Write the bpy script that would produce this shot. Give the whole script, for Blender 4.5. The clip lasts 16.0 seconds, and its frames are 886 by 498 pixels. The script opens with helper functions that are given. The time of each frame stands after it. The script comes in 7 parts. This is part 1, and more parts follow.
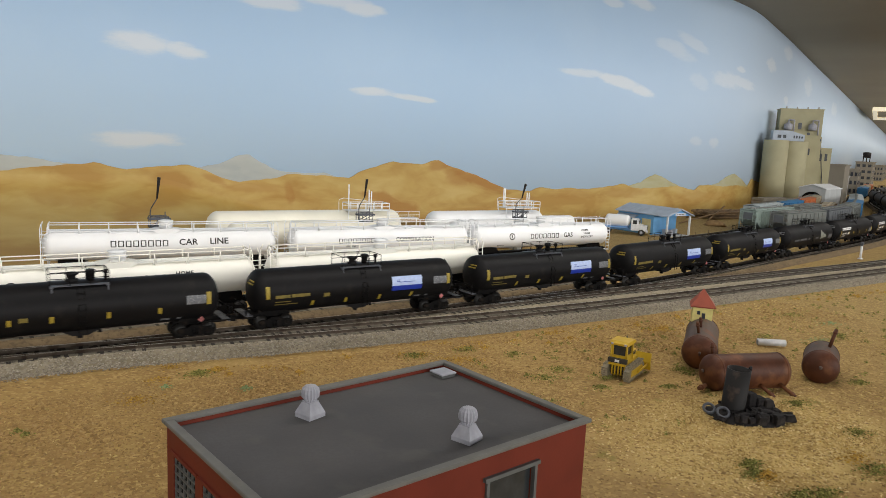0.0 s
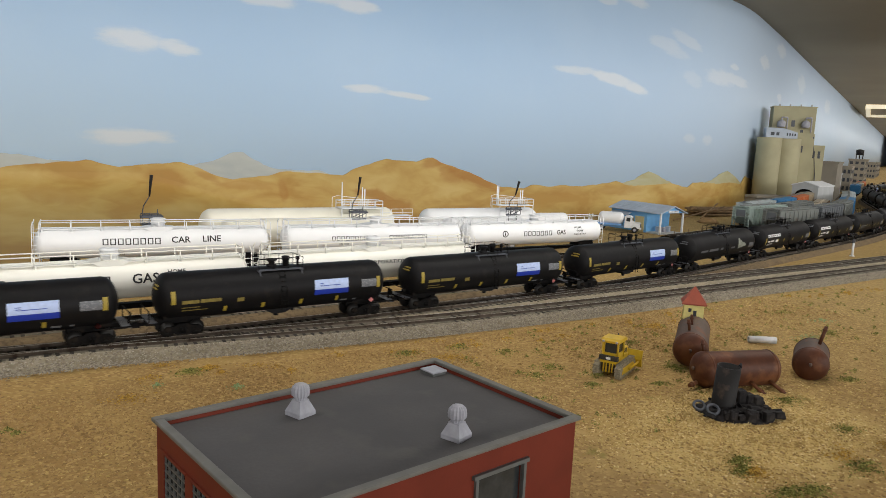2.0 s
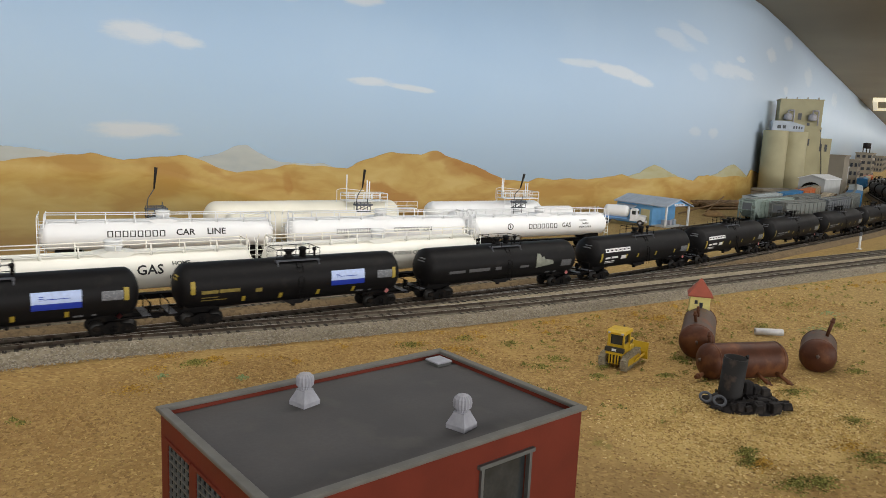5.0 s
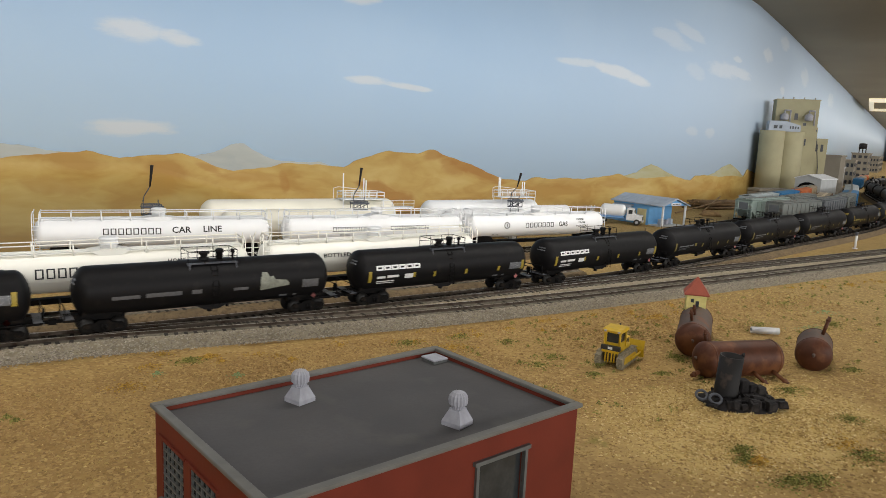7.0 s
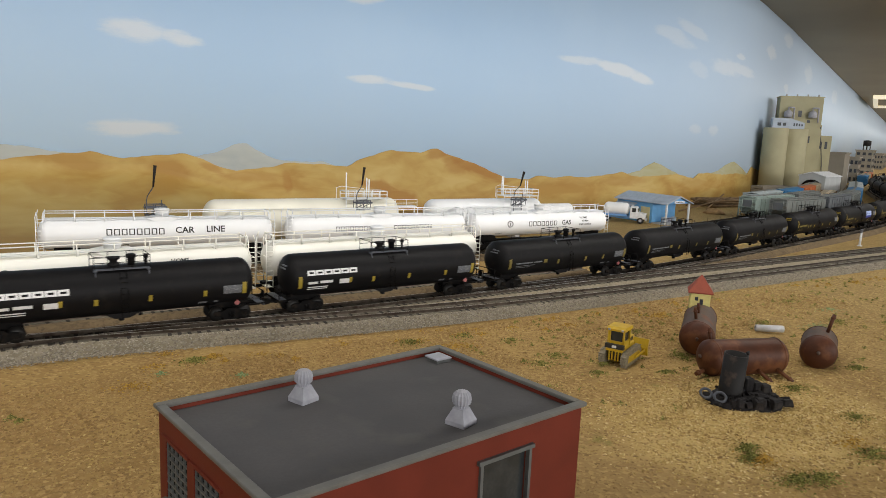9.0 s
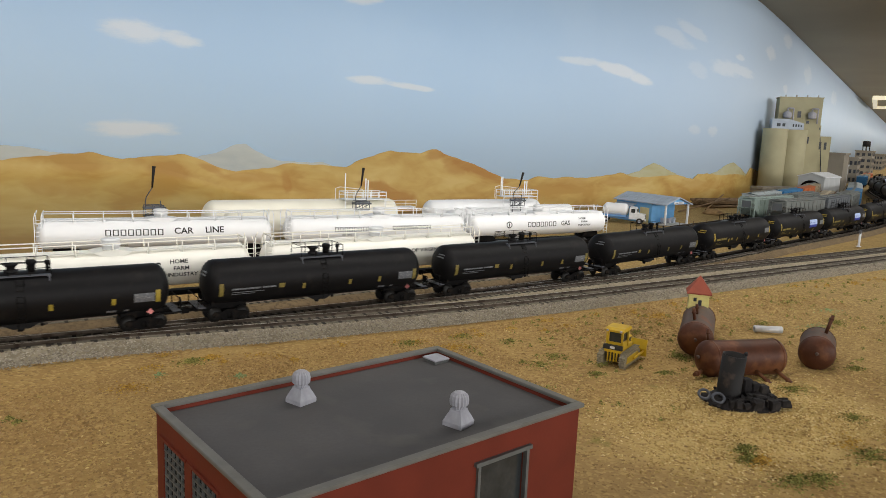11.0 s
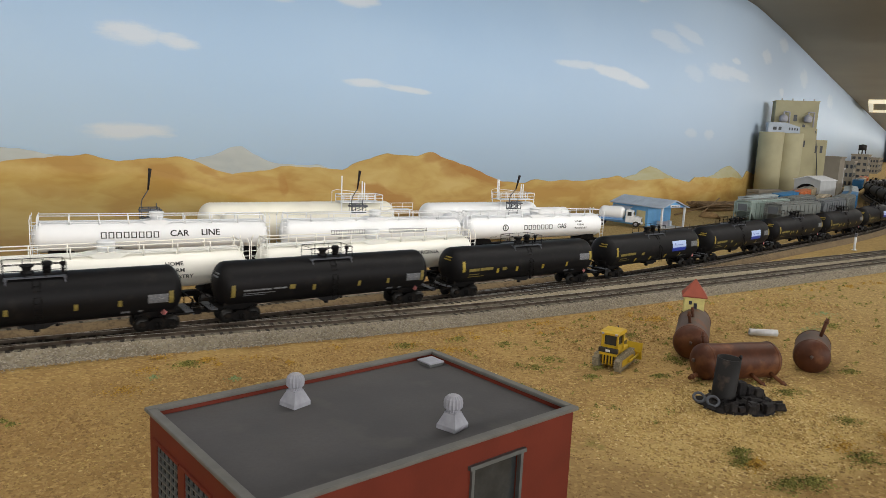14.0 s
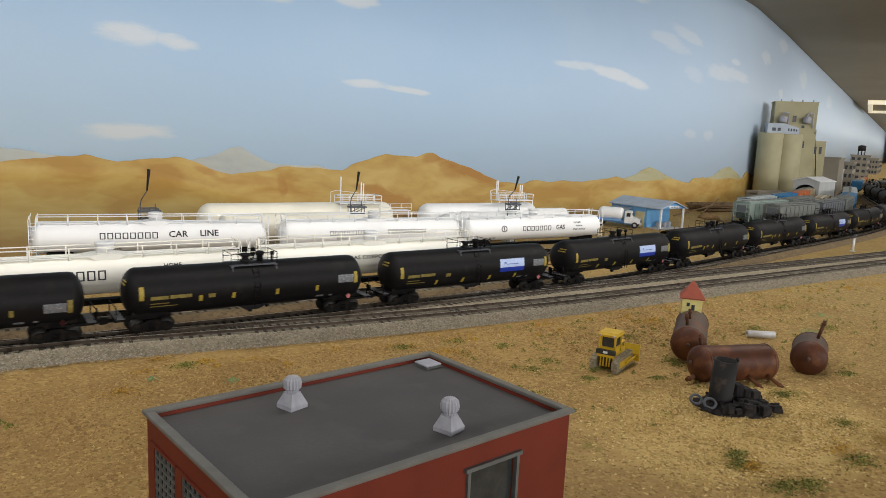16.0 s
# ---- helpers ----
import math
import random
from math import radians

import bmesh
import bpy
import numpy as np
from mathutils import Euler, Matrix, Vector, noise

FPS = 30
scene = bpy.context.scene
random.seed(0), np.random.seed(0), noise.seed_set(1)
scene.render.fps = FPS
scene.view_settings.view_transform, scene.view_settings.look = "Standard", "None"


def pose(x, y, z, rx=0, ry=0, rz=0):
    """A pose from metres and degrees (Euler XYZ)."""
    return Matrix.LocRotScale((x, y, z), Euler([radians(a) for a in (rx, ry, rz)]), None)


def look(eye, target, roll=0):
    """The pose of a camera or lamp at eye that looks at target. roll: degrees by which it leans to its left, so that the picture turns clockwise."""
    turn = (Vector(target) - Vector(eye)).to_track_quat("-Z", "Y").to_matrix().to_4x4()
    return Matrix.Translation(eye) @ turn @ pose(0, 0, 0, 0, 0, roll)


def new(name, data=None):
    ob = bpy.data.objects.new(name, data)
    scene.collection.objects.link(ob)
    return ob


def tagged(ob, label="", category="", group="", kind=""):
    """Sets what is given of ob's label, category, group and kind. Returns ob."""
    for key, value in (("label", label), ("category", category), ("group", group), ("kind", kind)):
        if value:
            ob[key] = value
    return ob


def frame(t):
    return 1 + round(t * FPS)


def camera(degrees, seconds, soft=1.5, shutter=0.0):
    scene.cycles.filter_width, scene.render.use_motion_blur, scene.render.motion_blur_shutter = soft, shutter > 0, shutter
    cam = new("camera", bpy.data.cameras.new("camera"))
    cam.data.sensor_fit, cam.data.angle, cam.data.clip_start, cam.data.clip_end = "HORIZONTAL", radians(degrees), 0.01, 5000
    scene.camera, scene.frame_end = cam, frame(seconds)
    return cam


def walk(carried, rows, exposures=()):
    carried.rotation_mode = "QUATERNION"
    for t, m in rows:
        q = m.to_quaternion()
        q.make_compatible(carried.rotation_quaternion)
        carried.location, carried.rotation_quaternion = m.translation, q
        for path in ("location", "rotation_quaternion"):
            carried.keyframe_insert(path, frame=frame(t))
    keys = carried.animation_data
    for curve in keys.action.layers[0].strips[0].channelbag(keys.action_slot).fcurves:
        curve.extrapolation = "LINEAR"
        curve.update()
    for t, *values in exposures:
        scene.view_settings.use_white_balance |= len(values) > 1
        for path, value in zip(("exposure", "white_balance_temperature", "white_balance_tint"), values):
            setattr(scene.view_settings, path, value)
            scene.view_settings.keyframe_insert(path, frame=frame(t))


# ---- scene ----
SECONDS = 16.0
cam = camera(63.18, SECONDS, soft=0.8, shutter=0.3)
PATH = [
    (0, (-0.00015, 0.00207, 0.15916), (1.10259, 1.64399, -0.13762), 2.612),
    (0.5, (0.00027, 0.00175, 0.15858), (1.10822, 1.63913, -0.14381), 2.835),
    (1, (0.00011, 0.00243, 0.15877), (1.10762, 1.63961, -0.14632), 2.869),
    (1.5, (0.00063, 0.00151, 0.15983), (1.11024, 1.63702, -0.14654), 2.735),
    (2, (0.00126, 0.00032, 0.15998), (1.11521, 1.63330, -0.14416), 2.637),
    (2.5, (0.00196, 0.00063, 0.15833), (1.11587, 1.63338, -0.14718), 2.589),
    (3, (0.00153, 0.00183, 0.15800), (1.10483, 1.64123, -0.15038), 2.430),
    (3.5, (0.00232, 0.00206, 0.15558), (1.10083, 1.64291, -0.16204), 2.301),
    (4, (0.00175, 0.00249, 0.15744), (1.10038, 1.64247, -0.16422), 2.642),
    (6.5, (0.00318, 0.00063, 0.15660), (1.11145, 1.63498, -0.16060), 2.414),
    (7, (0.00289, 0.00197, 0.15610), (1.11226, 1.63490, -0.16456), 2.715),
    (7.5, (0.00259, 0.00283, 0.15636), (1.10499, 1.63985, -0.16743), 2.389),
    (8, (0.00310, 0.00205, 0.15612), (1.10385, 1.64011, -0.16810), 2.227),
    (8.5, (0.00286, 0.00198, 0.15642), (1.10397, 1.63998, -0.16683), 2.330),
    (9, (0.00339, 0.00242, 0.15596), (1.10490, 1.64007, -0.16773), 2.440),
    (11.5, (0.00407, 0.00153, 0.15649), (1.10671, 1.63880, -0.16530), 2.456),
    (12, (0.00410, 0.00103, 0.15731), (1.10788, 1.63768, -0.16369), 2.499),
    (12.5, (0.00466, 0.00062, 0.15797), (1.11187, 1.63583, -0.15855), 2.518),
    (13, (0.00446, 0.00083, 0.15778), (1.11497, 1.63441, -0.15556), 2.544),
    (13.5, (0.00439, 0.00078, 0.15750), (1.11559, 1.63433, -0.15354), 2.454),
    (14, (0.00494, 0.00117, 0.15646), (1.11406, 1.63548, -0.15801), 2.561),
    (14.5, (0.00465, 0.00075, 0.15788), (1.11264, 1.63542, -0.15871), 2.997),
    (15, (0.00463, 0.00111, 0.15742), (1.11337, 1.63555, -0.15766), 2.785),
    (15.5, (0.00504, 0.00062, 0.15768), (1.11421, 1.63472, -0.15765), 2.721),
    (16, (0.00547, -0.00002, 0.15787), (1.11539, 1.63375, -0.15657), 2.638),
]
walk(cam, [(t, look(eye, target, roll)) for t, eye, target, roll in PATH])

# ---- light: unseen lamps added under the deck above and in the aisle ----
scene.view_settings.exposure = 0.06
world = bpy.data.worlds.new("room")
scene.world = world
world.use_nodes = True
world.node_tree.nodes["Background"].inputs[0].default_value = (0.9, 0.93, 1.0, 1)
world.node_tree.nodes["Background"].inputs[1].default_value = 0.04

CEILING = 0.56
RAIL = 0.009          # height of the rail tops over the ground


def area_lamp(name, m, sx, sy, watts, colour=(1.0, 0.96, 0.9)):
    data = bpy.data.lights.new(name, "AREA")
    data.shape, data.size, data.size_y, data.energy, data.color = "RECTANGLE", sx, sy, watts, colour
    ob = new(name, data)
    ob.matrix_world = m
    return tagged(ob, kind="structure")


# unseen lamps, assumed for the light from above; no fixtures are built
for lamp_u in (-0.6, 0.75, 2.1):
    area_lamp("unseen_deck_lamp", pose(lamp_u, 0.40, 0.52, 45 if lamp_u > 2 else 22, 0, 0), 1.2, 0.07, 3.1)
# a further row added only to brighten the far backdrop wall
for k_ in range(10):
    lamp_s = 0.9 + 1.25 * k_
    area_lamp("unseen_deck_lamp", pose(2.447 + 0.917 * lamp_s + 0.24, 1.514 + 0.398 * lamp_s - 0.55, 0.52, 50, 0, 23.5), 1.2, 0.07, 2.6 if k_ == 0 else 3.3)
# one wide unseen panel, added in place of the room's spilled light
area_lamp("aisle_fill_lamp", look((1.5, -2.2, 0.56), (1.6, 1.3, 0.25)), 7.0, 0.4, 84, (1.0, 0.985, 0.96))


# ---- materials ----
def mat(name, colour, rough=0.6, metal=0.0, vary=0.12, scale=60.0, fine=600.0, bump=0.1, second=None, spots=0.0,
        spot_scale=120.0, per_object=0.0, spec=0.4, height=0.0004):
    """A painted or natural surface: two scales of noise in colour, fine relief, optional second colour in spots."""
    m = bpy.data.materials.new(name)
    m.use_nodes = True
    nt = m.node_tree
    N, Lk = nt.nodes, nt.links
    b = N["Principled BSDF"]
    b.inputs["Roughness"].default_value, b.inputs["Metallic"].default_value = rough, metal
    b.inputs["Specular IOR Level"].default_value = spec
    tc = N.new("ShaderNodeTexCoord")

    def nz(s, d=5):
        n = N.new("ShaderNodeTexNoise")
        n.inputs["Scale"].default_value, n.inputs["Detail"].default_value = s, d
        Lk.new(tc.outputs["Object"], n.inputs["Vector"])
        return n.outputs["Fac"]
    big, small = nz(scale), nz(fine, 3)
    lo = tuple(c * (1 - vary) for c in colour)
    hi = tuple(min(1, c * (1 + vary)) for c in colour)

    def mix(f, a, c, kind="MIX"):
        n = N.new("ShaderNodeMix")
        n.data_type, n.blend_type = "RGBA", kind
        for sock, val in ((n.inputs[0], f), (n.inputs[6], a), (n.inputs[7], c)):
            if hasattr(val, "is_linked"):
                Lk.new(val, sock)
            elif isinstance(val, (int, float)):
                sock.default_value = val
            else:
                sock.default_value = (*val, 1)
        return n.outputs[2]

    def ramp(f, a, c):
        n = N.new("ShaderNodeMapRange")
        n.inputs["From Min"].default_value, n.inputs["From Max"].default_value = a, c
        Lk.new(f, n.inputs["Value"])
        return n.outputs["Result"]
    col = mix(ramp(big, 0.3, 0.7), lo, hi)
    col = mix(ramp(small, 0.35, 0.65), mix(0.35 * min(1, vary * 4), col, lo), col)
    if second:
        col = mix(ramp(nz(spot_scale, 6), 0.62 - 0.25 * spots, 0.72 - 0.2 * spots), col, second)
    if per_object:
        info = N.new("ShaderNodeObjectInfo")
        n = N.new("ShaderNodeMapRange")
        n.inputs["To Min"].default_value, n.inputs["To Max"].default_value = 1 - per_object, 1 + per_object
        Lk.new(info.outputs["Random"], n.inputs["Value"])
        h = N.new("ShaderNodeHueSaturation")
        Lk.new(n.outputs["Result"], h.inputs["Value"])
        Lk.new(col, h.inputs["Color"])
        col = h.outputs["Color"]
    Lk.new(col, b.inputs["Base Color"])
    if bump:
        bn = N.new("ShaderNodeBump")
        bn.inputs["Strength"].default_value, bn.inputs["Distance"].default_value = bump, height
        Lk.new(small, bn.inputs["Height"])
        Lk.new(bn.outputs["Normal"], b.inputs["Normal"])
    rn = N.new("ShaderNodeMapRange")
    rn.inputs["To Min"].default_value, rn.inputs["To Max"].default_value = max(0, rough - 0.08), min(1, rough + 0.08)
    Lk.new(big, rn.inputs["Value"])
    Lk.new(rn.outputs["Result"], b.inputs["Roughness"])
    return m


M = {}
M["black"] = mat("tank black paint", (0.0056, 0.0053, 0.0060), 0.55, spec=0.17, vary=0.25, scale=40, second=(0.010, 0.0088, 0.0085), spots=0.2, bump=0.03)
M["truck"] = mat("grimy black metal", (0.0055, 0.005, 0.005), 0.75, vary=0.4, scale=200, second=(0.016, 0.012, 0.009), spots=0.25, spec=0.1)
M["wheel"] = mat("steel wheel", (0.011, 0.010, 0.009), 0.5, 0.2, scale=300)
M["yellow"] = mat("yellow stencil", (0.33, 0.245, 0.03), 0.5, vary=0.15, scale=300)
M["dull_yellow"] = mat("dull yellow stencil", (0.20, 0.155, 0.035), 0.6, vary=0.3, scale=300)
M["white_decal"] = mat("white stencil", (0.72, 0.72, 0.72), 0.5, vary=0.1, scale=300)
M["grey_decal"] = mat("grey stencil panel", (0.13, 0.137, 0.15), 0.5, vary=0.2, scale=600, second=(0.27, 0.28, 0.30), spots=0.3, spot_scale=900)
M["dim_decal"] = mat("faded stencil", (0.10, 0.10, 0.105), 0.6, vary=0.2, scale=500)
M["tan_decal"] = mat("faded patch paint", (0.22, 0.23, 0.19), 0.6, vary=0.25, scale=300)
M["placard_pale"] = mat("pale blue panel", (0.42, 0.52, 0.78), 0.45, vary=0.1, scale=400)
M["placard_blue"] = mat("blue panel", (0.01, 0.035, 0.34), 0.45, vary=0.1, scale=400)
M["pink"] = mat("pink hazard diamond", (0.72, 0.25, 0.24), 0.5)
M["white"] = mat("white tank paint", (0.85, 0.86, 0.87), 0.4, vary=0.04, scale=30, bump=0.02)
M["cream"] = mat("cream tank paint", (0.87, 0.85, 0.77), 0.4, vary=0.05, scale=30, bump=0.02)
M["cream_dark"] = mat("cream storage paint", (0.86, 0.83, 0.715), 0.45, vary=0.06, scale=25, bump=0.02)
M["bonnet"] = mat("greyish white bonnet paint", (0.78, 0.79, 0.80), 0.45, vary=0.08, scale=120, bump=0.02)
M["letter"] = mat("black lettering", (0.03, 0.03, 0.03), 0.55, vary=0.2, scale=300)
M["grey_metal"] = mat("dark grey metal", (0.09, 0.095, 0.11), 0.5, 0.3, scale=200)
M["rail"] = mat("weathered rail", (0.10, 0.08, 0.062), 0.35, 0.6, vary=0.3, scale=50, second=(0.05, 0.034, 0.024), spots=0.5)
# polished steel, with part of its glint put into the pale base colour
M["rail_top"] = mat("polished rail head with painted glint", (0.58, 0.55, 0.49), 0.35, 0.35, vary=0.12, scale=30, second=(0.30, 0.25, 0.19), spots=0.35, spot_scale=25, bump=0.02)
M["tie"] = mat("dark timber ties", (0.036, 0.031, 0.025), 0.9, spec=0.15, vary=0.4, scale=90, fine=900)
M["brick"] = mat("red painted wall", (0.150, 0.025, 0.0125), 0.6, spec=0.25, vary=0.12, scale=60, fine=900, bump=0.08)
M["roof_grey"] = mat("roof felt", (0.082, 0.077, 0.078), 0.75, vary=0.2, scale=30, fine=700, second=(0.09, 0.084, 0.081), spots=0.25, spot_scale=45, bump=0.15)
M["coping"] = mat("grey coping", (0.15, 0.145, 0.13), 0.6, vary=0.15, scale=150, fine=900)
M["vent"] = mat("pale grey vent paint", (0.36, 0.36, 0.40), 0.5, vary=0.15, scale=200)
M["frame_grey"] = mat("grey window frame", (0.11, 0.115, 0.11), 0.55, scale=200)
M["dark_glass"] = mat("dark glazing", (0.035, 0.04, 0.042), 0.15, vary=0.3, scale=120, spec=0.6)
M["dozer"] = mat("yellow machine paint", (0.56, 0.36, 0.018), 0.5, vary=0.12, scale=200)
M["dozer_dark"] = mat("black machine parts", (0.03, 0.027, 0.022), 0.6, scale=300)
M["track_grey"] = mat("grey crawler track", (0.30, 0.26, 0.18), 0.6, 0.15, vary=0.4, scale=500)
M["rust"] = mat("rusted tank steel", (0.085, 0.029, 0.013), 0.55, 0.1, spec=0.3, vary=0.35, scale=60, fine=500, second=(0.15, 0.058, 0.024), spots=0.45, spot_scale=70, bump=0.15)
M["rust_grey"] = mat("rusted grey steel", (0.10, 0.068, 0.053), 0.65, 0.1, vary=0.3, scale=80, second=(0.15, 0.06, 0.03), spots=0.35)
M["char"] = mat("charred black scrap", (0.020, 0.0175, 0.0175), 0.75, spec=0.2, vary=0.5, scale=200, fine=900, second=(0.04, 0.034, 0.03), spots=0.25, bump=0.4)
M["drum"] = mat("dark brown drum steel", (0.011, 0.0095, 0.0092), 0.7, 0.05, vary=0.3, scale=90, second=(0.05, 0.034, 0.025), spots=0.3)
M["hut"] = mat("pale yellow wall", (0.66, 0.58, 0.22), 0.7, scale=200)
M["hut_roof"] = mat("red-brown roof", (0.30, 0.07, 0.04), 0.7, vary=0.15, scale=150, fine=900, bump=0.3)
M["silver"] = mat("pale grey pipe", (0.55, 0.55, 0.56), 0.4, 0.2, scale=200)
M["blue_wall"] = mat("light blue siding", (0.16, 0.40, 0.70), 0.6, vary=0.08, scale=100)
M["tin"] = mat("pale grey tin roof", (0.40, 0.45, 0.52), 0.5, 0.1, vary=0.12, scale=60)
M["post_white"] = mat("white painted wood", (0.72, 0.73, 0.74), 0.6, scale=200)
M["door_yellow"] = mat("cream door", (0.65, 0.56, 0.3), 0.6)
M["truck_blue"] = mat("blue truck frame", (0.16, 0.33, 0.62), 0.5)
M["logs"] = mat("brown timber", (0.23, 0.15, 0.08), 0.85, vary=0.35, scale=60, per_object=0.25)
M["concrete"] = mat("beige elevator concrete", (0.40, 0.37, 0.235), 0.8, vary=0.08, scale=25, fine=300, bump=0.1)
M["concrete_grey"] = mat("pale grey wall", (0.42, 0.43, 0.43), 0.8, vary=0.08, scale=40)
M["beige_far"] = mat("beige far wall", (0.26, 0.232, 0.185), 0.8, vary=0.1, scale=30)
M["window_dark"] = mat("dark window", (0.03, 0.035, 0.045), 0.3, scale=100)
M["teal"] = mat("grey-green hopper paint", (0.27, 0.335, 0.305), 0.55, vary=0.15, scale=40, second=(0.14, 0.15, 0.12), spots=0.2)
M["hop_grey"] = mat("grey hopper paint", (0.16, 0.172, 0.162), 0.6, vary=0.15, scale=40, second=(0.13, 0.11, 0.09), spots=0.25)
M["hop_dark"] = mat("dark grey hopper paint", (0.12, 0.13, 0.14), 0.6, vary=0.15, scale=40)
M["car_blue"] = mat("blue car paint", (0.03, 0.16, 0.34), 0.6, vary=0.15, scale=40)
M["car_orange"] = mat("orange car paint", (0.46, 0.13, 0.04), 0.6, vary=0.15, scale=40)
M["car_tan"] = mat("tan car paint", (0.34, 0.28, 0.19), 0.6, vary=0.15, scale=40)
M["car_pale"] = mat("pale car roof", (0.42, 0.47, 0.48), 0.6, vary=0.2, scale=40, second=(0.25, 0.23, 0.2), spots=0.2)
M["ceiling"] = mat("grey-brown deck underside", (0.32, 0.285, 0.22), 0.8, vary=0.08, scale=2.5, fine=60, bump=0.05)
M["plaster"] = mat("room plaster", (0.55, 0.53, 0.5), 0.8, scale=5, fine=200)
M["dirt_pile"] = mat("tan earth", (0.32, 0.2, 0.09), 0.95, vary=0.3, scale=120, fine=900, bump=0.5)


def glow(name, colour, strength):
    m = bpy.data.materials.new(name)
    m.use_nodes = True
    b = m.node_tree.nodes["Principled BSDF"]
    b.inputs["Emission Color"].default_value, b.inputs["Emission Strength"].default_value = (*colour, 1), strength
    b.inputs["Base Color"].default_value = (*colour, 1)
    return m


M["glow"] = glow("lit diffuser", (1.0, 0.9, 0.68), 0.38)


# ---- mesh tools ----
def box(bm, x0, x1, y0, y1, z0, z1, m=None, bevel=0.0):
    vs = [bm.verts.new((x, y, z)) for x in (x0, x1) for y in (y0, y1) for z in (z0, z1)]
    fs = [bm.faces.new([vs[i] for i in q]) for q in
          ((0, 1, 3, 2), (4, 6, 7, 5), (0, 4, 5, 1), (2, 3, 7, 6), (0, 2, 6, 4), (1, 5, 7, 3))]
    if bevel:
        es = list({e for f in fs for e in f.edges})
        r = bmesh.ops.bevel(bm, geom=es, offset=bevel, segments=1, affect="EDGES", profile=0.5)
        vs = list({v for f in r["faces"] for v in f.verts} | {v for v in vs if v.is_valid})
    if m is not None:
        bmesh.ops.transform(bm, matrix=m, verts=[v for v in vs if v.is_valid])
    return vs


def lathe(bm, profile, m=None, n=16, smooth=True, caps=True):
    """profile: (radius, height) rows turned round z."""
    rings = [[bm.verts.new((r * math.cos(2 * math.pi * k / n), r * math.sin(2 * math.pi * k / n), z)) for k in range(n)]
             for r, z in profile]
    for a, b in zip(rings, rings[1:]):
        for k in range(n):
            bm.faces.new((a[k], a[(k + 1) % n], b[(k + 1) % n], b[k])).smooth = smooth
    if caps:
        bm.faces.new(rings[0][::-1])
        bm.faces.new(rings[-1])
    vs = [v for r in rings for v in r]
    if m is not None:
        bmesh.ops.transform(bm, matrix=m, verts=vs)
    return vs


def rod(bm, a, b, r, n=6, r2=None):
    a, b = Vector(a), Vector(b)
    d = b - a
    m = Matrix.Translation(a) @ d.to_track_quat("Z", "Y").to_matrix().to_4x4()
    return lathe(bm, [(r, 0), (r if r2 is None else r2, d.length)], m, n)


def poly_rod(bm, pts, r, n=5):
    for a, b in zip(pts, pts[1:]):
        rod(bm, a, b, r, n)


def prism(bm, outline, y0, y1, m=None):
    """An outline in x and z, pulled from y0 to y1."""
    a = [bm.verts.new((x, y0, z)) for x, z in outline]
    b = [bm.verts.new((x, y1, z)) for x, z in outline]
    bm.faces.new(a)
    bm.faces.new(b[::-1])
    for i in range(len(a)):
        j = (i + 1) % len(a)
        bm.faces.new((a[j], a[i], b[i], b[j]))
    if m is not None:
        bmesh.ops.transform(bm, matrix=m, verts=a + b)
    return a + b


MESHES = {}


def finish(bm, name, material):
    bmesh.ops.recalc_face_normals(bm, faces=bm.faces)
    me = bpy.data.meshes.new(name)
    bm.to_mesh(me)
    bm.free()
    me.materials.append(material)
    return me


def part(name, bm, material, parent=None, label="", m=None):
    ob = new(name, finish(bm, name, material) if isinstance(bm, bmesh.types.BMesh) else bm)
    if parent is not None:
        ob.parent = parent
    if m is not None:
        ob.matrix_basis = m
    return tagged(ob, label)


def again(name, ob, parent, m):
    """One more part on the same mesh."""
    o = new(name, ob.data)
    o.parent, o.matrix_basis = parent, m
    if "label" in ob:
        o["label"] = ob["label"]
    return o


def thing(name, label, category, m=None, group="", kind=""):
    ob = new(name)
    ob.empty_display_size = 0.01
    if m is not None:
        ob.matrix_basis = m
    return tagged(ob, label, category, group, kind)


def B():
    return bmesh.new()


def turned(x, y, z, deg):
    return pose(x, y, z, 0, 0, deg)


LETTERS = {}


def words(name, text, material, parent, height, m, squeeze=1.0):
    """Flat raised lettering in the built-in font, as a mesh part; x runs along the text, z up."""
    cu = bpy.data.curves.new(name, "FONT")
    cu.body, cu.size, cu.extrude, cu.resolution_u = text, height / 0.72, 0.00008, 2
    cu.align_x, cu.align_y, cu.offset = "CENTER", "CENTER", height * 0.022
    tmp = new(name, cu)
    dg = bpy.context.evaluated_depsgraph_get()
    dg.update()
    me = bpy.data.meshes.new_from_object(tmp.evaluated_get(dg))
    bpy.data.objects.remove(tmp)
    me.transform(Matrix.Diagonal((squeeze, 1, 1, 1)))
    me.transform(Matrix.Rotation(math.pi / 2, 4, "X"))
    me.materials.clear()
    me.materials.append(material)
    return part(name, me, None, parent, m=m)


def wrap(me, radius, axis_z, lift=0.00018):
    """Lay a flat mesh in x and z onto the near side of a lying cylinder."""
    for v in me.vertices:
        dz = max(-radius * 0.98, min(radius * 0.98, v.co.z - axis_z))
        v.co.y = -math.sqrt(radius * radius - dz * dz) - lift
    return me


# ---- ground ----
def ground_height(x, y):
    h = 0.0022 * noise.noise((x * 9, y * 9, 0.3)) + 0.0012 * noise.noise((x * 31, y * 31, 4.1))
    edge = min(1.0, max(0.0, (0.44 - y) / 0.05)) if y < 0.5 else 0.0
    h *= edge
    d = math.hypot((x - 0.40) / 1.2, y - 0.25)
    return h + 0.004 * max(0.0, 1 - (d / 0.07) ** 2) * edge - 0.0015


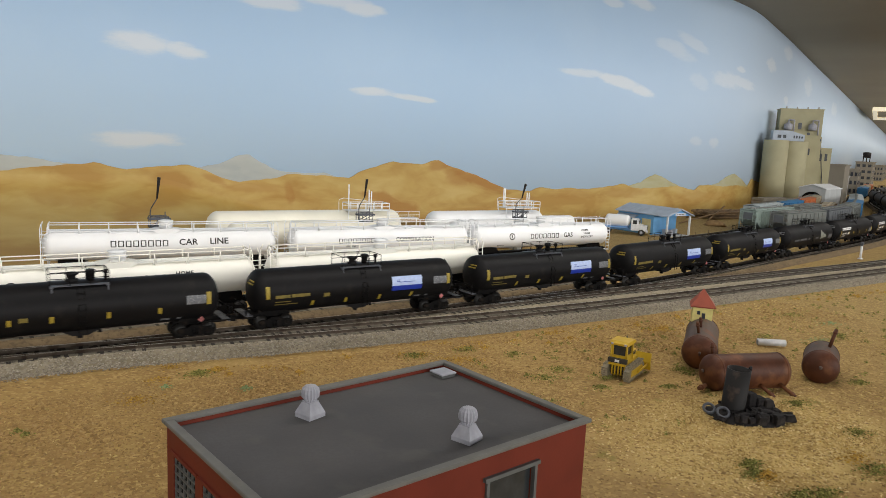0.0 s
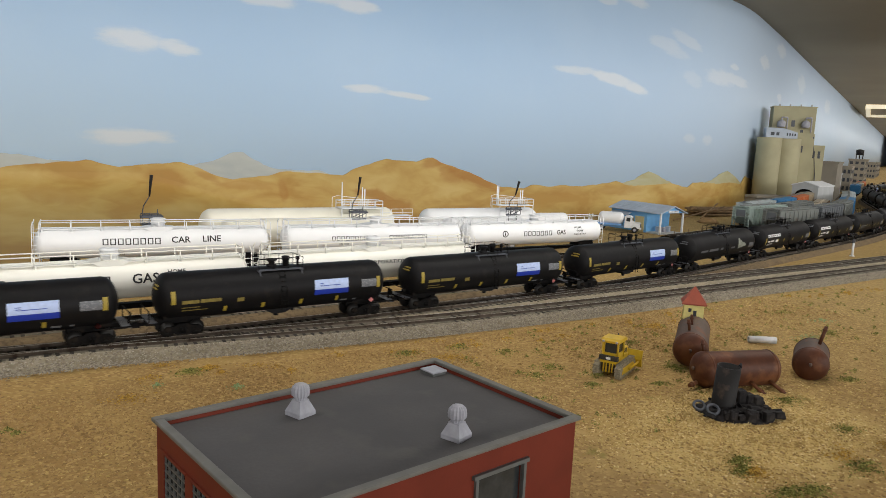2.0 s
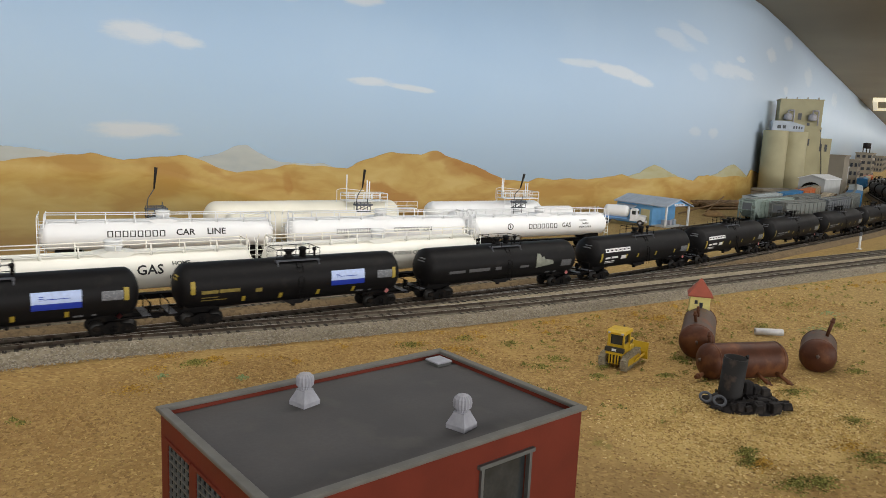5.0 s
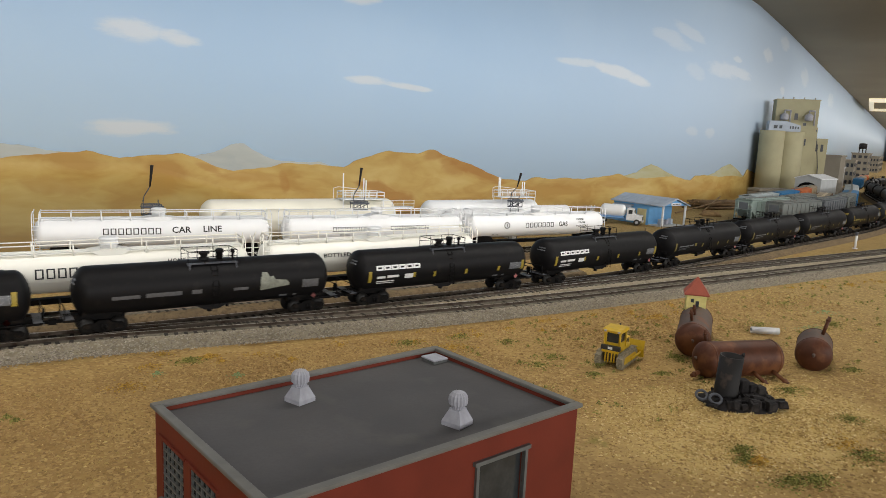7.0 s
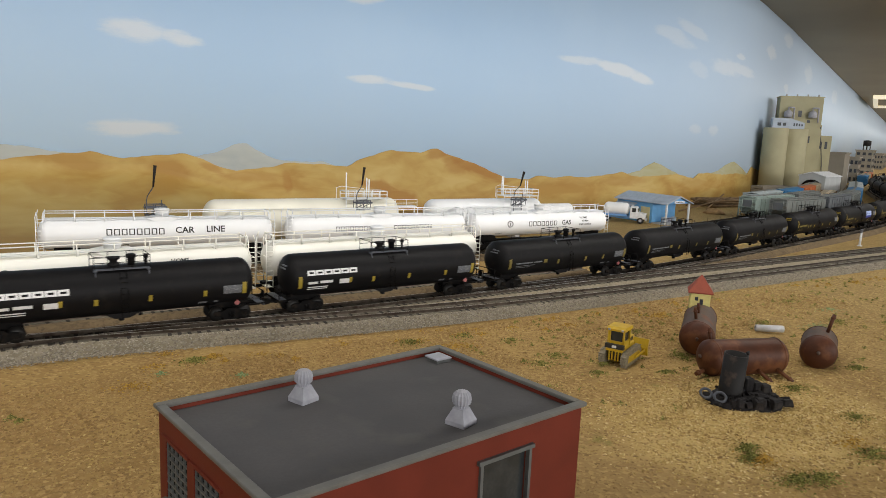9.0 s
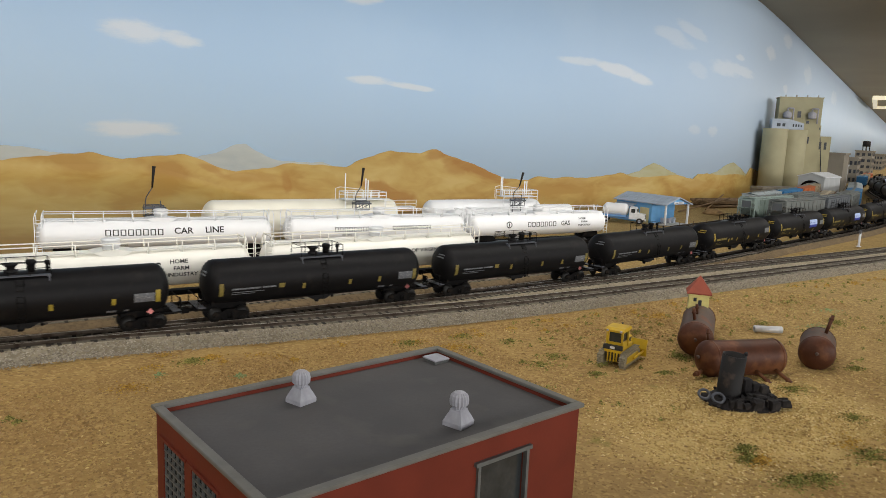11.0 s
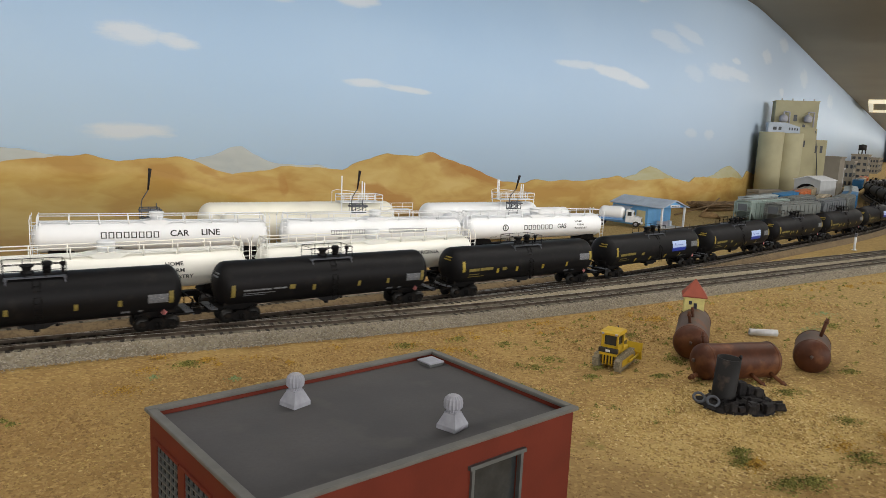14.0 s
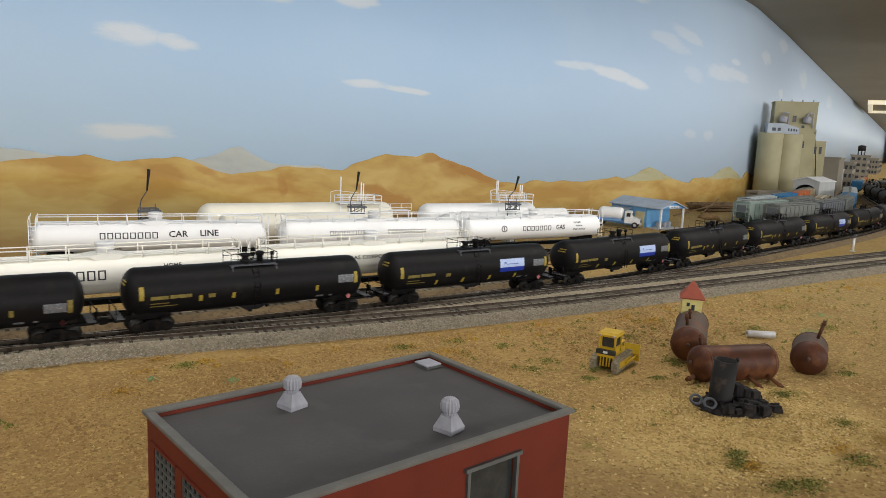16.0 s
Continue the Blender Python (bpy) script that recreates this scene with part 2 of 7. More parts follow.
def make_ground():
    bm = B()
    xs = [-1.6, -0.8, -0.4] + [-0.2 + 0.0125 * i for i in range(97)] + [1.05, 1.2, 1.5, 2, 3, 5, 8, 12, 16, 24.5]
    ys = [-0.2, -0.1] + [0.0125 * i for i in range(41)] + [0.52, 0.6, 0.8, 1.0, 1.4, 2.5, 4, 6, 8, 11.2]
    grid = [[bm.verts.new((x, y, ground_height(x, y) if y < 0.45 and x < 1.1 else -0.0015)) for y in ys] for x in xs]
    for i in range(len(xs) - 1):
        for j in range(len(ys) - 1):
            bm.faces.new((grid[i][j], grid[i + 1][j], grid[i + 1][j + 1], grid[i][j + 1])).smooth = True
    return part("ground", bm, ground_material())


def ground_material():
    m = bpy.data.materials.new("sandy layout ground")
    m.use_nodes = True
    nt = m.node_tree
    N, Lk = nt.nodes, nt.links
    b = N["Principled BSDF"]
    b.inputs["Roughness"].default_value = 0.95
    b.inputs["Specular IOR Level"].default_value = 0.1
    tc = N.new("ShaderNodeTexCoord")

    def nz(s, d=4, dist=0.0):
        n = N.new("ShaderNodeTexNoise")
        n.inputs["Scale"].default_value, n.inputs["Detail"].default_value, n.inputs["Distortion"].default_value = s, d, dist
        Lk.new(tc.outputs["Object"], n.inputs["Vector"])
        return n.outputs["Fac"]

    def rng(f, a, c):
        n = N.new("ShaderNodeMapRange")
        n.inputs["From Min"].default_value, n.inputs["From Max"].default_value = a, c
        Lk.new(f, n.inputs["Value"])
        return n.outputs["Result"]

    def mix(f, a, c, kind="MIX"):
        n = N.new("ShaderNodeMix")
        n.data_type, n.blend_type = "RGBA", kind
        for sock, val in ((n.inputs[0], f), (n.inputs[6], a), (n.inputs[7], c)):
            if hasattr(val, "is_linked"):
                Lk.new(val, sock)
            elif isinstance(val, (int, float)):
                sock.default_value = val
            else:
                sock.default_value = (*val, 1)
        return n.outputs[2]

    def area(x, y, a, b_):
        """A soft-edged oval patch of the ground."""
        mp = N.new("ShaderNodeMapping")
        mp.inputs["Location"].default_value, mp.inputs["Scale"].default_value = (-x / a, -y / b_, 0), (1 / a, 1 / b_, 0)
        Lk.new(tc.outputs["Object"], mp.inputs[0])
        ln = N.new("ShaderNodeVectorMath")
        ln.operation = "LENGTH"
        Lk.new(mp.outputs[0], ln.inputs[0])
        ad = N.new("ShaderNodeMath")
        ad.operation = "ADD"
        Lk.new(ln.outputs["Value"], ad.inputs[0])
        Lk.new(nz(34, 4), ad.inputs[1])
        return rng(ad.outputs[0], 1.6, 1.2)
    col = mix(rng(nz(14, 6), 0.35, 0.65), (0.31, 0.193, 0.074), (0.38, 0.245, 0.092))
    col = mix(rng(nz(38, 6), 0.45, 0.7), col, (0.41, 0.275, 0.104))
    col = mix(area(0.255, 0.20, 0.055, 0.11), col, (0.37, 0.243, 0.100))
    col = mix(area(0.372, 0.228, 0.105, 0.060), col, (0.59, 0.425, 0.17))
    sx = N.new("ShaderNodeSeparateXYZ")
    Lk.new(tc.outputs["Object"], sx.inputs[0])
    thin = N.new("ShaderNodeMath")
    thin.operation = "MULTIPLY"
    thin.inputs[1].default_value = 0.5
    Lk.new(rng(sx.outputs[0], 0.42, 0.75), thin.inputs[0])
    col = mix(thin.outputs[0], col, (0.27, 0.205, 0.088))
    vor = N.new("ShaderNodeTexVoronoi")
    vor.inputs["Scale"].default_value = 560
    Lk.new(tc.outputs["Object"], vor.inputs["Vector"])
    sep = N.new("ShaderNodeSeparateColor")
    Lk.new(vor.outputs["Color"], sep.inputs["Color"])
    col = mix(rng(sep.outputs[0], 0.55, 1.0), col, (0.5, 0.34, 0.14))
    col = mix(rng(sep.outputs[1], 0.86, 1.0), col, (0.24, 0.15, 0.064))
    col = mix(rng(nz(26, 6, 0.6), 0.68, 0.76), col, (0.26, 0.22, 0.065))
    Lk.new(col, b.inputs["Base Color"])
    bn = N.new("ShaderNodeBump")
    bn.inputs["Strength"].default_value, bn.inputs["Distance"].default_value = 0.5, 0.0007
    Lk.new(vor.outputs["Distance"], bn.inputs["Height"])
    Lk.new(bn.outputs["Normal"], b.inputs["Normal"])
    return m


tagged(make_ground(), "tan granular model ground with sparse dry patches", "ground", kind="structure")

# ---- painted backdrop: a wall that bends away past the grain elevator ----
WALL = [(-1.6, 1.21), (1.45, 1.21)] + [(1.45 + 0.055 * k, 1.21 + 0.382 * (0.055 * k) ** 2) for k in range(1, 11)]
WALL += [(2.447, 1.514), (3.4, 1.93), (5.3, 2.755), (8.0, 3.926), (11.67, 5.52), (24.0, 10.87)]


def wall_v(u):
    return float(np.interp(u, [w[0] for w in WALL], [w[1] for w in WALL]))


def sky_material():
    """Mural sky: soft blue with brushed white clouds."""
    m = bpy.data.materials.new("painted sky")
    m.use_nodes = True
    nt = m.node_tree
    N, Lk = nt.nodes, nt.links
    b = N["Principled BSDF"]
    b.inputs["Roughness"].default_value = 0.62
    b.inputs["Specular IOR Level"].default_value = 0.3
    tc = N.new("ShaderNodeTexCoord")
    sp = N.new("ShaderNodeSeparateXYZ")
    Lk.new(tc.outputs["Object"], sp.inputs[0])

    def mth(op, a, c=None):
        n = N.new("ShaderNodeMath")
        n.operation = op
        for i, val in enumerate((a, c)):
            if val is None:
                continue
            if isinstance(val, (int, float)):
                n.inputs[i].default_value = val
            else:
                Lk.new(val, n.inputs[i])
        return n.outputs[0]

    def nz(s, d=5):
        n = N.new("ShaderNodeTexNoise")
        n.inputs["Scale"].default_value, n.inputs["Detail"].default_value = s, d
        Lk.new(tc.outputs["Object"], n.inputs["Vector"])
        return n.outputs["Fac"]

    def rng(f, a, c, lo=0.0, hi=1.0):
        n = N.new("ShaderNodeMapRange")
        n.interpolation_type = "SMOOTHSTEP"
        for k, val in zip(("From Min", "From Max", "To Min", "To Max"), (a, c, lo, hi)):
            n.inputs[k].default_value = val
        Lk.new(f, n.inputs["Value"])
        return n.outputs["Result"]

    def mix(f, a, c):
        n = N.new("ShaderNodeMix")
        n.data_type = "RGBA"
        for sock, val in ((n.inputs[0], f), (n.inputs[6], a), (n.inputs[7], c)):
            if hasattr(val, "is_linked"):
                Lk.new(val, sock)
            else:
                sock.default_value = (*val, 1)
        return n.outputs[2]
    x, z = sp.outputs[0], sp.outputs[2]
    mpc = N.new("ShaderNodeMapping")
    mpc.inputs["Scale"].default_value = (16, 16, 60)
    Lk.new(tc.outputs["Object"], mpc.inputs[0])
    nc = N.new("ShaderNodeTexNoise")
    nc.inputs["Scale"].default_value, nc.inputs["Detail"].default_value, nc.inputs["Roughness"].default_value = 1.0, 8, 0.62
    Lk.new(mpc.outputs[0], nc.inputs["Vector"])
    wob = mth("MULTIPLY", mth("SUBTRACT", nc.outputs["Fac"], 0.5), 3.0)
    # paler paint low down evens out the lamps' falloff on the wall
    col = mix(rng(z, 0.05, 0.42), (0.505, 0.68, 0.885), (0.415, 0.592, 0.825))
    col = mix(mth("MULTIPLY", rng(nz(4, 3), 0.4, 0.7), 0.35), col, (0.51, 0.675, 0.875))
    # the wall's grazing sheen to the right, mixed into the sky colour
    col = mix(rng(x, 0.7, 2.2, 0.0, 0.65), col, (0.545, 0.625, 0.715))
    total = None
    # centre u, centre z, half width, half height, slope, strength
    clouds = [(0.233, 0.287, 0.047, 0.0185, -0.05, 1), (0.302, 0.281, 0.034, 0.0115, -0.10, 1), (0.226, 0.140, 0.068, 0.013, 0.02, 1),
              (0.639, 0.243, 0.045, 0.008, 0.03, 1), (0.724, 0.238, 0.056, 0.006, -0.07, 1), (1.177, 0.324, 0.073, 0.0085, 0.02, 0.8),
              (1.286, 0.313, 0.086, 0.013, -0.14, 1), (1.361, 0.299, 0.050, 0.0110, -0.15, 1), (1.743, 0.356, 0.10, 0.020, 0.0, 0.65),
              (1.851, 0.357, 0.10, 0.0135, -0.03, 0.65), (1.812, 0.392, 0.036, 0.0075, 0.0, 0.7), (1.592, 0.186, 0.026, 0.013, 0.0, 0.5),
              (1.685, 0.185, 0.027, 0.0135, 0.0, 0.55), (2.163, 0.442, 0.075, 0.021, 0.0, 0.7), (2.43, 0.517, 0.08, 0.023, 0.0, 0.6),
              (3.008, 0.454, 0.12, 0.036, 0.0, 0.5), (4.13, 0.433, 0.15, 0.038, 0.0, 0.5), (2.481, 0.356, 0.047, 0.0165, 0.0, 0.6),
              (1.474, 0.406, 0.077, 0.017, -0.2, 0.5), (1.546, 0.429, 0.066, 0.0135, -0.22, 0.5), (1.582, 0.339, 0.043, 0.019, -0.2, 0.35),
              (0.443, 0.376, 0.055, 0.012, 0.03, 0.9), (0.567, 0.393, 0.066, 0.0115, 0.04, 0.9), (0.611, 0.387, 0.044, 0.012, 0.02, 1),
              (1.244, 0.485, 0.032, 0.009, 0.0, 0.7), (1.337, 0.496, 0.048, 0.0115, -0.08, 0.8)]
    for cu, cz, hw, hh, sl, power in clouds:
        dx = mth("DIVIDE", mth("SUBTRACT", x, cu), hw)
        dz = mth("DIVIDE", mth("SUBTRACT", mth("SUBTRACT", z, cz), mth("MULTIPLY", mth("SUBTRACT", x, cu), sl)), hh)
        d = mth("ADD", mth("ADD", mth("MULTIPLY", dx, dx), mth("MULTIPLY", dz, dz)), wob)
        k = rng(d, 1.55, 0.25, 0.0, power)
        total = k if total is None else mth("MAXIMUM", total, k)
    col = mix(mth("MULTIPLY", total, 0.62), col, (0.80, 0.82, 0.85))
    Lk.new(col, b.inputs["Base Color"])
    bn = N.new("ShaderNodeBump")
    bn.inputs["Strength"].default_value, bn.inputs["Distance"].default_value = 0.12, 0.004
    wv = N.new("ShaderNodeTexNoise")
    mp = N.new("ShaderNodeMapping")
    mp.inputs["Scale"].default_value = (9, 9, 0.3)
    Lk.new(tc.outputs["Object"], mp.inputs[0])
    Lk.new(mp.outputs[0], wv.inputs["Vector"])
    wv.inputs["Scale"].default_value, wv.inputs["Detail"].default_value = 1.0, 2
    Lk.new(wv.outputs["Fac"], bn.inputs["Height"])
    Lk.new(bn.outputs["Normal"], b.inputs["Normal"])
    return m


def make_backdrop():
    bm = B()
    us = [w[0] for w in WALL]
    dense = sorted(set(us))
    front = [(u, wall_v(u)) for u in dense]
    rows = [[(bm.verts.new((u, v + off, -0.01)), bm.verts.new((u, v + off, CEILING))) for u, v in front] for off in (0, 0.03)]
    for k, row in enumerate(rows):
        for (a, b), (c, d) in zip(row, row[1:]):
            bm.faces.new((a, c, d, b)).smooth = True
    for e in (0, 1):
        for i in range(len(front) - 1):
            bm.faces.new((rows[0][i][e], rows[0][i + 1][e], rows[1][i + 1][e], rows[1][i][e]))
    return part("backdrop", bm, sky_material())


tagged(make_backdrop(), "sky-blue painted backdrop wall with brushed white clouds", "backdrop", kind="structure")


def hill_material(name, low, mid, dark, scale, daubs=(), daub_colour=(0.36, 0.165, 0.035)):
    m = mat(name, mid, 0.6, vary=0.05, scale=3, fine=200, bump=0.05)
    nt = m.node_tree
    N, Lk = nt.nodes, nt.links
    b = N["Principled BSDF"]
    tc = N.new("ShaderNodeTexCoord")
    mp = N.new("ShaderNodeMapping")
    mp.inputs["Scale"].default_value = (1.0, 1.0, 2.4)
    mp.inputs["Rotation"].default_value = (0, 0.5, 0)
    Lk.new(tc.outputs["Object"], mp.inputs[0])
    n = N.new("ShaderNodeTexNoise")
    n.inputs["Scale"].default_value, n.inputs["Detail"].default_value, n.inputs["Distortion"].default_value = scale, 5, 0.9
    Lk.new(mp.outputs[0], n.inputs["Vector"])
    r = N.new("ShaderNodeValToRGB")
    r.color_ramp.elements[0].position, r.color_ramp.elements[0].color = 0.36, (*dark, 1)
    r.color_ramp.elements[1].position, r.color_ramp.elements[1].color = 0.66, (*low, 1)
    e = r.color_ramp.elements.new(0.5)
    e.color = (*mid, 1)
    mp2 = N.new("ShaderNodeMapping")
    mp2.inputs["Scale"].default_value = (16.0, 16.0, 46.0)
    mp2.inputs["Rotation"].default_value = (0, -0.35, 0)
    Lk.new(tc.outputs["Object"], mp2.inputs[0])
    n2 = N.new("ShaderNodeTexNoise")
    n2.inputs["Scale"].default_value, n2.inputs["Detail"].default_value, n2.inputs["Distortion"].default_value = 1.0, 6, 1.4
    Lk.new(mp2.outputs[0], n2.inputs["Vector"])
    ma = N.new("ShaderNodeMath")
    ma.operation = "MULTIPLY_ADD"
    ma.inputs[1].default_value, ma.inputs[2].default_value = 0.34, -0.17
    Lk.new(n2.outputs["Fac"], ma.inputs[0])
    ad = N.new("ShaderNodeMath")
    ad.operation = "ADD"
    Lk.new(n.outputs["Fac"], ad.inputs[0])
    Lk.new(ma.outputs[0], ad.inputs[1])
    Lk.new(ad.outputs[0], r.inputs["Fac"])
    col = r.outputs["Color"]
    # broad brush daubs of a darker paint: centre u, centre z, half width, half height, slope, strength
    for cu, cz, hw, hh, sl, power in daubs:
        sh = N.new("ShaderNodeMapping")
        sh.vector_type = "POINT"
        sh.inputs["Location"].default_value = (-cu, 0, -cz)
        Lk.new(tc.outputs["Object"], sh.inputs[0])
        rot = N.new("ShaderNodeMapping")
        rot.inputs["Rotation"].default_value = (0, math.atan(sl), 0)
        Lk.new(sh.outputs[0], rot.inputs[0])
        sc = N.new("ShaderNodeMapping")
        sc.inputs["Scale"].default_value = (1 / hw, 0, 1 / hh)
        Lk.new(rot.outputs[0], sc.inputs[0])
        ln = N.new("ShaderNodeVectorMath")
        ln.operation = "LENGTH"
        Lk.new(sc.outputs[0], ln.inputs[0])
        ad2 = N.new("ShaderNodeMath")
        ad2.operation = "MULTIPLY_ADD"
        ad2.inputs[1].default_value = 1.3
        Lk.new(n2.outputs["Fac"], ad2.inputs[0])
        Lk.new(ln.outputs["Value"], ad2.inputs[2])
        mr = N.new("ShaderNodeMapRange")
        mr.interpolation_type = "SMOOTHSTEP"
        for key_, val_ in (("From Min", 1.95), ("From Max", 1.2), ("To Min", 0.0), ("To Max", power)):
            mr.inputs[key_].default_value = val_
        Lk.new(ad2.outputs[0], mr.inputs["Value"])
        mx = N.new("ShaderNodeMix")
        mx.data_type = "RGBA"
        Lk.new(mr.outputs["Result"], mx.inputs[0])
        Lk.new(col, mx.inputs[6])
        mx.inputs[7].default_value = (*daub_colour, 1)
        col = mx.outputs[2]
    Lk.new(col, b.inputs["Base Color"])
    return m


DAUBS = [(0.893, 0.080, 0.080, 0.010, -0.33, 0.8), (0.829, 0.091, 0.035, 0.016, -0.4, 0.5), (0.662, 0.047, 0.043, 0.011, -0.19, 0.7),
         (0.700, 0.030, 0.050, 0.013, -0.1, 0.7), (0.479, 0.054, 0.008, 0.022, 0.2, 0.5), (0.788, 0.109, 0.024, 0.012, 0.2, 0.6),
         (0.348, 0.079, 0.027, 0.0065, -0.45, 0.5), (0.410, 0.066, 0.059, 0.0080, -0.05, 0.35), (0.281, 0.078, 0.035, 0.011, -0.3, 0.25),
         (0.119, 0.053, 0.045, 0.012, -0.12, 0.25), (1.325, 0.054, 0.078, 0.0135, 0.0, 0.35), (1.159, 0.053, 0.070, 0.0115, 0.0, 0.3),
         (1.646, 0.043, 0.139, 0.018, 0.0, 0.3)]
M["hill"] = hill_material("painted ochre hills", (0.55, 0.395, 0.14), (0.485, 0.325, 0.094), (0.41, 0.24, 0.058), 5.5, DAUBS)
M["hill_far"] = hill_material("painted grey far hills", (0.45, 0.48, 0.46), (0.41, 0.44, 0.43), (0.35, 0.39, 0.41), 6)
M["hill_green"] = hill_material("painted olive peaks", (0.45, 0.44, 0.30), (0.43, 0.405, 0.24), (0.40, 0.35, 0.18), 8)


def hills(label, profile, depth, material):
    """A painted layer of the mural, a flat sheet just proud of the wall."""
    bm = B()
    us = np.linspace(profile[0][0], profile[-1][0], 420)
    zs = np.interp(us, [q[0] for q in profile], [q[1] for q in profile])
    pts = [(float(u), float(z) + 0.0012 * noise.noise((float(u) * 22, depth * 900, 0.5)) + 0.0016 * noise.noise((float(u) * 60, 3, 0.5)) + 0.001 * noise.noise((float(u) * 170, 3, 0.5)))
           for u, z in zip(us, zs)]
    prev = None
    for u, z in pts:
        v = wall_v(u) - depth
        cur = [bm.verts.new((u, v, -0.008)), bm.verts.new((u, v, max(z, -0.004))), bm.verts.new((u, v + depth - 0.0004, max(z, -0.004)))]
        if prev:
            bm.faces.new((prev[0], cur[0], cur[1], prev[1]))
            bm.faces.new((prev[1], cur[1], cur[2], prev[2]))
        prev = cur
    ob = part("painted_hills", bm, material)
    return tagged(ob, label, "mural", kind="structure")


hills("distant grey-blue hills painted on the backdrop wall",
      [(-1.5, 0.11), (0.051, 0.111), (0.078, 0.109), (0.114, 0.103), (0.144, 0.099), (0.165, 0.085), (0.31, 0.085), (0.321, 0.099), (0.344, 0.102), (0.367, 0.108),
       (0.386, 0.119), (0.406, 0.120), (0.420, 0.112), (0.445, 0.101), (0.471, 0.093), (0.502, 0.092), (0.545, 0.093), (0.568, 0.086), (0.62, 0.07)], 0.0012, M["hill_far"])
hills("olive painted peaks on the backdrop wall",
      [(1.30, 0.055), (1.333, 0.069), (1.381, 0.080), (1.410, 0.093), (1.434, 0.100), (1.463, 0.094), (1.510, 0.078), (1.547, 0.067), (1.62, 0.06), (1.686, 0.072),
       (1.735, 0.080), (1.788, 0.097), (1.843, 0.103), (1.910, 0.087), (1.966, 0.071), (2.02, 0.06)], 0.0018, M["hill_green"])
hills("ochre desert hills painted along the backdrop wall",
      [(-1.5, 0.08), (0.049, 0.088), (0.067, 0.093), (0.121, 0.098), (0.151, 0.101), (0.165, 0.104), (0.178, 0.102), (0.198, 0.096), (0.216, 0.093), (0.239, 0.097),
       (0.264, 0.101), (0.281, 0.100), (0.303, 0.104), (0.326, 0.097), (0.344, 0.088), (0.367, 0.078), (0.391, 0.075), (0.420, 0.079), (0.450, 0.082), (0.476, 0.089),
       (0.545, 0.088), (0.596, 0.083), (0.615, 0.096), (0.648, 0.106), (0.685, 0.116), (0.722, 0.114), (0.754, 0.113), (0.780, 0.121), (0.794, 0.122), (0.807, 0.113),
       (0.828, 0.106), (0.871, 0.097), (0.930, 0.074), (0.969, 0.062), (1.032, 0.058), (1.056, 0.067), (1.106, 0.063), (1.149, 0.066), (1.211, 0.064), (1.303, 0.074),
       (1.322, 0.077), (1.353, 0.067), (1.404, 0.066), (1.535, 0.071), (1.600, 0.060), (1.626, 0.073), (1.670, 0.074), (1.776, 0.068), (1.863, 0.070), (1.983, 0.063),
       (2.034, 0.086), (2.095, 0.078), (2.4, 0.05)], 0.003, M["hill"])


def cove():
    """The foot of the mural, curving forward into the ground behind the parked cars."""
    bm = B()
    rows = []
    for u in np.linspace(-1.5, 0.6, 60):
        fade = max(0.0, min(1.0, (0.55 - u) / 0.3))
        rows.append([bm.verts.new((float(u), 1.2055 - 0.345 * (1 - math.cos(a)), -0.003 + fade * 0.088 * (1 - math.sin(a)))) for a in np.linspace(0, math.pi / 2, 24)])
    for a, b in zip(rows, rows[1:]):
        for k in range(23):
            bm.faces.new((a[k], b[k], b[k + 1], a[k + 1])).smooth = True
    return part("backdrop_cove", bm, M["hill"])


tagged(cove(), "ochre foot of the painted hills curving into the ground", "mural", kind="structure")

# ---- deck above, aisle floor and room walls ----
bm = B()
for (u0, v0), (u1, v1) in zip(WALL, WALL[1:]):
    low = [bm.verts.new(q) for q in ((u0, v0 - 0.6, CEILING), (u1, v1 - 0.6, CEILING), (u1, v1 + 0.1, CEILING), (u0, v0 + 0.1, CEILING))]
    high = [bm.verts.new((*v.co[:2], CEILING + 0.05)) for v in low]
    bm.faces.new(low)
    bm.faces.new(high)
    for i in range(4):
        bm.faces.new((low[i], low[(i + 1) % 4], high[(i + 1) % 4], high[i]))
tagged(part("ceiling", bm, M["ceiling"]), "grey-brown underside of the deck above", "ceiling", kind="structure")
bm = B()
box(bm, -1.6, 14, -0.2, 6.6, -0.12, -0.02)
tagged(part("layout_bench", bm, M["plaster"]), "plain bench top that carries the layout", "bench", kind="structure")
bm = B()
box(bm, -3, 15, -3.2, 8, -1.15, -1.1)
tagged(part("floor", bm, M["plaster"]), "plain aisle floor of the train room", "floor", kind="structure")
bm = B()
box(bm, -3, 15, -3.25, -3.2, -1.1, 1.5)
tagged(part("wall_south", bm, M["plaster"]), "plain room wall across the aisle", "wall", kind="structure")
bm = B()
box(bm, -1.7, -1.6, -0.2, 1.4, -0.1, CEILING)
tagged(part("wall_west", bm, M["plaster"]), "plain end wall of the layout", "wall", kind="structure")


def ceiling_light(m, w, d):
    t = thing("ceiling_light", "rectangular ceiling light with a bright frame", "light", m)
    bm = B()
    e = 0.032
    for q in ((-w, w, -d, -d + e), (-w, w, d - e, d), (-w, -w + e, -d + e, d - e), (w - e, w, -d + e, d - e)):
        box(bm, *q, -0.03, 0)
    part("frame", bm, M["glow"], t, "bright frame")
    bm = B()
    box(bm, -w + e, w - e, -d + e, d - e, -0.008, 0)
    part("panel", bm, M["ceiling"], t, "grey panel")


ceiling_light(pose(6.51, 2.98, CEILING, 0, 0, 25.6), 0.7, 0.2)


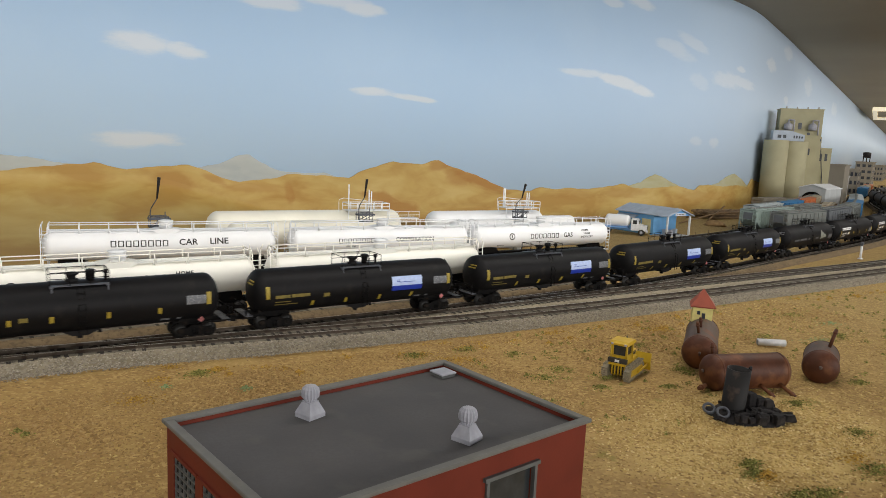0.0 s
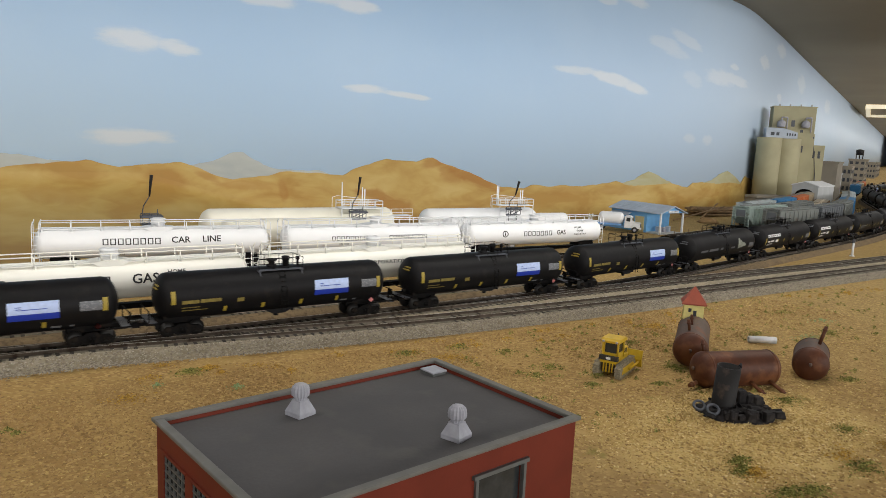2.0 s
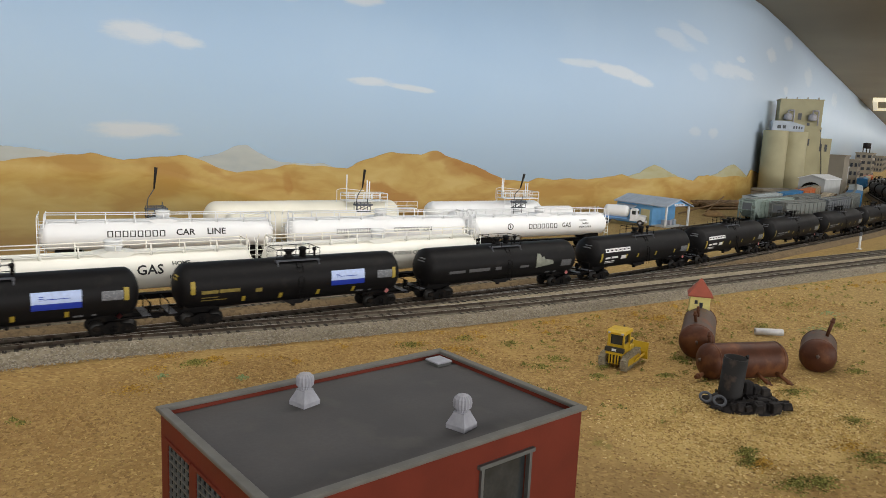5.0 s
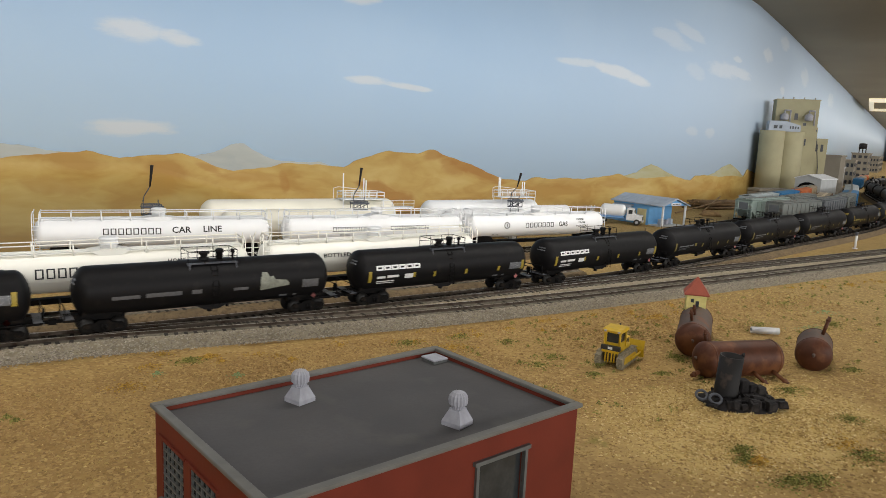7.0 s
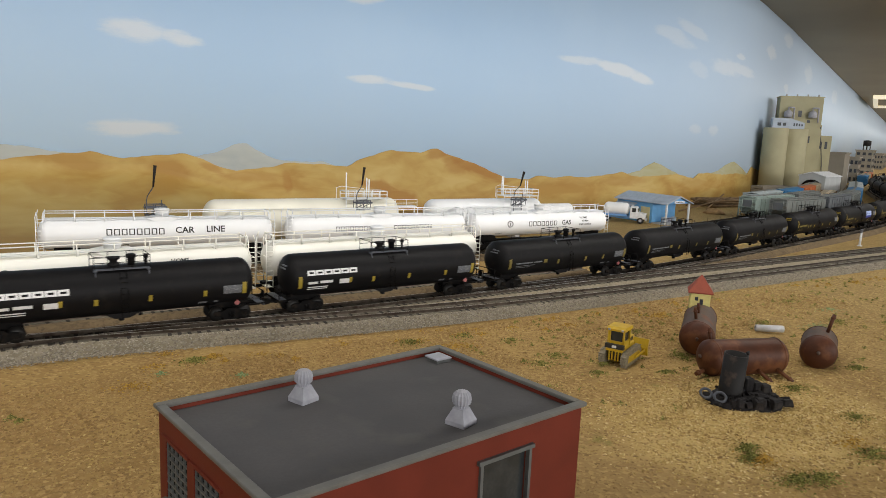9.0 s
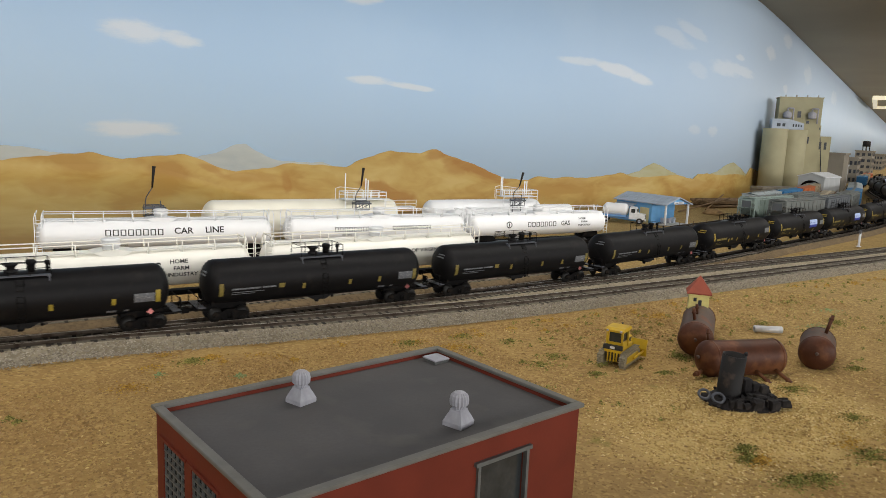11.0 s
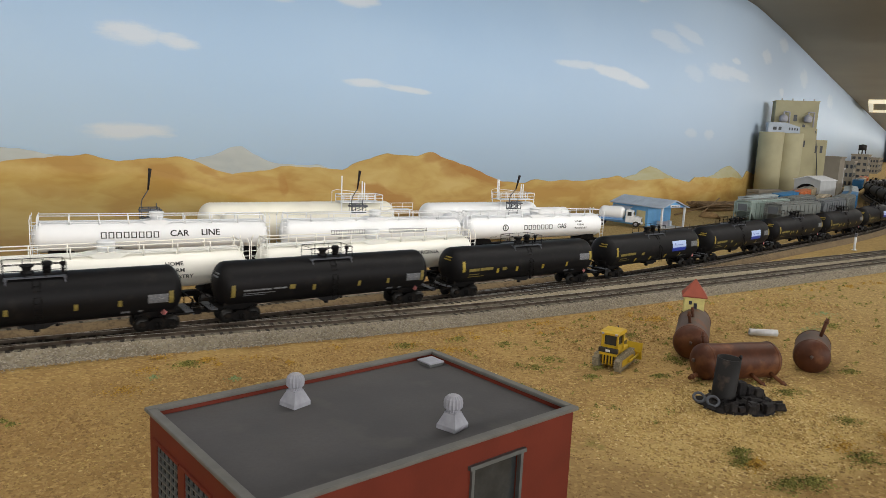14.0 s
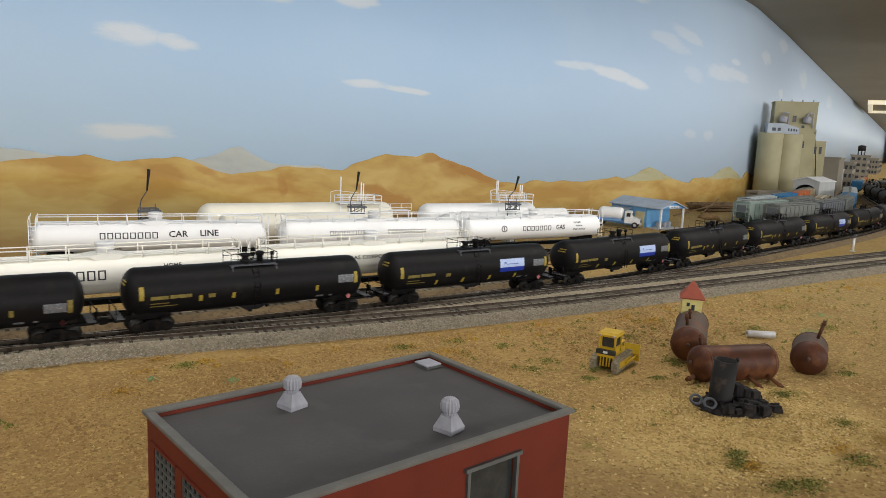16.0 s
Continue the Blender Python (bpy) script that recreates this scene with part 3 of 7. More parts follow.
# ---- tracks ----
def smooth_path(pts, n=600):
    p = np.array(pts, float)
    s = np.concatenate([[0], np.cumsum(np.hypot(*np.diff(p, axis=0).T))])
    t = np.linspace(0, s[-1], n)
    q = np.stack([np.interp(t, s, p[:, 0]), np.interp(t, s, p[:, 1])], 1)
    k = max(3, int(n * 0.22 / s[-1]) | 1)
    pad = k // 2
    for _ in range(2):
        e = np.concatenate([q[:1] + (q[:1] - q[1:pad + 1][::-1]), q, q[-1:] + (q[-1:] - q[-pad - 1:-1][::-1])])
        q = np.stack([np.convolve(e[:, i], np.ones(k) / k, "valid") for i in (0, 1)], 1)
    return q


class Line:
    def __init__(self, pts, zero_u=0.0, far=0.0):
        self.q = smooth_path(pts)
        if far:
            self.q = self.q * (1 + far * np.clip((self.q[:, :1] - 0.5) / 0.5, 0, 1))
        self.s = np.concatenate([[0], np.cumsum(np.hypot(*np.diff(self.q, axis=0).T))])
        self.s = self.s - np.interp(zero_u, self.q[:, 0], self.s)

    def at(self, s):
        return np.array([np.interp(s, self.s, self.q[:, 0]), np.interp(s, self.s, self.q[:, 1])])

    def stand(self, s, z=RAIL, reach=0.0745):
        a, b = self.at(s - reach), self.at(s + reach)
        c = (a + b) / 2
        return turned(float(c[0]), float(c[1]), z, math.degrees(math.atan2(b[1] - a[1], b[0] - a[0])))


TRAIN = Line([(-1.3, 0.535), (0.0, 0.535), (0.3, 0.535), (0.52, 0.537), (0.65, 0.550), (0.76, 0.5635), (0.856, 0.5805), (1.05, 0.614), (1.21, 0.640),
              (1.40, 0.675), (1.6, 0.722), (1.8, 0.79), (2.0, 0.88), (2.2, 0.995), (2.40, 1.115), (2.60, 1.235), (2.76, 1.325), (2.95, 1.40), (3.2, 1.45), (3.6, 1.49), (4.6, 1.56), (8.5, 1.8)], 0.0, 0.013)
MAIN = Line([(-1.3, 0.534), (0.0, 0.535), (0.3, 0.534), (0.5, 0.533), (0.63, 0.5315), (0.79, 0.532), (1.04, 0.527), (1.5, 0.53), (2.2, 0.56)])
NEAR = Line([(-1.3, 0.56), (-0.2, 0.553), (0.017, 0.545), (0.08, 0.532), (0.12, 0.528), (0.197, 0.512), (0.33, 0.497), (0.46, 0.489), (0.67, 0.4865),
             (0.83, 0.4845), (1.2, 0.484), (2.2, 0.50)])
FRONT = Line([(-1.3, 0.592), (0.4, 0.592), (0.5, 0.592), (0.62, 0.597)])
BACK = Line([(-0.9, 0.92), (0.06, 0.792), (0.173, 0.775), (0.401, 0.742), (0.629, 0.722), (0.85, 0.716), (1.0, 0.715)], 0.0)
YARD_B = Line([(0.95, 0.730), (1.2, 0.748), (1.38, 0.762), (1.58, 0.81), (1.8, 0.9), (2.2, 1.1), (2.8, 1.42), (4.0, 1.98)])
YARD_A = Line([(1.0, 0.79), (1.2, 0.800), (1.38, 0.822), (1.58, 0.875), (1.8, 0.97), (2.2, 1.16)])
YARD_C = Line([(1.05, 0.82), (1.26, 0.855), (1.5, 0.925), (1.75, 1.0), (2.2, 1.2)])


def track(line, s0, s1, name="railway_track"):
    t = thing(name, "brown model railway track on dark ties", "track", kind="structure")
    spacing = 0.0066
    n = int((s1 - s0) / spacing)
    verts, faces = [], []
    rnd = random.Random(5)
    for i in range(n):
        s = s0 + (i + 0.5) * spacing
        c, d = line.at(s), line.at(s + 0.002) - line.at(s - 0.002)
        d = d / np.hypot(*d)
        nrm = np.array([-d[1], d[0]])
        w, l = 0.00128, 0.0146 + rnd.uniform(-0.0004, 0.0004)
        z1 = 0.0066 + rnd.uniform(-0.0002, 0.0002)
        k = len(verts)
        for sx in (-1, 1):
            for sy in (-1, 1):
                for z in (0.003, z1):
                    p = c + d * w * sx + nrm * l * sy
                    verts.append((float(p[0]), float(p[1]), z))
        faces += [tuple(k + j for j in q) for q in ((0, 1, 3, 2), (4, 6, 7, 5), (0, 4, 5, 1), (2, 3, 7, 6), (1, 5, 7, 3))]
    me = bpy.data.meshes.new("ties")
    me.from_pydata(verts, [], faces)
    me.materials.append(M["tie"])
    tagged(part("ties", me, None, t), "dark ties", kind="stuff")
    for side in (-1, 1):
        bm = B()
        prev = None
        for s in np.arange(s0, s1 + 0.001, 0.02):
            c, d = line.at(s), line.at(s + 0.002) - line.at(s - 0.002)
            d = d / np.hypot(*d)
            nrm = np.array([-d[1], d[0]])
            ring = []
            for off, z in ((-0.0009, 0.0064), (-0.0003, 0.0071), (-0.0004, 0.0088), (-0.00034, RAIL), (0.00034, RAIL), (0.0004, 0.0088), (0.0003, 0.0071), (0.0009, 0.0064)):
                p = c + nrm * (side * 0.00825 + off)
                ring.append(bm.verts.new((float(p[0]), float(p[1]), z)))
            if prev:
                for a, b_, c_, d_ in zip(prev, prev[1:], ring[1:], ring):
                    bm.faces.new((a, b_, c_, d_))
            prev = ring
        rail = part("rail", bm, M["rail"], t, "worn steel rail with a bright top")
        rail.data.materials.append(M["rail_top"])
        for face in rail.data.polygons:
            face.material_index = 1 if face.index % 7 == 3 else 0
    return t


track(TRAIN, -0.4, 4.5)
track(MAIN, 0.36, 2.2)
track(NEAR, -0.35, 2.2)
track(FRONT, -0.35, 0.6)
track(BACK, -0.35, 0.95)
track(YARD_B, -0.0, 2.5)
track(YARD_A, 0.05, 1.0)
track(YARD_C, 0.0, 1.0)


def ballast_bed(line, s0, s1, half, top, paint="ballast"):
    bm = B()
    prev = None
    for s in np.arange(s0, s1 + 0.001, 0.02):
        c, d = line.at(s), line.at(s + 0.002) - line.at(s - 0.002)
        d = d / np.hypot(*d)
        nrm = np.array([-d[1], d[0]])
        ring = []
        for off, z in ((-half - 0.008, -0.003), (-half, top * 0.9), (-0.0142, top), (0, top), (0.0142, top), (half, top * 0.9), (half + 0.008, -0.003)):
            p = c + nrm * off
            ring.append(bm.verts.new((float(p[0]), float(p[1]), z + 0.0002 * noise.noise((s * 40, off * 90, 1)))))
        if prev:
            for a, b_, c_, d_ in zip(prev, prev[1:], ring[1:], ring):
                bm.faces.new((a, b_, c_, d_)).smooth = True
        prev = ring
    bed = part("ballast_bed", bm, M[paint])
    bed.data.materials.append(M["grime"])
    for face in bed.data.polygons:
        face.material_index = 1 if face.index % 6 in (2, 3) else 0
    return tagged(bed, "grey-tan gravel ballast bed under the tracks", "ballast", kind="structure")


M["ballast"] = mat("grey-tan ballast", (0.285, 0.242, 0.165), 0.95, vary=0.3, scale=60, fine=700, second=(0.31, 0.27, 0.20), spots=0.5, spot_scale=420, bump=0.9, height=0.001)
M["grime"] = mat("grimy ballast between the rails", (0.125, 0.108, 0.080), 0.95, vary=0.35, scale=60, fine=700, second=(0.18, 0.155, 0.115), spots=0.35, spot_scale=380, bump=0.9, height=0.001)
M["bed_tan"] = mat("tan earth bed", (0.165, 0.115, 0.06), 0.95, vary=0.25, scale=60, fine=700, second=(0.10, 0.068, 0.036), spots=0.5, spot_scale=300, bump=0.7, height=0.001)
ballast_bed(TRAIN, -0.4, 0.62, 0.0165, 0.0065)
ballast_bed(TRAIN, 0.62, 4.5, 0.0165, 0.0062, "bed_tan")
ballast_bed(MAIN, 0.3, 2.2, 0.019, 0.0064)
ballast_bed(NEAR, -0.35, 2.2, 0.0165, 0.0066)
for line_, a_, b_ in ((FRONT, -0.35, 0.6), (BACK, -0.35, 0.95), (YARD_B, 0.0, 2.5), (YARD_A, 0.05, 1.0), (YARD_C, 0.0, 1.0)):
    ballast_bed(line_, a_, b_, 0.0205, 0.0066 if line_ is FRONT else 0.0055, "bed_tan")


# ---- rolling stock ----
def wheel_mesh():
    if "wheel" not in MESHES:
        bm = B()
        for side in (-1, 1):
            lathe(bm, [(0.0058, 0.0070 * side), (0.0058, 0.0076 * side), (0.0052, 0.0078 * side), (0.0051, 0.0094 * side), (0.0016, 0.0094 * side)],
                  pose(0, 0, 0.0052, 90), 14)
        rod(bm, (0, -0.009, 0.0052), (0, 0.009, 0.0052), 0.001)
        MESHES["wheel"] = finish(bm, "wheelset", M["wheel"])
    return MESHES["wheel"]


def frame_mesh():
    if "sideframe" not in MESHES:
        bm = B()
        out = [(-0.0135, 0.0062), (-0.0115, 0.0078), (-0.006, 0.0080), (-0.003, 0.0098), (0.003, 0.0098), (0.006, 0.0080), (0.0115, 0.0078), (0.0135, 0.0062),
               (0.0125, 0.0040), (0.0085, 0.0040), (0.0045, 0.0018), (-0.0045, 0.0018), (-0.0085, 0.0040), (-0.0125, 0.0040)]
        prism(bm, out, -0.0118, -0.0102)
        for x in (-0.0101, 0.0101):
            rod(bm, (x, -0.0100, 0.0053), (x, -0.0128, 0.0053), 0.0017, 8)
        for x in (-0.0012, 0.0012):
            rod(bm, (x, -0.0122, 0.003), (x, -0.0122, 0.007), 0.001, 6)
        MESHES["sideframe"] = finish(bm, "sideframe", M["truck"])
        bm = B()
        box(bm, -0.0035, 0.0035, -0.0102, 0.0102, 0.0045, 0.0088)
        rod(bm, (0, 0, 0.008), (0, 0, 0.0105), 0.004, 10)
        MESHES["bolster"] = finish(bm, "bolster", M["truck"])
    return MESHES["sideframe"], MESHES["bolster"]


def truck(parent, x):
    """A two-axle truck: wheels, side frames and bolster under the car."""
    fr, bo = frame_mesh()
    base = part("truck", bo, None, parent, "two-axle truck", pose(x, 0, 0))
    for dx in (-0.0101, 0.0101):
        part("wheelset", wheel_mesh(), None, base, m=pose(dx, 0, 0))
    part("sideframe", fr, None, base)
    part("sideframe", fr, None, base, m=pose(0, 0, 0, 0, 0, 180))
    return base


def tank_mesh(half, radius, axis_z, head, name, material, n=36):
    bm = B()
    prof = []
    for k in range(8):
        a = math.pi / 2 * k / 7
        prof.append((max(0.0006, radius * math.sin(a)), -half + head * (1 - math.cos(a))))
    rows = prof + [(radius, x) for x in np.linspace(-half + head, half - head, 9)[1:-1]] + [(r, -x) for r, x in prof[::-1]]
    lathe(bm, rows, Matrix.Translation((0, 0, axis_z)) @ Matrix.Rotation(math.pi / 2, 4, "Y"), n)
    return finish(bm, name, material)


def decal(name, rects, material, parent, radius, axis_z, label=""):
    """Thin painted marks on the near side of a tank. rects: x0, x1, z0, z1."""
    bm = B()
    for x0, x1, z0, z1 in rects:
        n = max(2, int((z1 - z0) / 0.0015) + 1)
        prev = None
        for k in range(n + 1):
            z = z0 + (z1 - z0) * k / n
            cur = [bm.verts.new((x0, 0, z)), bm.verts.new((x1, 0, z))]
            if prev:
                bm.faces.new((prev[0], prev[1], cur[1], cur[0]))
            prev = cur
    me = wrap(finish(bm, name, material), radius, axis_z)
    return part(name, me, None, parent, label)


BR, BZ, BH = 0.0172, 0.0285, 0.093    # black tank: radius, axis over the rail, half length


def letter_bars(x0, x1, z0, z1, count, stroke, gap=0.12):
    """Plain letter-sized boxes in place of a company mark, each as four strokes."""
    out, w = [], (x1 - x0) / count
    for i in range(count):
        a, b = x0 + i * w + gap * w, x0 + (i + 1) * w - gap * w
        out += [(a, a + stroke, z0, z1), (b - stroke, b, z0, z1), (a + stroke, b - stroke, z0, z0 + stroke * 0.8), (a + stroke, b - stroke, z1 - stroke * 0.8, z1)]
    return out


def black_tank_car(style, m):
    """A long black tank car; style picks its stencils."""
    says = {"placard": "black tank car with yellow stencils and a blue panel", "yellow": "black tank car with yellow stencils and marks",
            "patch": "weathered black tank car with a faded pale patch", "white": "black tank car with a bold white side mark",
            "plain": "black tank car with small white stencils and yellow marks"}
    car = thing("tank_car", says[style], "tank car", m, "cars of the moving train")
    if "black" not in MESHES:
        MESHES["black"] = tank_mesh(BH, BR, BZ, 0.0095, "tank", M["black"])
        bm = B()
        prism(bm, [(-0.012, 0.0125), (-0.005, 0.0088), (0.005, 0.0088), (0.012, 0.0125)], -0.006, 0.006)
        rod(bm, (0, 0, 0.009), (0, 0, 0.006), 0.002, 8)
        rod(bm, (0.012, -0.004, 0.0125), (0.012, -0.004, 0.0095), 0.0012)
        MESHES["sump"] = finish(bm, "bottom_outlet", M["black"])
        bm = B()
        box(bm, -0.018, 0.018, -0.0105, -0.0035, 0.0440, 0.0446)
        box(bm, -0.018, 0.018, 0.0035, 0.0105, 0.0440, 0.0446)
        for x in (-0.017, 0.017):
            box(bm, x - 0.001, x + 0.001, -0.0105, 0.0105, 0.0432, 0.0440)
            rod(bm, (x, -0.010, 0.0440), (x, -0.0128, 0.0385), 0.0005)
        MESHES["platform"] = finish(bm, "platform", M["grey_metal"])
        bm = B()
        for y in (-0.0102, 0.0102):
            for x in (-0.0178, -0.006, 0.006, 0.0178):
                rod(bm, (x, y, 0.0444), (x, y, 0.0535), 0.00028, 5)
            for z in (0.0492, 0.0535):
                rod(bm, (-0.0178, y, z), (0.0178, y, z), 0.00026, 5)
        for x in (-0.0178, 0.0178):
            rod(bm, (x, -0.0102, 0.0535), (x, 0.0102, 0.0535), 0.00026, 5)
        MESHES["railing"] = finish(bm, "railing", M["truck"])
        bm = B()
        lathe(bm, [(0.0042, 0.0448), (0.0042, 0.0468), (0.0026, 0.0474), (0.0026, 0.0490), (0.0044, 0.0506), (0.0044, 0.0514), (0.002, 0.0518)], pose(-0.004, 0, 0), 12)
        MESHES["manway"] = finish(bm, "manway", M["black"])
        bm = B()
        lathe(bm, [(0.0026, 0.0450), (0.0026, 0.0500), (0.0032, 0.0504), (0.0032, 0.0528), (0.002, 0.0533)], pose(0.0075, 0, 0), 12)
        MESHES["valve_housing"] = finish(bm, "valve_housing", M["black"])
        bm = B()
        lathe(bm, [(0.0010, 0.0445), (0.0010, 0.0500), (0.0017, 0.0503), (0.0017, 0.0526), (0.001, 0.053)], pose(0.0168, -0.002, 0), 8)
        MESHES["vent_valve"] = finish(bm, "vent_valve", M["black"])
        bm = B()
        for s in (1,):
            box(bm, *sorted((s * 0.060, s * 0.0985)), -0.004, 0.004, 0.0082, 0.0128)
            prism(bm, [(s * 0.062, 0.0128), (s * 0.088, 0.0128), (s * 0.086, 0.0215), (s * 0.068, 0.0165)], -0.0095, 0.0095)
            box(bm, *sorted((s * 0.0935, s * 0.0985)), -0.0135, 0.0135, 0.0112, 0.0124)
            rod(bm, (s * 0.096, -0.0135, 0.0118), (s * 0.075, -0.0140, 0.0118), 0.0006)
            rod(bm, (s * 0.0985, -0.0132, 0.0118), (s * 0.0985, -0.0132, 0.0210), 0.0004)
            rod(bm, (s * 0.0985, 0.0132, 0.0118), (s * 0.0985, 0.0132, 0.0210), 0.0004)
            rod(bm, (s * 0.0985, -0.0132, 0.0210), (s * 0.0985, 0.0132, 0.0210), 0.0004)
        MESHES["sill"] = finish(bm, "end_sill", M["truck"])
        bm = B()
        box(bm, 0.0930, 0.0988, -0.0137, 0.0137, 0.0124, 0.0128)
        rod(bm, (0.0990, -0.0130, 0.0105), (0.0990, -0.0010, 0.0092), 0.0004)
        MESHES["end_step"] = finish(bm, "end_step", M["grey_metal"])
        bm = B()
        box(bm, 0.0985, 0.1052, -0.0011, 0.0011, 0.0080, 0.0103)
        box(bm, 0.1020, 0.1056, -0.0020, 0.0016, 0.0072, 0.0110)
        MESHES["coupler"] = finish(bm, "coupler", M["truck"])
        bm = B()
        for x in (-0.0022, 0.0022):
            poly_rod(bm, [(x, -0.0178, 0.013), (x, -0.0180, 0.0285), (x, -0.0136, 0.0395), (x, -0.0102, 0.0435)], 0.0003)
        for k in range(8):
            a = -0.9 + 0.225 * k
            rod(bm, (-0.0022, -0.0178 * math.cos(a) * (1.0 if a < 0 else 1.0), BZ + 0.0178 * math.sin(a)),
                (0.0022, -0.0178 * math.cos(a), BZ + 0.0178 * math.sin(a)), 0.00025)
        MESHES["ladder"] = finish(bm, "ladder", M["truck"])
        bm = B()
        lathe(bm, [(0.0030, 0), (0.0030, 0.0005)], Matrix.Translation((0.0995, -0.007, 0.018)) @ Matrix.Rotation(math.pi / 2, 4, "Y"), 14)
        rod(bm, (0.0985, -0.007, 0.018), (0.0985, -0.007, 0.012), 0.0006)
        MESHES["brake"] = finish(bm, "brake_wheel", M["truck"])
    for n in ("black", "sump", "platform", "railing", "manway", "valve_housing", "vent_valve", "sill", "ladder", "brake"):
        part({"black": "tank", "sump": "bottom_outlet", "sill": "end_sill", "brake": "brake_wheel"}.get(n, n), MESHES[n], None, car)
    part("end_sill", MESHES["sill"], None, car, m=pose(0, 0, 0, 0, 0, 180))
    part("end_step", MESHES["end_step"], None, car, "grey end step")
    part("end_step", MESHES["end_step"], None, car, "grey end step", pose(0, 0, 0, 0, 0, 180))
    part("coupler", MESHES["coupler"], None, car)
    part("coupler", MESHES["coupler"], None, car, m=pose(0, 0, 0, 0, 0, 180))
    truck(car, -0.0745)
    truck(car, 0.0745)
    key = "decal_" + style
    if key not in MESHES:
        sets = []
        hi = style in ("placard", "yellow")
        zc = 0.0300 if hi else 0.0255
        if style != "patch":
            marks = [(-0.0841, -0.0810, zc - 0.0048, zc + 0.0048), (0.0810, 0.0841, zc - 0.0042, zc + 0.0048)]
            low = 0.0185 if style == "placard" else 0.0235
            for x in {"placard": (-0.045, -0.016, 0.015, 0.046), "yellow": (-0.042, -0.018, 0.016, 0.049),
                      "white": (-0.018, 0.0165, 0.054), "plain": (-0.018, 0.022, 0.049)}[style]:
                marks.append((x - 0.0013, x + 0.0013, low - 0.002, low + 0.0025))
            if hi:
                rows = [(-0.0765, -0.0645, 0.0250, 0.0276), (-0.0635, -0.0485, 0.0252, 0.0278), (-0.0765, -0.064, 0.0218, 0.0225), (-0.0765, -0.058, 0.0196, 0.0203),
                        (-0.0365, -0.0315, 0.0236, 0.0266)]
                sets.append(("stencil", rows, "dull_yellow", "yellow stencil row"))
            if style == "white":
                marks.append((-0.0405, -0.038, 0.0225, 0.027))
            if style == "plain":
                marks.append((-0.0385, -0.034, 0.0240, 0.0275))
            sets.append(("stencil", marks, "dull_yellow" if style == "plain" else "yellow", "yellow stencil mark"))
        if style == "placard":
            sets.append(("panel", [(0.0255, 0.0550, 0.0275, 0.0353)], "placard_pale", "pale blue panel"))
            sets.append(("panel", [(0.0255, 0.0550, 0.0233, 0.0275)], "placard_blue", "blue panel"))
            sets.append(("emblem", [(0.030, 0.033, 0.0298, 0.0325), (0.033, 0.048, 0.0302, 0.0307)], "placard_blue", "blue emblem"))
        if style == "white":
            sets.append(("side_mark", letter_bars(-0.0770, -0.0335, 0.0306, 0.0346, 6, 0.0016, 0.025),
                         "white_decal", "white side mark"))
            sets.append(("stencil", [(-0.076, -0.068, 0.0236, 0.0256), (-0.066, -0.055, 0.0238, 0.0260), (-0.049, -0.0405, 0.0222, 0.0262),
                                     (-0.076, -0.059, 0.0205, 0.0214), (-0.076, -0.059, 0.0190, 0.0197)], "white_decal", "white stencil"))
        if style == "plain":
            sets.append(("stencil", [(-0.075, -0.053, 0.0248, 0.0261), (-0.0515, -0.041, 0.0249, 0.0262), (-0.075, -0.050, 0.0226, 0.0232), (-0.075, -0.057, 0.0212, 0.0217)],
                         "grey_decal", "small white stencil"))
        if style == "patch":
            top = lambda x: float(np.interp(x, [0.0335, 0.0350, 0.0385, 0.0405, 0.0430, 0.0450, 0.0535, 0.0560], [0.0310, 0.0362, 0.0360, 0.0325, 0.0332, 0.0303, 0.0294, 0.0268]))
            sets.append(("patch", [(0.0335 + 0.0005 * k, 0.0340 + 0.0005 * k, 0.0225 + 0.00006 * k, top(0.0335 + 0.0005 * k)) for k in range(45)],
                         "tan_decal", "faded pale patch"))
            sets.append(("stencil", [(-0.070, -0.052, 0.0240, 0.0265), (-0.048, -0.024, 0.0240, 0.0270), (-0.017, -0.010, 0.0240, 0.0270), (0.013, 0.024, 0.0240, 0.0262)],
                         "dim_decal", "faded grey stencil"))
        sets.append(("data_panel", [(0.0670, 0.0805, zc - 0.0034, zc + 0.0030)], "dim_decal" if style == "patch" else "grey_decal", "grey data panel"))
        sets.append(("data_panel", [(0.050, 0.056, 0.0155, 0.0172), (0.061, 0.064, 0.0155, 0.0170)], "grey_decal", ""))
        MESHES[key] = []
        for nm, rects, material, lab in sets:
            for group in ([rects] if nm == "patch" else [rects[i:i + 4] for i in range(0, len(rects), 4)] if nm == "side_mark" else [[r] for r in rects]):
                ob = decal(nm, group, M[material], car, BR, BZ, lab)
                MESHES[key].append((nm, ob.data, lab))
        bm = B()
        c = 0.0024
        vs = [bm.verts.new(q) for q in ((0.078 - c, -0.0136, 0.0142), (0.078, -0.0136, 0.0142 - c), (0.078 + c, -0.0136, 0.0142), (0.078, -0.0136, 0.0142 + c))]
        bm.faces.new(vs)
        bmesh.ops.solidify(bm, geom=bm.faces[:], thickness=0.0004)
        ob = part("hazard_sign", bm, M["pink"], car, "pink hazard diamond")
        MESHES[key].append(("hazard_sign", ob.data, "pink hazard diamond"))
        bm = B()
        for y0, y1, z in ((-0.009, -0.001, 0.0375), (-0.0085, 0.001, 0.0352)):
            x = -BH + 0.0095 * (1 - math.sqrt(max(0, 1 - ((z - BZ) ** 2 + 0.00003) / BR ** 2))) - 0.0006
            box(bm, x, x + 0.0008, y0, y1, z, z + 0.0010)
        ob = part("head_stencil", bm, M["yellow" if hi else "grey_decal"], car, "head stencil")
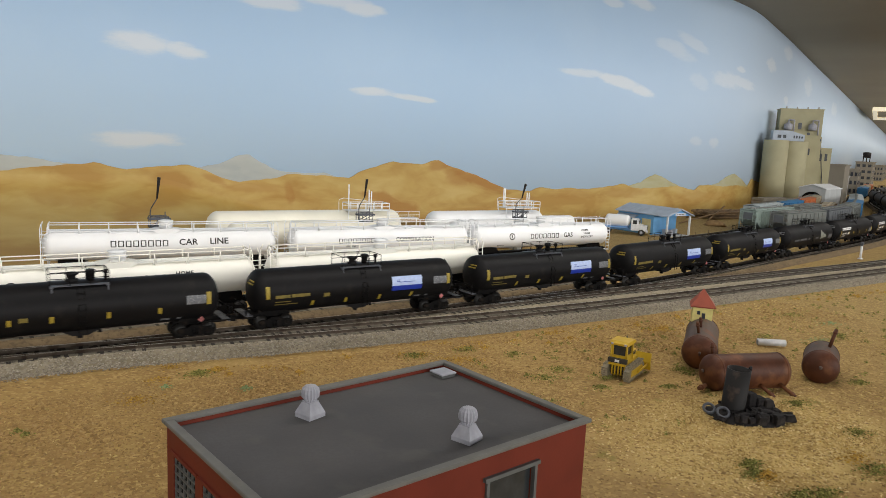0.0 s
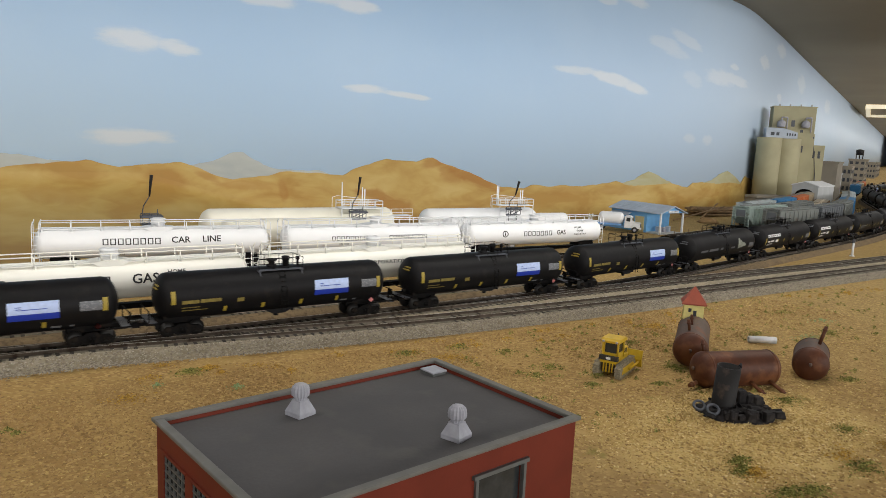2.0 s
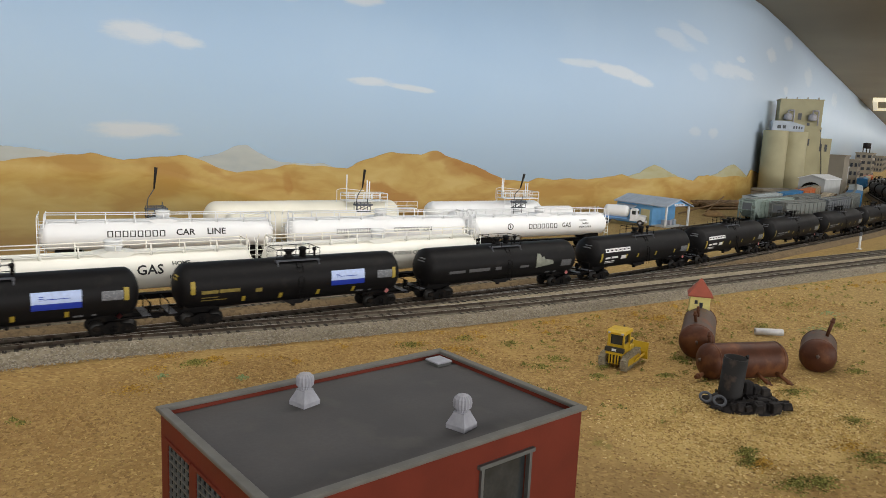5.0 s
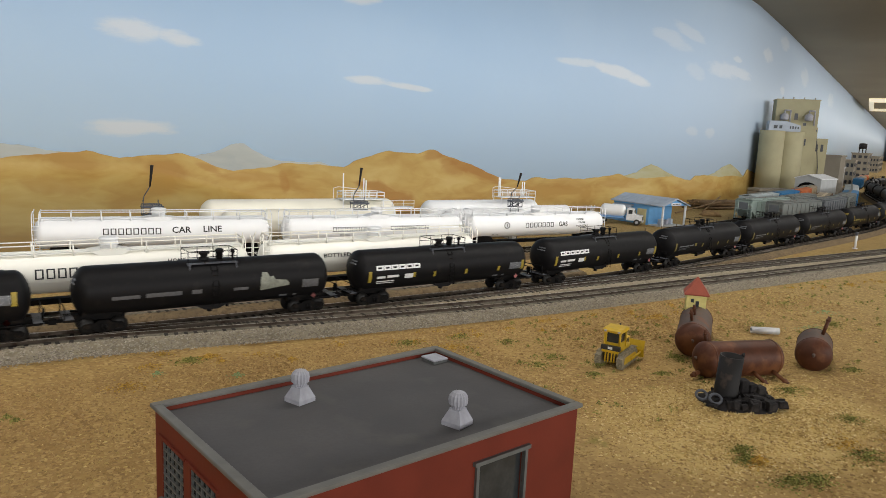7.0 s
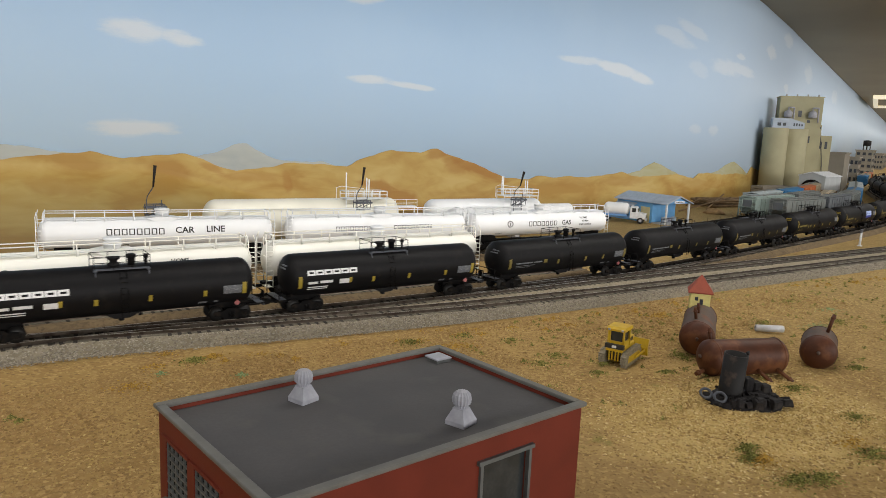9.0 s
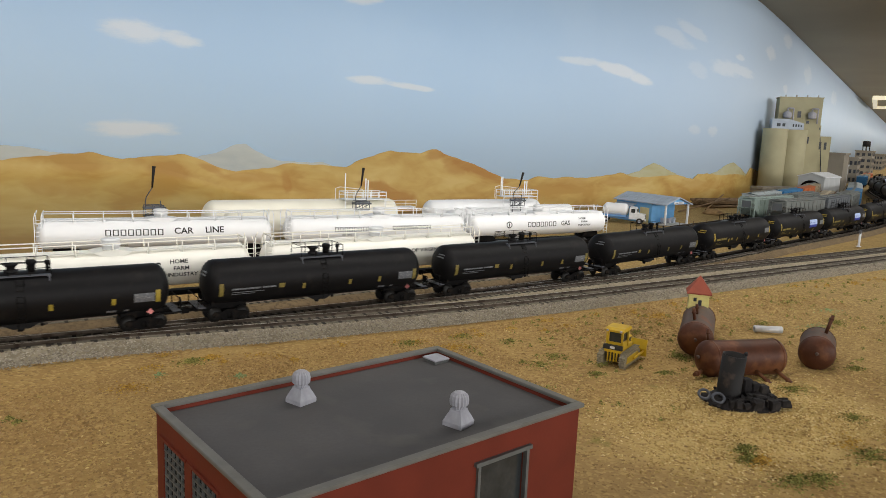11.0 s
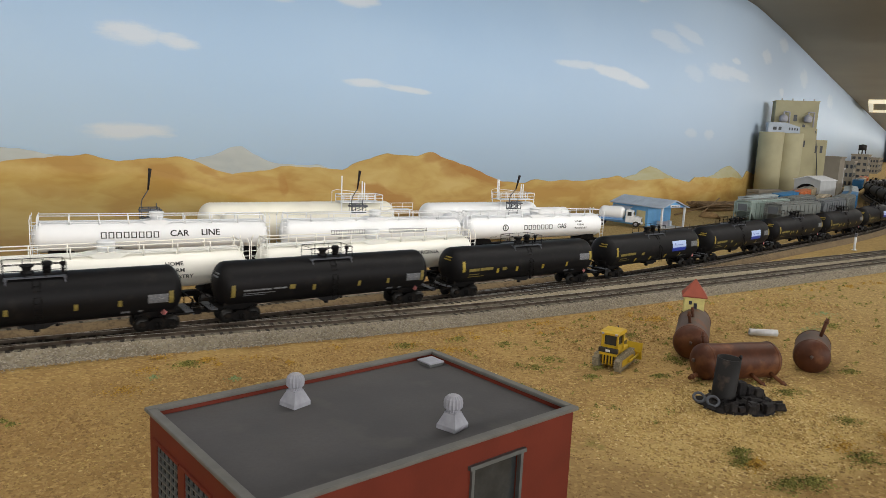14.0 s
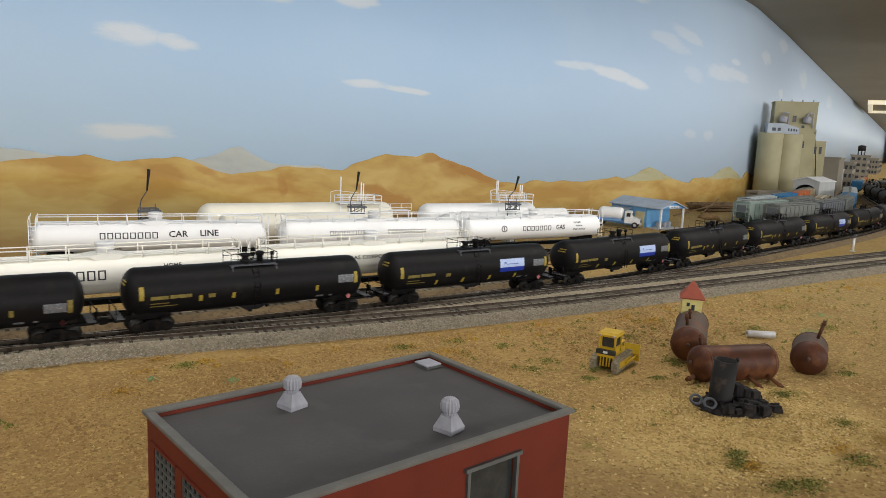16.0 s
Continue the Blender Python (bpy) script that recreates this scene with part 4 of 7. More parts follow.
        MESHES[key].append(("head_stencil", ob.data, "head stencil"))
    else:
        for nm, me, lab in MESHES[key]:
            part(nm, me, None, car, lab)
    return car


WR, WZ, WH = 0.0153, 0.0318, 0.1035   # white gas car


def white_tank_car(m, paint, label, texts, longer=1.09):
    car = thing("gas_tank_car", label, "tank car", m, "parked white gas cars")
    car.scale = (longer, 1, 1)
    key = "white_" + paint
    if key not in MESHES:
        MESHES[key] = tank_mesh(WH, WR, WZ, 0.008, "tank", M[paint])
        top = WZ + WR
        bm = B()
        box(bm, -0.099, 0.099, -0.0085, -0.0045, top - 0.0008, top - 0.0002)
        box(bm, -0.099, 0.099, 0.0045, 0.0085, top - 0.0008, top - 0.0002)
        for k in range(9):
            x = -0.096 + 0.024 * k
            box(bm, x - 0.0006, x + 0.0006, -0.0088, 0.0088, top - 0.0026, top - 0.0008)
        MESHES[key + "walk"] = finish(bm, "walkway", M[paint])
        bm = B()
        for y in (-0.0088, 0.0088):
            for k in range(9):
                x = -0.098 + 0.0245 * k
                rod(bm, (x, y, top - 0.0025), (x, y, top + 0.0062), 0.00052, 5)
            rod(bm, (-0.098, y, top + 0.0062), (0.098, y, top + 0.0062), 0.00052, 5)
        for x in (-0.098, 0.098):
            rod(bm, (x, -0.0088, top + 0.0062), (x, 0.0088, top + 0.0062), 0.00052, 5)
        MESHES[key + "rail"] = finish(bm, "handrail", M[paint])
        bm = B()
        prism(bm, [(-0.014, top), (-0.0055, top + 0.0012), (0.0055, top + 0.0012), (0.014, top), (0.0055, top - 0.004), (-0.0055, top - 0.004)], -0.0095, 0.0095)
        MESHES[key + "plat"] = finish(bm, "dome_platform", M[paint])
        bm = B()
        lathe(bm, [(0.0060, top - 0.001), (0.0060, top + 0.0040), (0.0070, top + 0.0042), (0.0070, top + 0.0050), (0.0061, top + 0.0052), (0.0061, top + 0.0076), (0.0068, top + 0.0078), (0.0068, top + 0.0088), (0.005, top + 0.0094)], None, 18)
        MESHES[key + "dome"] = finish(bm, "bonnet", M["bonnet"])
        bm = B()
        for s in (1,):
            for y in (-0.0118, 0.0118):
                for dx in (0.0985, 0.1040):
                    poly_rod(bm, [(s * dx, y, 0.009), (s * dx, y, top + 0.003), (s * (dx - 0.001), y * 0.8, top + 0.0075)], 0.0004)
                for k in range(9):
                    z = 0.011 + 0.0042 * k
                    rod(bm, (s * 0.0985, y, z), (s * 0.1040, y, z), 0.0003)
            for z in (0.02, 0.036):
                rod(bm, (s * 0.1040, -0.0118, z), (s * 0.1040, 0.0118, z), 0.0003)
            box(bm, *sorted((s * 0.0985, s * 0.104)), -0.0118, 0.0118, 0.0095, 0.0105)
        MESHES[key + "ladder"] = finish(bm, "end_ladder", M[paint])
        bm = B()
        box(bm, -0.104, 0.104, -0.004, 0.004, 0.0085, 0.0125)
        for s in (-1, 1):
            prism(bm, [(s * 0.066, 0.0125), (s * 0.092, 0.0125), (s * 0.09, 0.021), (s * 0.070, 0.0185)], -0.009, 0.009)
            box(bm, *sorted((s * 0.104, s * 0.1105)), -0.0012, 0.0012, 0.0080, 0.0104)
        MESHES["white_sill"] = finish(bm, "underframe", M["truck"])
    part("tank", MESHES[key], None, car)
    part("walkway", MESHES[key + "walk"], None, car)
    part("handrail", MESHES[key + "rail"], None, car)
    part("dome_platform", MESHES[key + "plat"], None, car)
    part("bonnet", MESHES[key + "dome"], None, car)
    part("end_ladder", MESHES[key + "ladder"], None, car)
    part("end_ladder", MESHES[key + "ladder"], None, car, m=pose(0, 0, 0, 0, 0, 180))
    part("underframe", MESHES["white_sill"], None, car, "black underframe")
    truck(car, -0.08)
    truck(car, 0.08)
    for txt, x, z, h, sq in texts:
        if txt.startswith("#"):
            n = int(txt[1:])
            w = h * sq
            rects = letter_bars(x - w * n / 2, x + w * n / 2, z - h / 2, z + h / 2, n, h * 0.15)
            for i in range(0, len(rects), 4):
                decal("side_mark", rects[i:i + 4], M["letter"], car, WR, WZ, "black side mark")
        elif txt == "o":
            bm = B()
            lathe(bm, [(h * 0.36, -0.0001), (h * 0.5, -0.0001), (h * 0.5, 0.0001), (h * 0.36, 0.0001), (h * 0.36, -0.0001)], pose(0, 0, 0, 90), 22, False, False)
            box(bm, -h * 0.08, h * 0.08, -0.0001, 0.0001, -h * 0.25, h * 0.25)
            me = finish(bm, "emblem", M["letter"])
            me.transform(pose(x, 0, z))
            part("emblem", wrap(me, WR, WZ), None, car, "black ring emblem")
        else:
            ob = words("lettering", txt, M["letter"], car, h, Matrix.Identity(4), sq)
            ob.data.transform(pose(x, 0, z))
            tb = B()
            tb.from_mesh(ob.data)
            for k in range(1, 6):
                bmesh.ops.bisect_plane(tb, geom=tb.verts[:] + tb.edges[:] + tb.faces[:], plane_co=(0, 0, z - h / 2 + h * k / 6), plane_no=(0, 0, 1))
            tb.to_mesh(ob.data)
            tb.free()
            wrap(ob.data, WR, WZ, 0.0003)
            ob["label"] = "black lettering"
    return car


# the parked cars
white_tank_car(FRONT.stand(0.096, RAIL, 0.08), "cream", "cream-white gas tank car parked beside the moving train",
               [("#7", -0.0255, 0.0335, 0.0072, 0.98), ("GAS", 0.0225, 0.0338, 0.0074, 1.0), ("o", -0.069, 0.034, 0.009, 1), ("HOME", 0.0450, 0.0378, 0.0031, 1.1),
                ("FARM", 0.0465, 0.0326, 0.0031, 1.1), ("INDUSTRY", 0.0475, 0.0274, 0.0031, 1.1)], 1.035)
white_tank_car(FRONT.stand(0.325, RAIL, 0.08), "cream", "cream-white gas tank car with a line of small lettering",
               [("BOTTLED GAS CORPORATION OF VIRGINIA", 0.0035, 0.0346, 0.0034, 1.22)], 1.075)
white_tank_car(BACK.stand(0.1745, RAIL, 0.08), "white", "bluish-white gas tank car with large black lettering",
               [("#8", -0.0235, 0.0345, 0.0062, 1.02), ("CAR", 0.0190, 0.0352, 0.0062, 1.0), ("LINE", 0.0470, 0.0357, 0.0062, 1.0), ("#6", -0.035, 0.021, 0.0018, 1)])
white_tank_car(BACK.stand(0.4140, RAIL, 0.08), "white", "bluish-white gas tank car with stencil lettering",
               [("#10", -0.0285, 0.0330, 0.0052, 0.98), ("CORPORATION", 0.0335, 0.0333, 0.0050, 0.92), ("#6", -0.04, 0.0265, 0.0018, 1)])
white_tank_car(BACK.stand(0.6450, RAIL, 0.08), "white", "bluish-white gas tank car with ring emblem and lettering",
               [("#7", -0.0035, 0.0325, 0.0062, 1.02), ("GAS", 0.0325, 0.0327, 0.0062, 0.9), ("o", -0.052, 0.033, 0.0085, 1), ("HOME", 0.060, 0.0385, 0.0024, 1.25),
                ("FARM", 0.0625, 0.0342, 0.0024, 1.25), ("INDUSTRY", 0.063, 0.0296, 0.0024, 1.25), ("#6", -0.066, 0.021, 0.0016, 1)])

SPACING = 0.2093
FIRST = 0.062
RUN = [(0.0, 0.0), (3.5, 0.477), (6.5, 0.8845), (8.5, 1.159), (12.5, 1.698), (16.0, 2.1745)]
STYLES = ["yellow", "placard", "placard", "placard", "placard", "patch", "white", "white", "plain", "plain", "plain", "yellow", "placard", "placard",
          "yellow", "yellow", "placard", "yellow", "plain", "white", "plain", "yellow", "placard", "yellow", "plain", "plain", "yellow", "plain", "placard"]
TRAIN_CARS = []
for number, style_ in enumerate(STYLES):
    TRAIN_CARS.append(black_tank_car(style_, TRAIN.stand(FIRST + SPACING * number)))


def gone(t):
    return float(np.interp(t, [r[0] for r in RUN], [r[1] for r in RUN]))


def motions():
    times = [0.5 * k for k in range(33)]
    for number, car in enumerate(TRAIN_CARS):
        walk(car, [(t, TRAIN.stand(FIRST + SPACING * number - gone(t))) for t in times])


# ---- foreground building ----
def red_building():
    W, D, H, P = 0.1416, 0.0932, 0.0447, 0.0016      # walls; roof height; parapet
    t = thing("brick_building", "small red industrial building with flat grey roof", "building", turned(0.1378, 0.2445, -0.001, 6.5))
    x0, x1, y0, y1, th = -W / 2, W / 2, -D / 2, D / 2, 0.002
    # openings along the walls, as start, end, bottom, top
    door = (0.0855 - 0.0709, 0.1100 - 0.0709, 0.008, 0.0362)
    wins = [(0.0180, 0.0395, 0.012, 0.0352), (-0.0105, 0.0115, 0.012, 0.0352)]

    def wall(bm, along, a, b, lo, hi, at, thick, holes):
        """A wall along x or y with rectangular holes, as one closed mesh."""
        cs = sorted({a, b, *[h[0] for h in holes], *[h[1] for h in holes]})
        zs = sorted({lo, hi, *[h[2] for h in holes], *[h[3] for h in holes]})
        vs = {}

        def vert(i, j, k):
            if (i, j, k) not in vs:
                p = (cs[i], at + thick * k, zs[j])
                vs[i, j, k] = bm.verts.new(p if along == "x" else (p[1], p[0], p[2]))
            return vs[i, j, k]

        def solid(i, j):
            if not (0 <= i < len(cs) - 1 and 0 <= j < len(zs) - 1):
                return False
            x, z = (cs[i] + cs[i + 1]) / 2, (zs[j] + zs[j + 1]) / 2
            return not any(h[0] < x < h[1] and h[2] < z < h[3] for h in holes)
        for i in range(len(cs) - 1):
            for j in range(len(zs) - 1):
                if not solid(i, j):
                    continue
                for k in (0, 1):
                    bm.faces.new([vert(*q, k) for q in ((i, j), (i + 1, j), (i + 1, j + 1), (i, j + 1))])
                for di, dj, p, q in ((-1, 0, (i, j), (i, j + 1)), (1, 0, (i + 1, j), (i + 1, j + 1)), (0, -1, (i, j), (i + 1, j)), (0, 1, (i, j + 1), (i + 1, j + 1))):
                    if not solid(i + di, j + dj):
                        bm.faces.new((vert(*p, 0), vert(*q, 0), vert(*q, 1), vert(*p, 1)))
    for nm, args in (("wall_front", ("x", x0, x1, 0.0, H + P, y0, th, [door])), ("wall_back", ("x", x0, x1, 0.0, H + P, y1, -th, [])),
                     ("wall_side", ("y", y0 + th, y1 - th, 0.0, H + P, x0, th, wins)), ("wall_side", ("y", y0 + th, y1 - th, 0.0, H + P, x1, -th, []))):
        bm = B()
        wall(bm, *args)
        part("wall", bm, M["brick"], t)
    bm = B()
    box(bm, x0 + th, x1 - th, y0 + th, y1 - th, H - 0.0015, H)
    part("roof", bm, M["roof_grey"], t, "dark grey felt roof")
    o, i, z0, z1 = 0.0016, 0.0021, H + P, H + P + 0.0017
    for q in ((x0 - o, x1 + o, y0 - o, y0 + i), (x0 - o, x1 + o, y1 - i, y1 + o), (x0 - o, x0 + i, y0 + i, y1 - i), (x1 - i, x1 + o, y0 + i, y1 - i)):
        bm = B()
        box(bm, *q, z0, z1, bevel=0.0003)
        part("coping", bm, M["coping"], t, "grey coping")
    # door with its frame
    bm = B()
    a, b, z0, z1 = door
    box(bm, a, b, y0 + 0.0014, y0 + 0.0019, z0, z1)
    part("door", bm, M["dark_glass"], t, "dark grey door")
    bm = B()
    box(bm, a - 0.0014, a, y0 - 0.0012, y0 + 0.0008, z0, z1)
    box(bm, b, b + 0.0014, y0 - 0.0012, y0 + 0.0008, z0, z1)
    box(bm, a - 0.0026, b + 0.0026, y0 - 0.0016, y0 + 0.0008, z1, z1 + 0.0016)
    part("door_frame", bm, M["frame_grey"], t, "grey door frame")
    for y_a, y_b, z0, z1 in wins:
        w = part("window", _pane(x0 + 0.0013, y_a, y_b, z0, z1), M["dark_glass"], t, "dark gridded window")
        bm = B()
        n, k = 5, 7
        for j in range(n + 1):
            y = y_a + (y_b - y_a) * j / n
            box(bm, x0 + 0.0004, x0 + 0.0012, y - 0.0003, y + 0.0003, z0, z1)
        for j in range(k + 1):
            z = z0 + (z1 - z0) * j / k
            box(bm, x0 + 0.0003, x0 + 0.0011, y_a, y_b, z - 0.0003, z + 0.0003)
        part("glazing_grid", bm, M["frame_grey"], w, "grey glazing bars")
        bm = B()
        box(bm, x0 - 0.0008, x0 + 0.0002, y_a - 0.0028, y_b + 0.0028, z1 + 0.0012, z1 + 0.0022)
        part("lintel", bm, M["brick"], w)
        bm = B()
        box(bm, x0 - 0.0014, x0 + 0.0004, y_a - 0.001, y_b + 0.001, z0 - 0.0014, z0)
        part("sill", bm, M["frame_grey"], w, "grey sill")
    return t


def _pane(x, y0, y1, z0, z1):
    bm = B()
    box(bm, x, x + 0.0005, y0, y1, z0, z1)
    return bm


red_building()
ROOF_Z = 0.0437


def roof_vent(x, y, deg):
    t = thing("roof_vent", "pale grey roof vent with ribbed round cap", "roof vent", turned(x, y, ROOF_Z, deg), "vents on the flat roof")
    t.scale = (0.82, 0.82, 0.80)
    bm = B()
    s = 0.0054
    vs = []
    for r, z in ((s, 0.0), (s, 0.0022), (0.0030, 0.0078), (0.0030, 0.0084)):
        vs.append([bm.verts.new((r * a, r * b, z)) for a, b in ((-1, -1), (1, -1), (1, 1), (-1, 1))])
    for a, b in zip(vs, vs[1:]):
        for k in range(4):
            bm.faces.new((a[k], a[(k + 1) % 4], b[(k + 1) % 4], b[k]))
    bm.faces.new(vs[-1])
    part("base", bm, M["vent"], t)
    bm = B()
    n = 32
    rings = []
    for r, z in ((0.0030, 0.008), (0.0030, 0.0098), (0.0040, 0.0106), (0.0042, 0.0128), (0.0038, 0.0150), (0.0024, 0.0165), (0.0006, 0.0171)):
        rings.append([bm.verts.new(((r + (0.0005 if k % 2 and 0.009 < z < 0.0168 else 0)) * math.cos(2 * math.pi * k / n),
                                    (r + (0.0005 if k % 2 and 0.009 < z < 0.0168 else 0)) * math.sin(2 * math.pi * k / n), z)) for k in range(n)])
    for a, b in zip(rings, rings[1:]):
        for k in range(n):
            bm.faces.new((a[k], a[(k + 1) % n], b[(k + 1) % n], b[k]))
    bm.faces.new(rings[-1])
    part("cap", bm, M["vent"], t, "ribbed round cap")


roof_vent(0.1158, 0.2680, 20)
roof_vent(0.1602, 0.2180, 20)
t_ = thing("roof_hatch", "small pale grey roof hatch", "roof hatch", turned(0.1950, 0.2876, ROOF_Z, 6.5))
bm = B()
box(bm, -0.0042, 0.0042, -0.0045, 0.0045, 0, 0.0014)
part("kerb", bm, M["frame_grey"], t_)
bm = B()
box(bm, -0.0048, 0.0048, -0.0050, 0.0050, 0.0014, 0.0022, bevel=0.0003)
part("lid", bm, M["vent"], t_, "pale lid")


# ---- bulldozer ----
def bulldozer(m):
    t = thing("bulldozer", "small yellow bulldozer with black trim, parked on dry ground", "bulldozer", m)
    for s in (-1, 1):
        bm = B()
        out = [(-0.0185, 0.0035), (-0.017, 0.0012), (0.012, 0.0004), (0.0155, 0.0025), (0.016, 0.0065), (0.012, 0.0092), (-0.014, 0.0098), (-0.018, 0.0078)]
        prism(bm, out, s * 0.0098 - 0.0025, s * 0.0098 + 0.0025)
        for k in range(15):
            x = -0.0165 + 0.0021 * k
            box(bm, x, x + 0.0009, s * 0.0098 - 0.0027, s * 0.0098 + 0.0027, 0.0096, 0.0103)
            box(bm, x, x + 0.0009, s * 0.0098 - 0.0027, s * 0.0098 + 0.0027, -0.0002, 0.0008)
        for k in range(4):
            z = 0.0025 + 0.0016 * k
            box(bm, -0.0192, -0.0183, s * 0.0098 - 0.0027, s * 0.0098 + 0.0027, z, z + 0.0008)
        tr = part("crawler_track", bm, M["track_grey"], t, "grey crawler track")
        bm = B()
        prism(bm, [(-0.014, 0.003), (0.011, 0.002), (0.0125, 0.005), (0.009, 0.0072), (-0.013, 0.0075)], s * 0.0121, s * 0.0127)
        part("track_frame", bm, M["dozer"], tr, "yellow frame")
    bm = B()
    box(bm, -0.0145, 0.013, -0.0062, 0.0062, 0.004, 0.0125, bevel=0.0005)
    box(bm, 0.001, 0.0155, -0.0045, 0.0045, 0.0125, 0.0165, bevel=0.0006)
    box(bm, -0.0165, -0.0145, -0.0075, 0.0075, 0.0102, 0.0118)
    for y in (-0.004, -0.0015, 0.0015, 0.004):
        box(bm, -0.0166, -0.0146, y - 0.0004, y + 0.0004, 0.0035, 0.0104)
    part("body", bm, M["dozer"], t)
    bm = B()
    box(bm, -0.0168, -0.0140, -0.0085, 0.0085, 0.0120, 0.0152, bevel=0.0003)
    part("rear_panel", bm, M["dozer_dark"], t, "black rear panel")
    bm = B()
    box(bm, -0.0170, -0.0167, -0.0020, 0.0020, 0.0128, 0.0145)
    part("emblem", bm, M["white_decal"], t, "pale rear emblem")
    bm = B()
    box(bm, -0.0130, 0.0005, -0.0066, 0.0066, 0.0125, 0.0165)
    for x, y in ((-0.0125, -0.0062), (-0.0125, 0.0062), (0.0002, -0.0062), (0.0002, 0.0062)):
        box(bm, x - 0.0007, x + 0.0007, y - 0.0006, y + 0.0006, 0.0165, 0.0242)
    part("cab", bm, M["dozer"], t)
    # solid dark block stands in for the shade inside the open cab
    bm = B()
    box(bm, -0.0116, -0.0004, -0.0056, 0.0056, 0.0165, 0.0240)
    part("cab_glass", bm, M["dark_glass"], t, "dark fill for the shaded open cab")
    bm = B()
    prism(bm, [(-0.0150, 0.0242), (0.0022, 0.0242), (0.0026, 0.0254), (0.0006, 0.0268), (-0.0130, 0.0270), (-0.0152, 0.0256)], -0.0082, 0.0082)
    part("cab_roof", bm, M["dozer"], t, "yellow cab roof")
    # black sheet as the rear hollow's shade, then louvres, lamps and the seat
    bm = B()
    box(bm, -0.0152, -0.0146, -0.0056, 0.0056, 0.0040, 0.0100)
    part("rear_grille", bm, M["dozer_dark"], t, "black sheet for the shaded rear hollow")
    for y in (-0.0047, 0.0045):
        bm = B()
        for k in range(5):
            box(bm, 0.0030 + 0.0022 * k, 0.0042 + 0.0022 * k, y, y + 0.0002, 0.0132, 0.0158)
        part("louvre", bm, M["dozer_dark"], t, "black hood louvre")
    for y in (-0.0060, 0.0060):
        bm = B()
        box(bm, -0.0158, -0.0150, y - 0.0010, y + 0.0010, 0.0246, 0.0258)
        part("work_lamp", bm, M["vent"], t, "pale rear lamp")
    for y in (-0.0072, 0.0072):
        bm = B()
        rod(bm, (-0.0135, y, 0.0125), (-0.0135, y, 0.0242), 0.0005, 6)
        rod(bm, (-0.0010, y, 0.0125), (-0.0010, y, 0.0242), 0.0005, 6)
        part("grab_rail", bm, M["dozer"], t)
    bm = B()
    rod(bm, (0.007, 0.002, 0.0165), (0.007, 0.002, 0.0265), 0.0006, 8)
    rod(bm, (0.007, 0.002, 0.0195), (0.007, 0.002, 0.0225), 0.0010, 8)
    part("exhaust", bm, M["dozer_dark"], t, "black exhaust stack")
    bm = B()
    prism(bm, [(0.0205, 0.0005), (0.0222, 0.0005), (0.0206, 0.0062), (0.0228, 0.0125), (0.0210, 0.0128), (0.0192, 0.0064)], -0.0165, 0.0165)
    part("blade", bm, M["dozer"], t, "yellow blade")
    for y in (-0.0138, 0.0138):
        bm = B()
        rod(bm, (-0.002, y, 0.0045), (0.0205, y, 0.0045), 0.0009, 6)
        part("push_arm", bm, M["dozer"], t)
    for y in (-0.003, 0.003):
        bm = B()
        rod(bm, (0.014, y, 0.0125), (0.0206, y, 0.0085), 0.0007, 6)
        part("lift_cylinder", bm, M["dozer_dark"], t, "black lift cylinder")


bulldozer(turned(0.3885, 0.3418, -0.0002, 24) @ Matrix.Diagonal((1.0, 0.80, 1.0, 1)))


# ---- rusted tanks and scrap ----
def rusty_tank(m, half, radius, body, pipes, label):
    t = thing("rusty_tank", label, "tank", m, "rusted tanks on the ground")
    part("shell", tank_mesh(half, radius, radius, radius * 0.55, "shell", M[body], 28), None, t)
    bm = B()
    hd = [(max(0.0005, radius * 1.012 * math.sin(math.pi / 2 * k / 7)), radius * 0.57 * math.cos(math.pi / 2 * k / 7)) for k in range(8)]
    lathe(bm, hd, Matrix.Translation((-half + radius * 0.56, 0, radius)) @ Matrix.Rotation(-math.pi / 2, 4, "Y"), 28, True, False)
    part("head", bm, M["rust"], t, "red-brown rusty head")
    for s in (-1, 1):
        bm = B()
        lathe(bm, [(radius * 1.0, 0), (radius * 1.025, 0.0003), (radius * 1.025, 0.0011), (radius * 1.0, 0.0014)],
              Matrix.Translation((s * (half - radius * 0.6), 0, radius)) @ Matrix.Rotation(math.pi / 2, 4, "Y"), 28, True, False)
        part("seam", bm, M["rust"], t, "rusty seam")
    bm = B()
    lathe(bm, [(0.0012, 0), (0.0012, 0.0012), (0.0004, 0.0016)], Matrix.Translation((-half - 0.0004, 0, radius * 1.12)) @ Matrix.Rotation(-math.pi / 2, 4, "Y"), 10)
    part("plug", bm, M["rust_grey"], t)
    for a, b, r in pipes:
        bm = B()
        rod(bm, a, b, r, 9)
        d = (Vector(b) - Vector(a)).normalized()
        rod(bm, Vector(b) - d * 0.0035, Vector(b) - d * 0.0022, r * 1.35, 9)
        part("pipe", bm, M["rust"], t, "short rusty pipe")
    return t


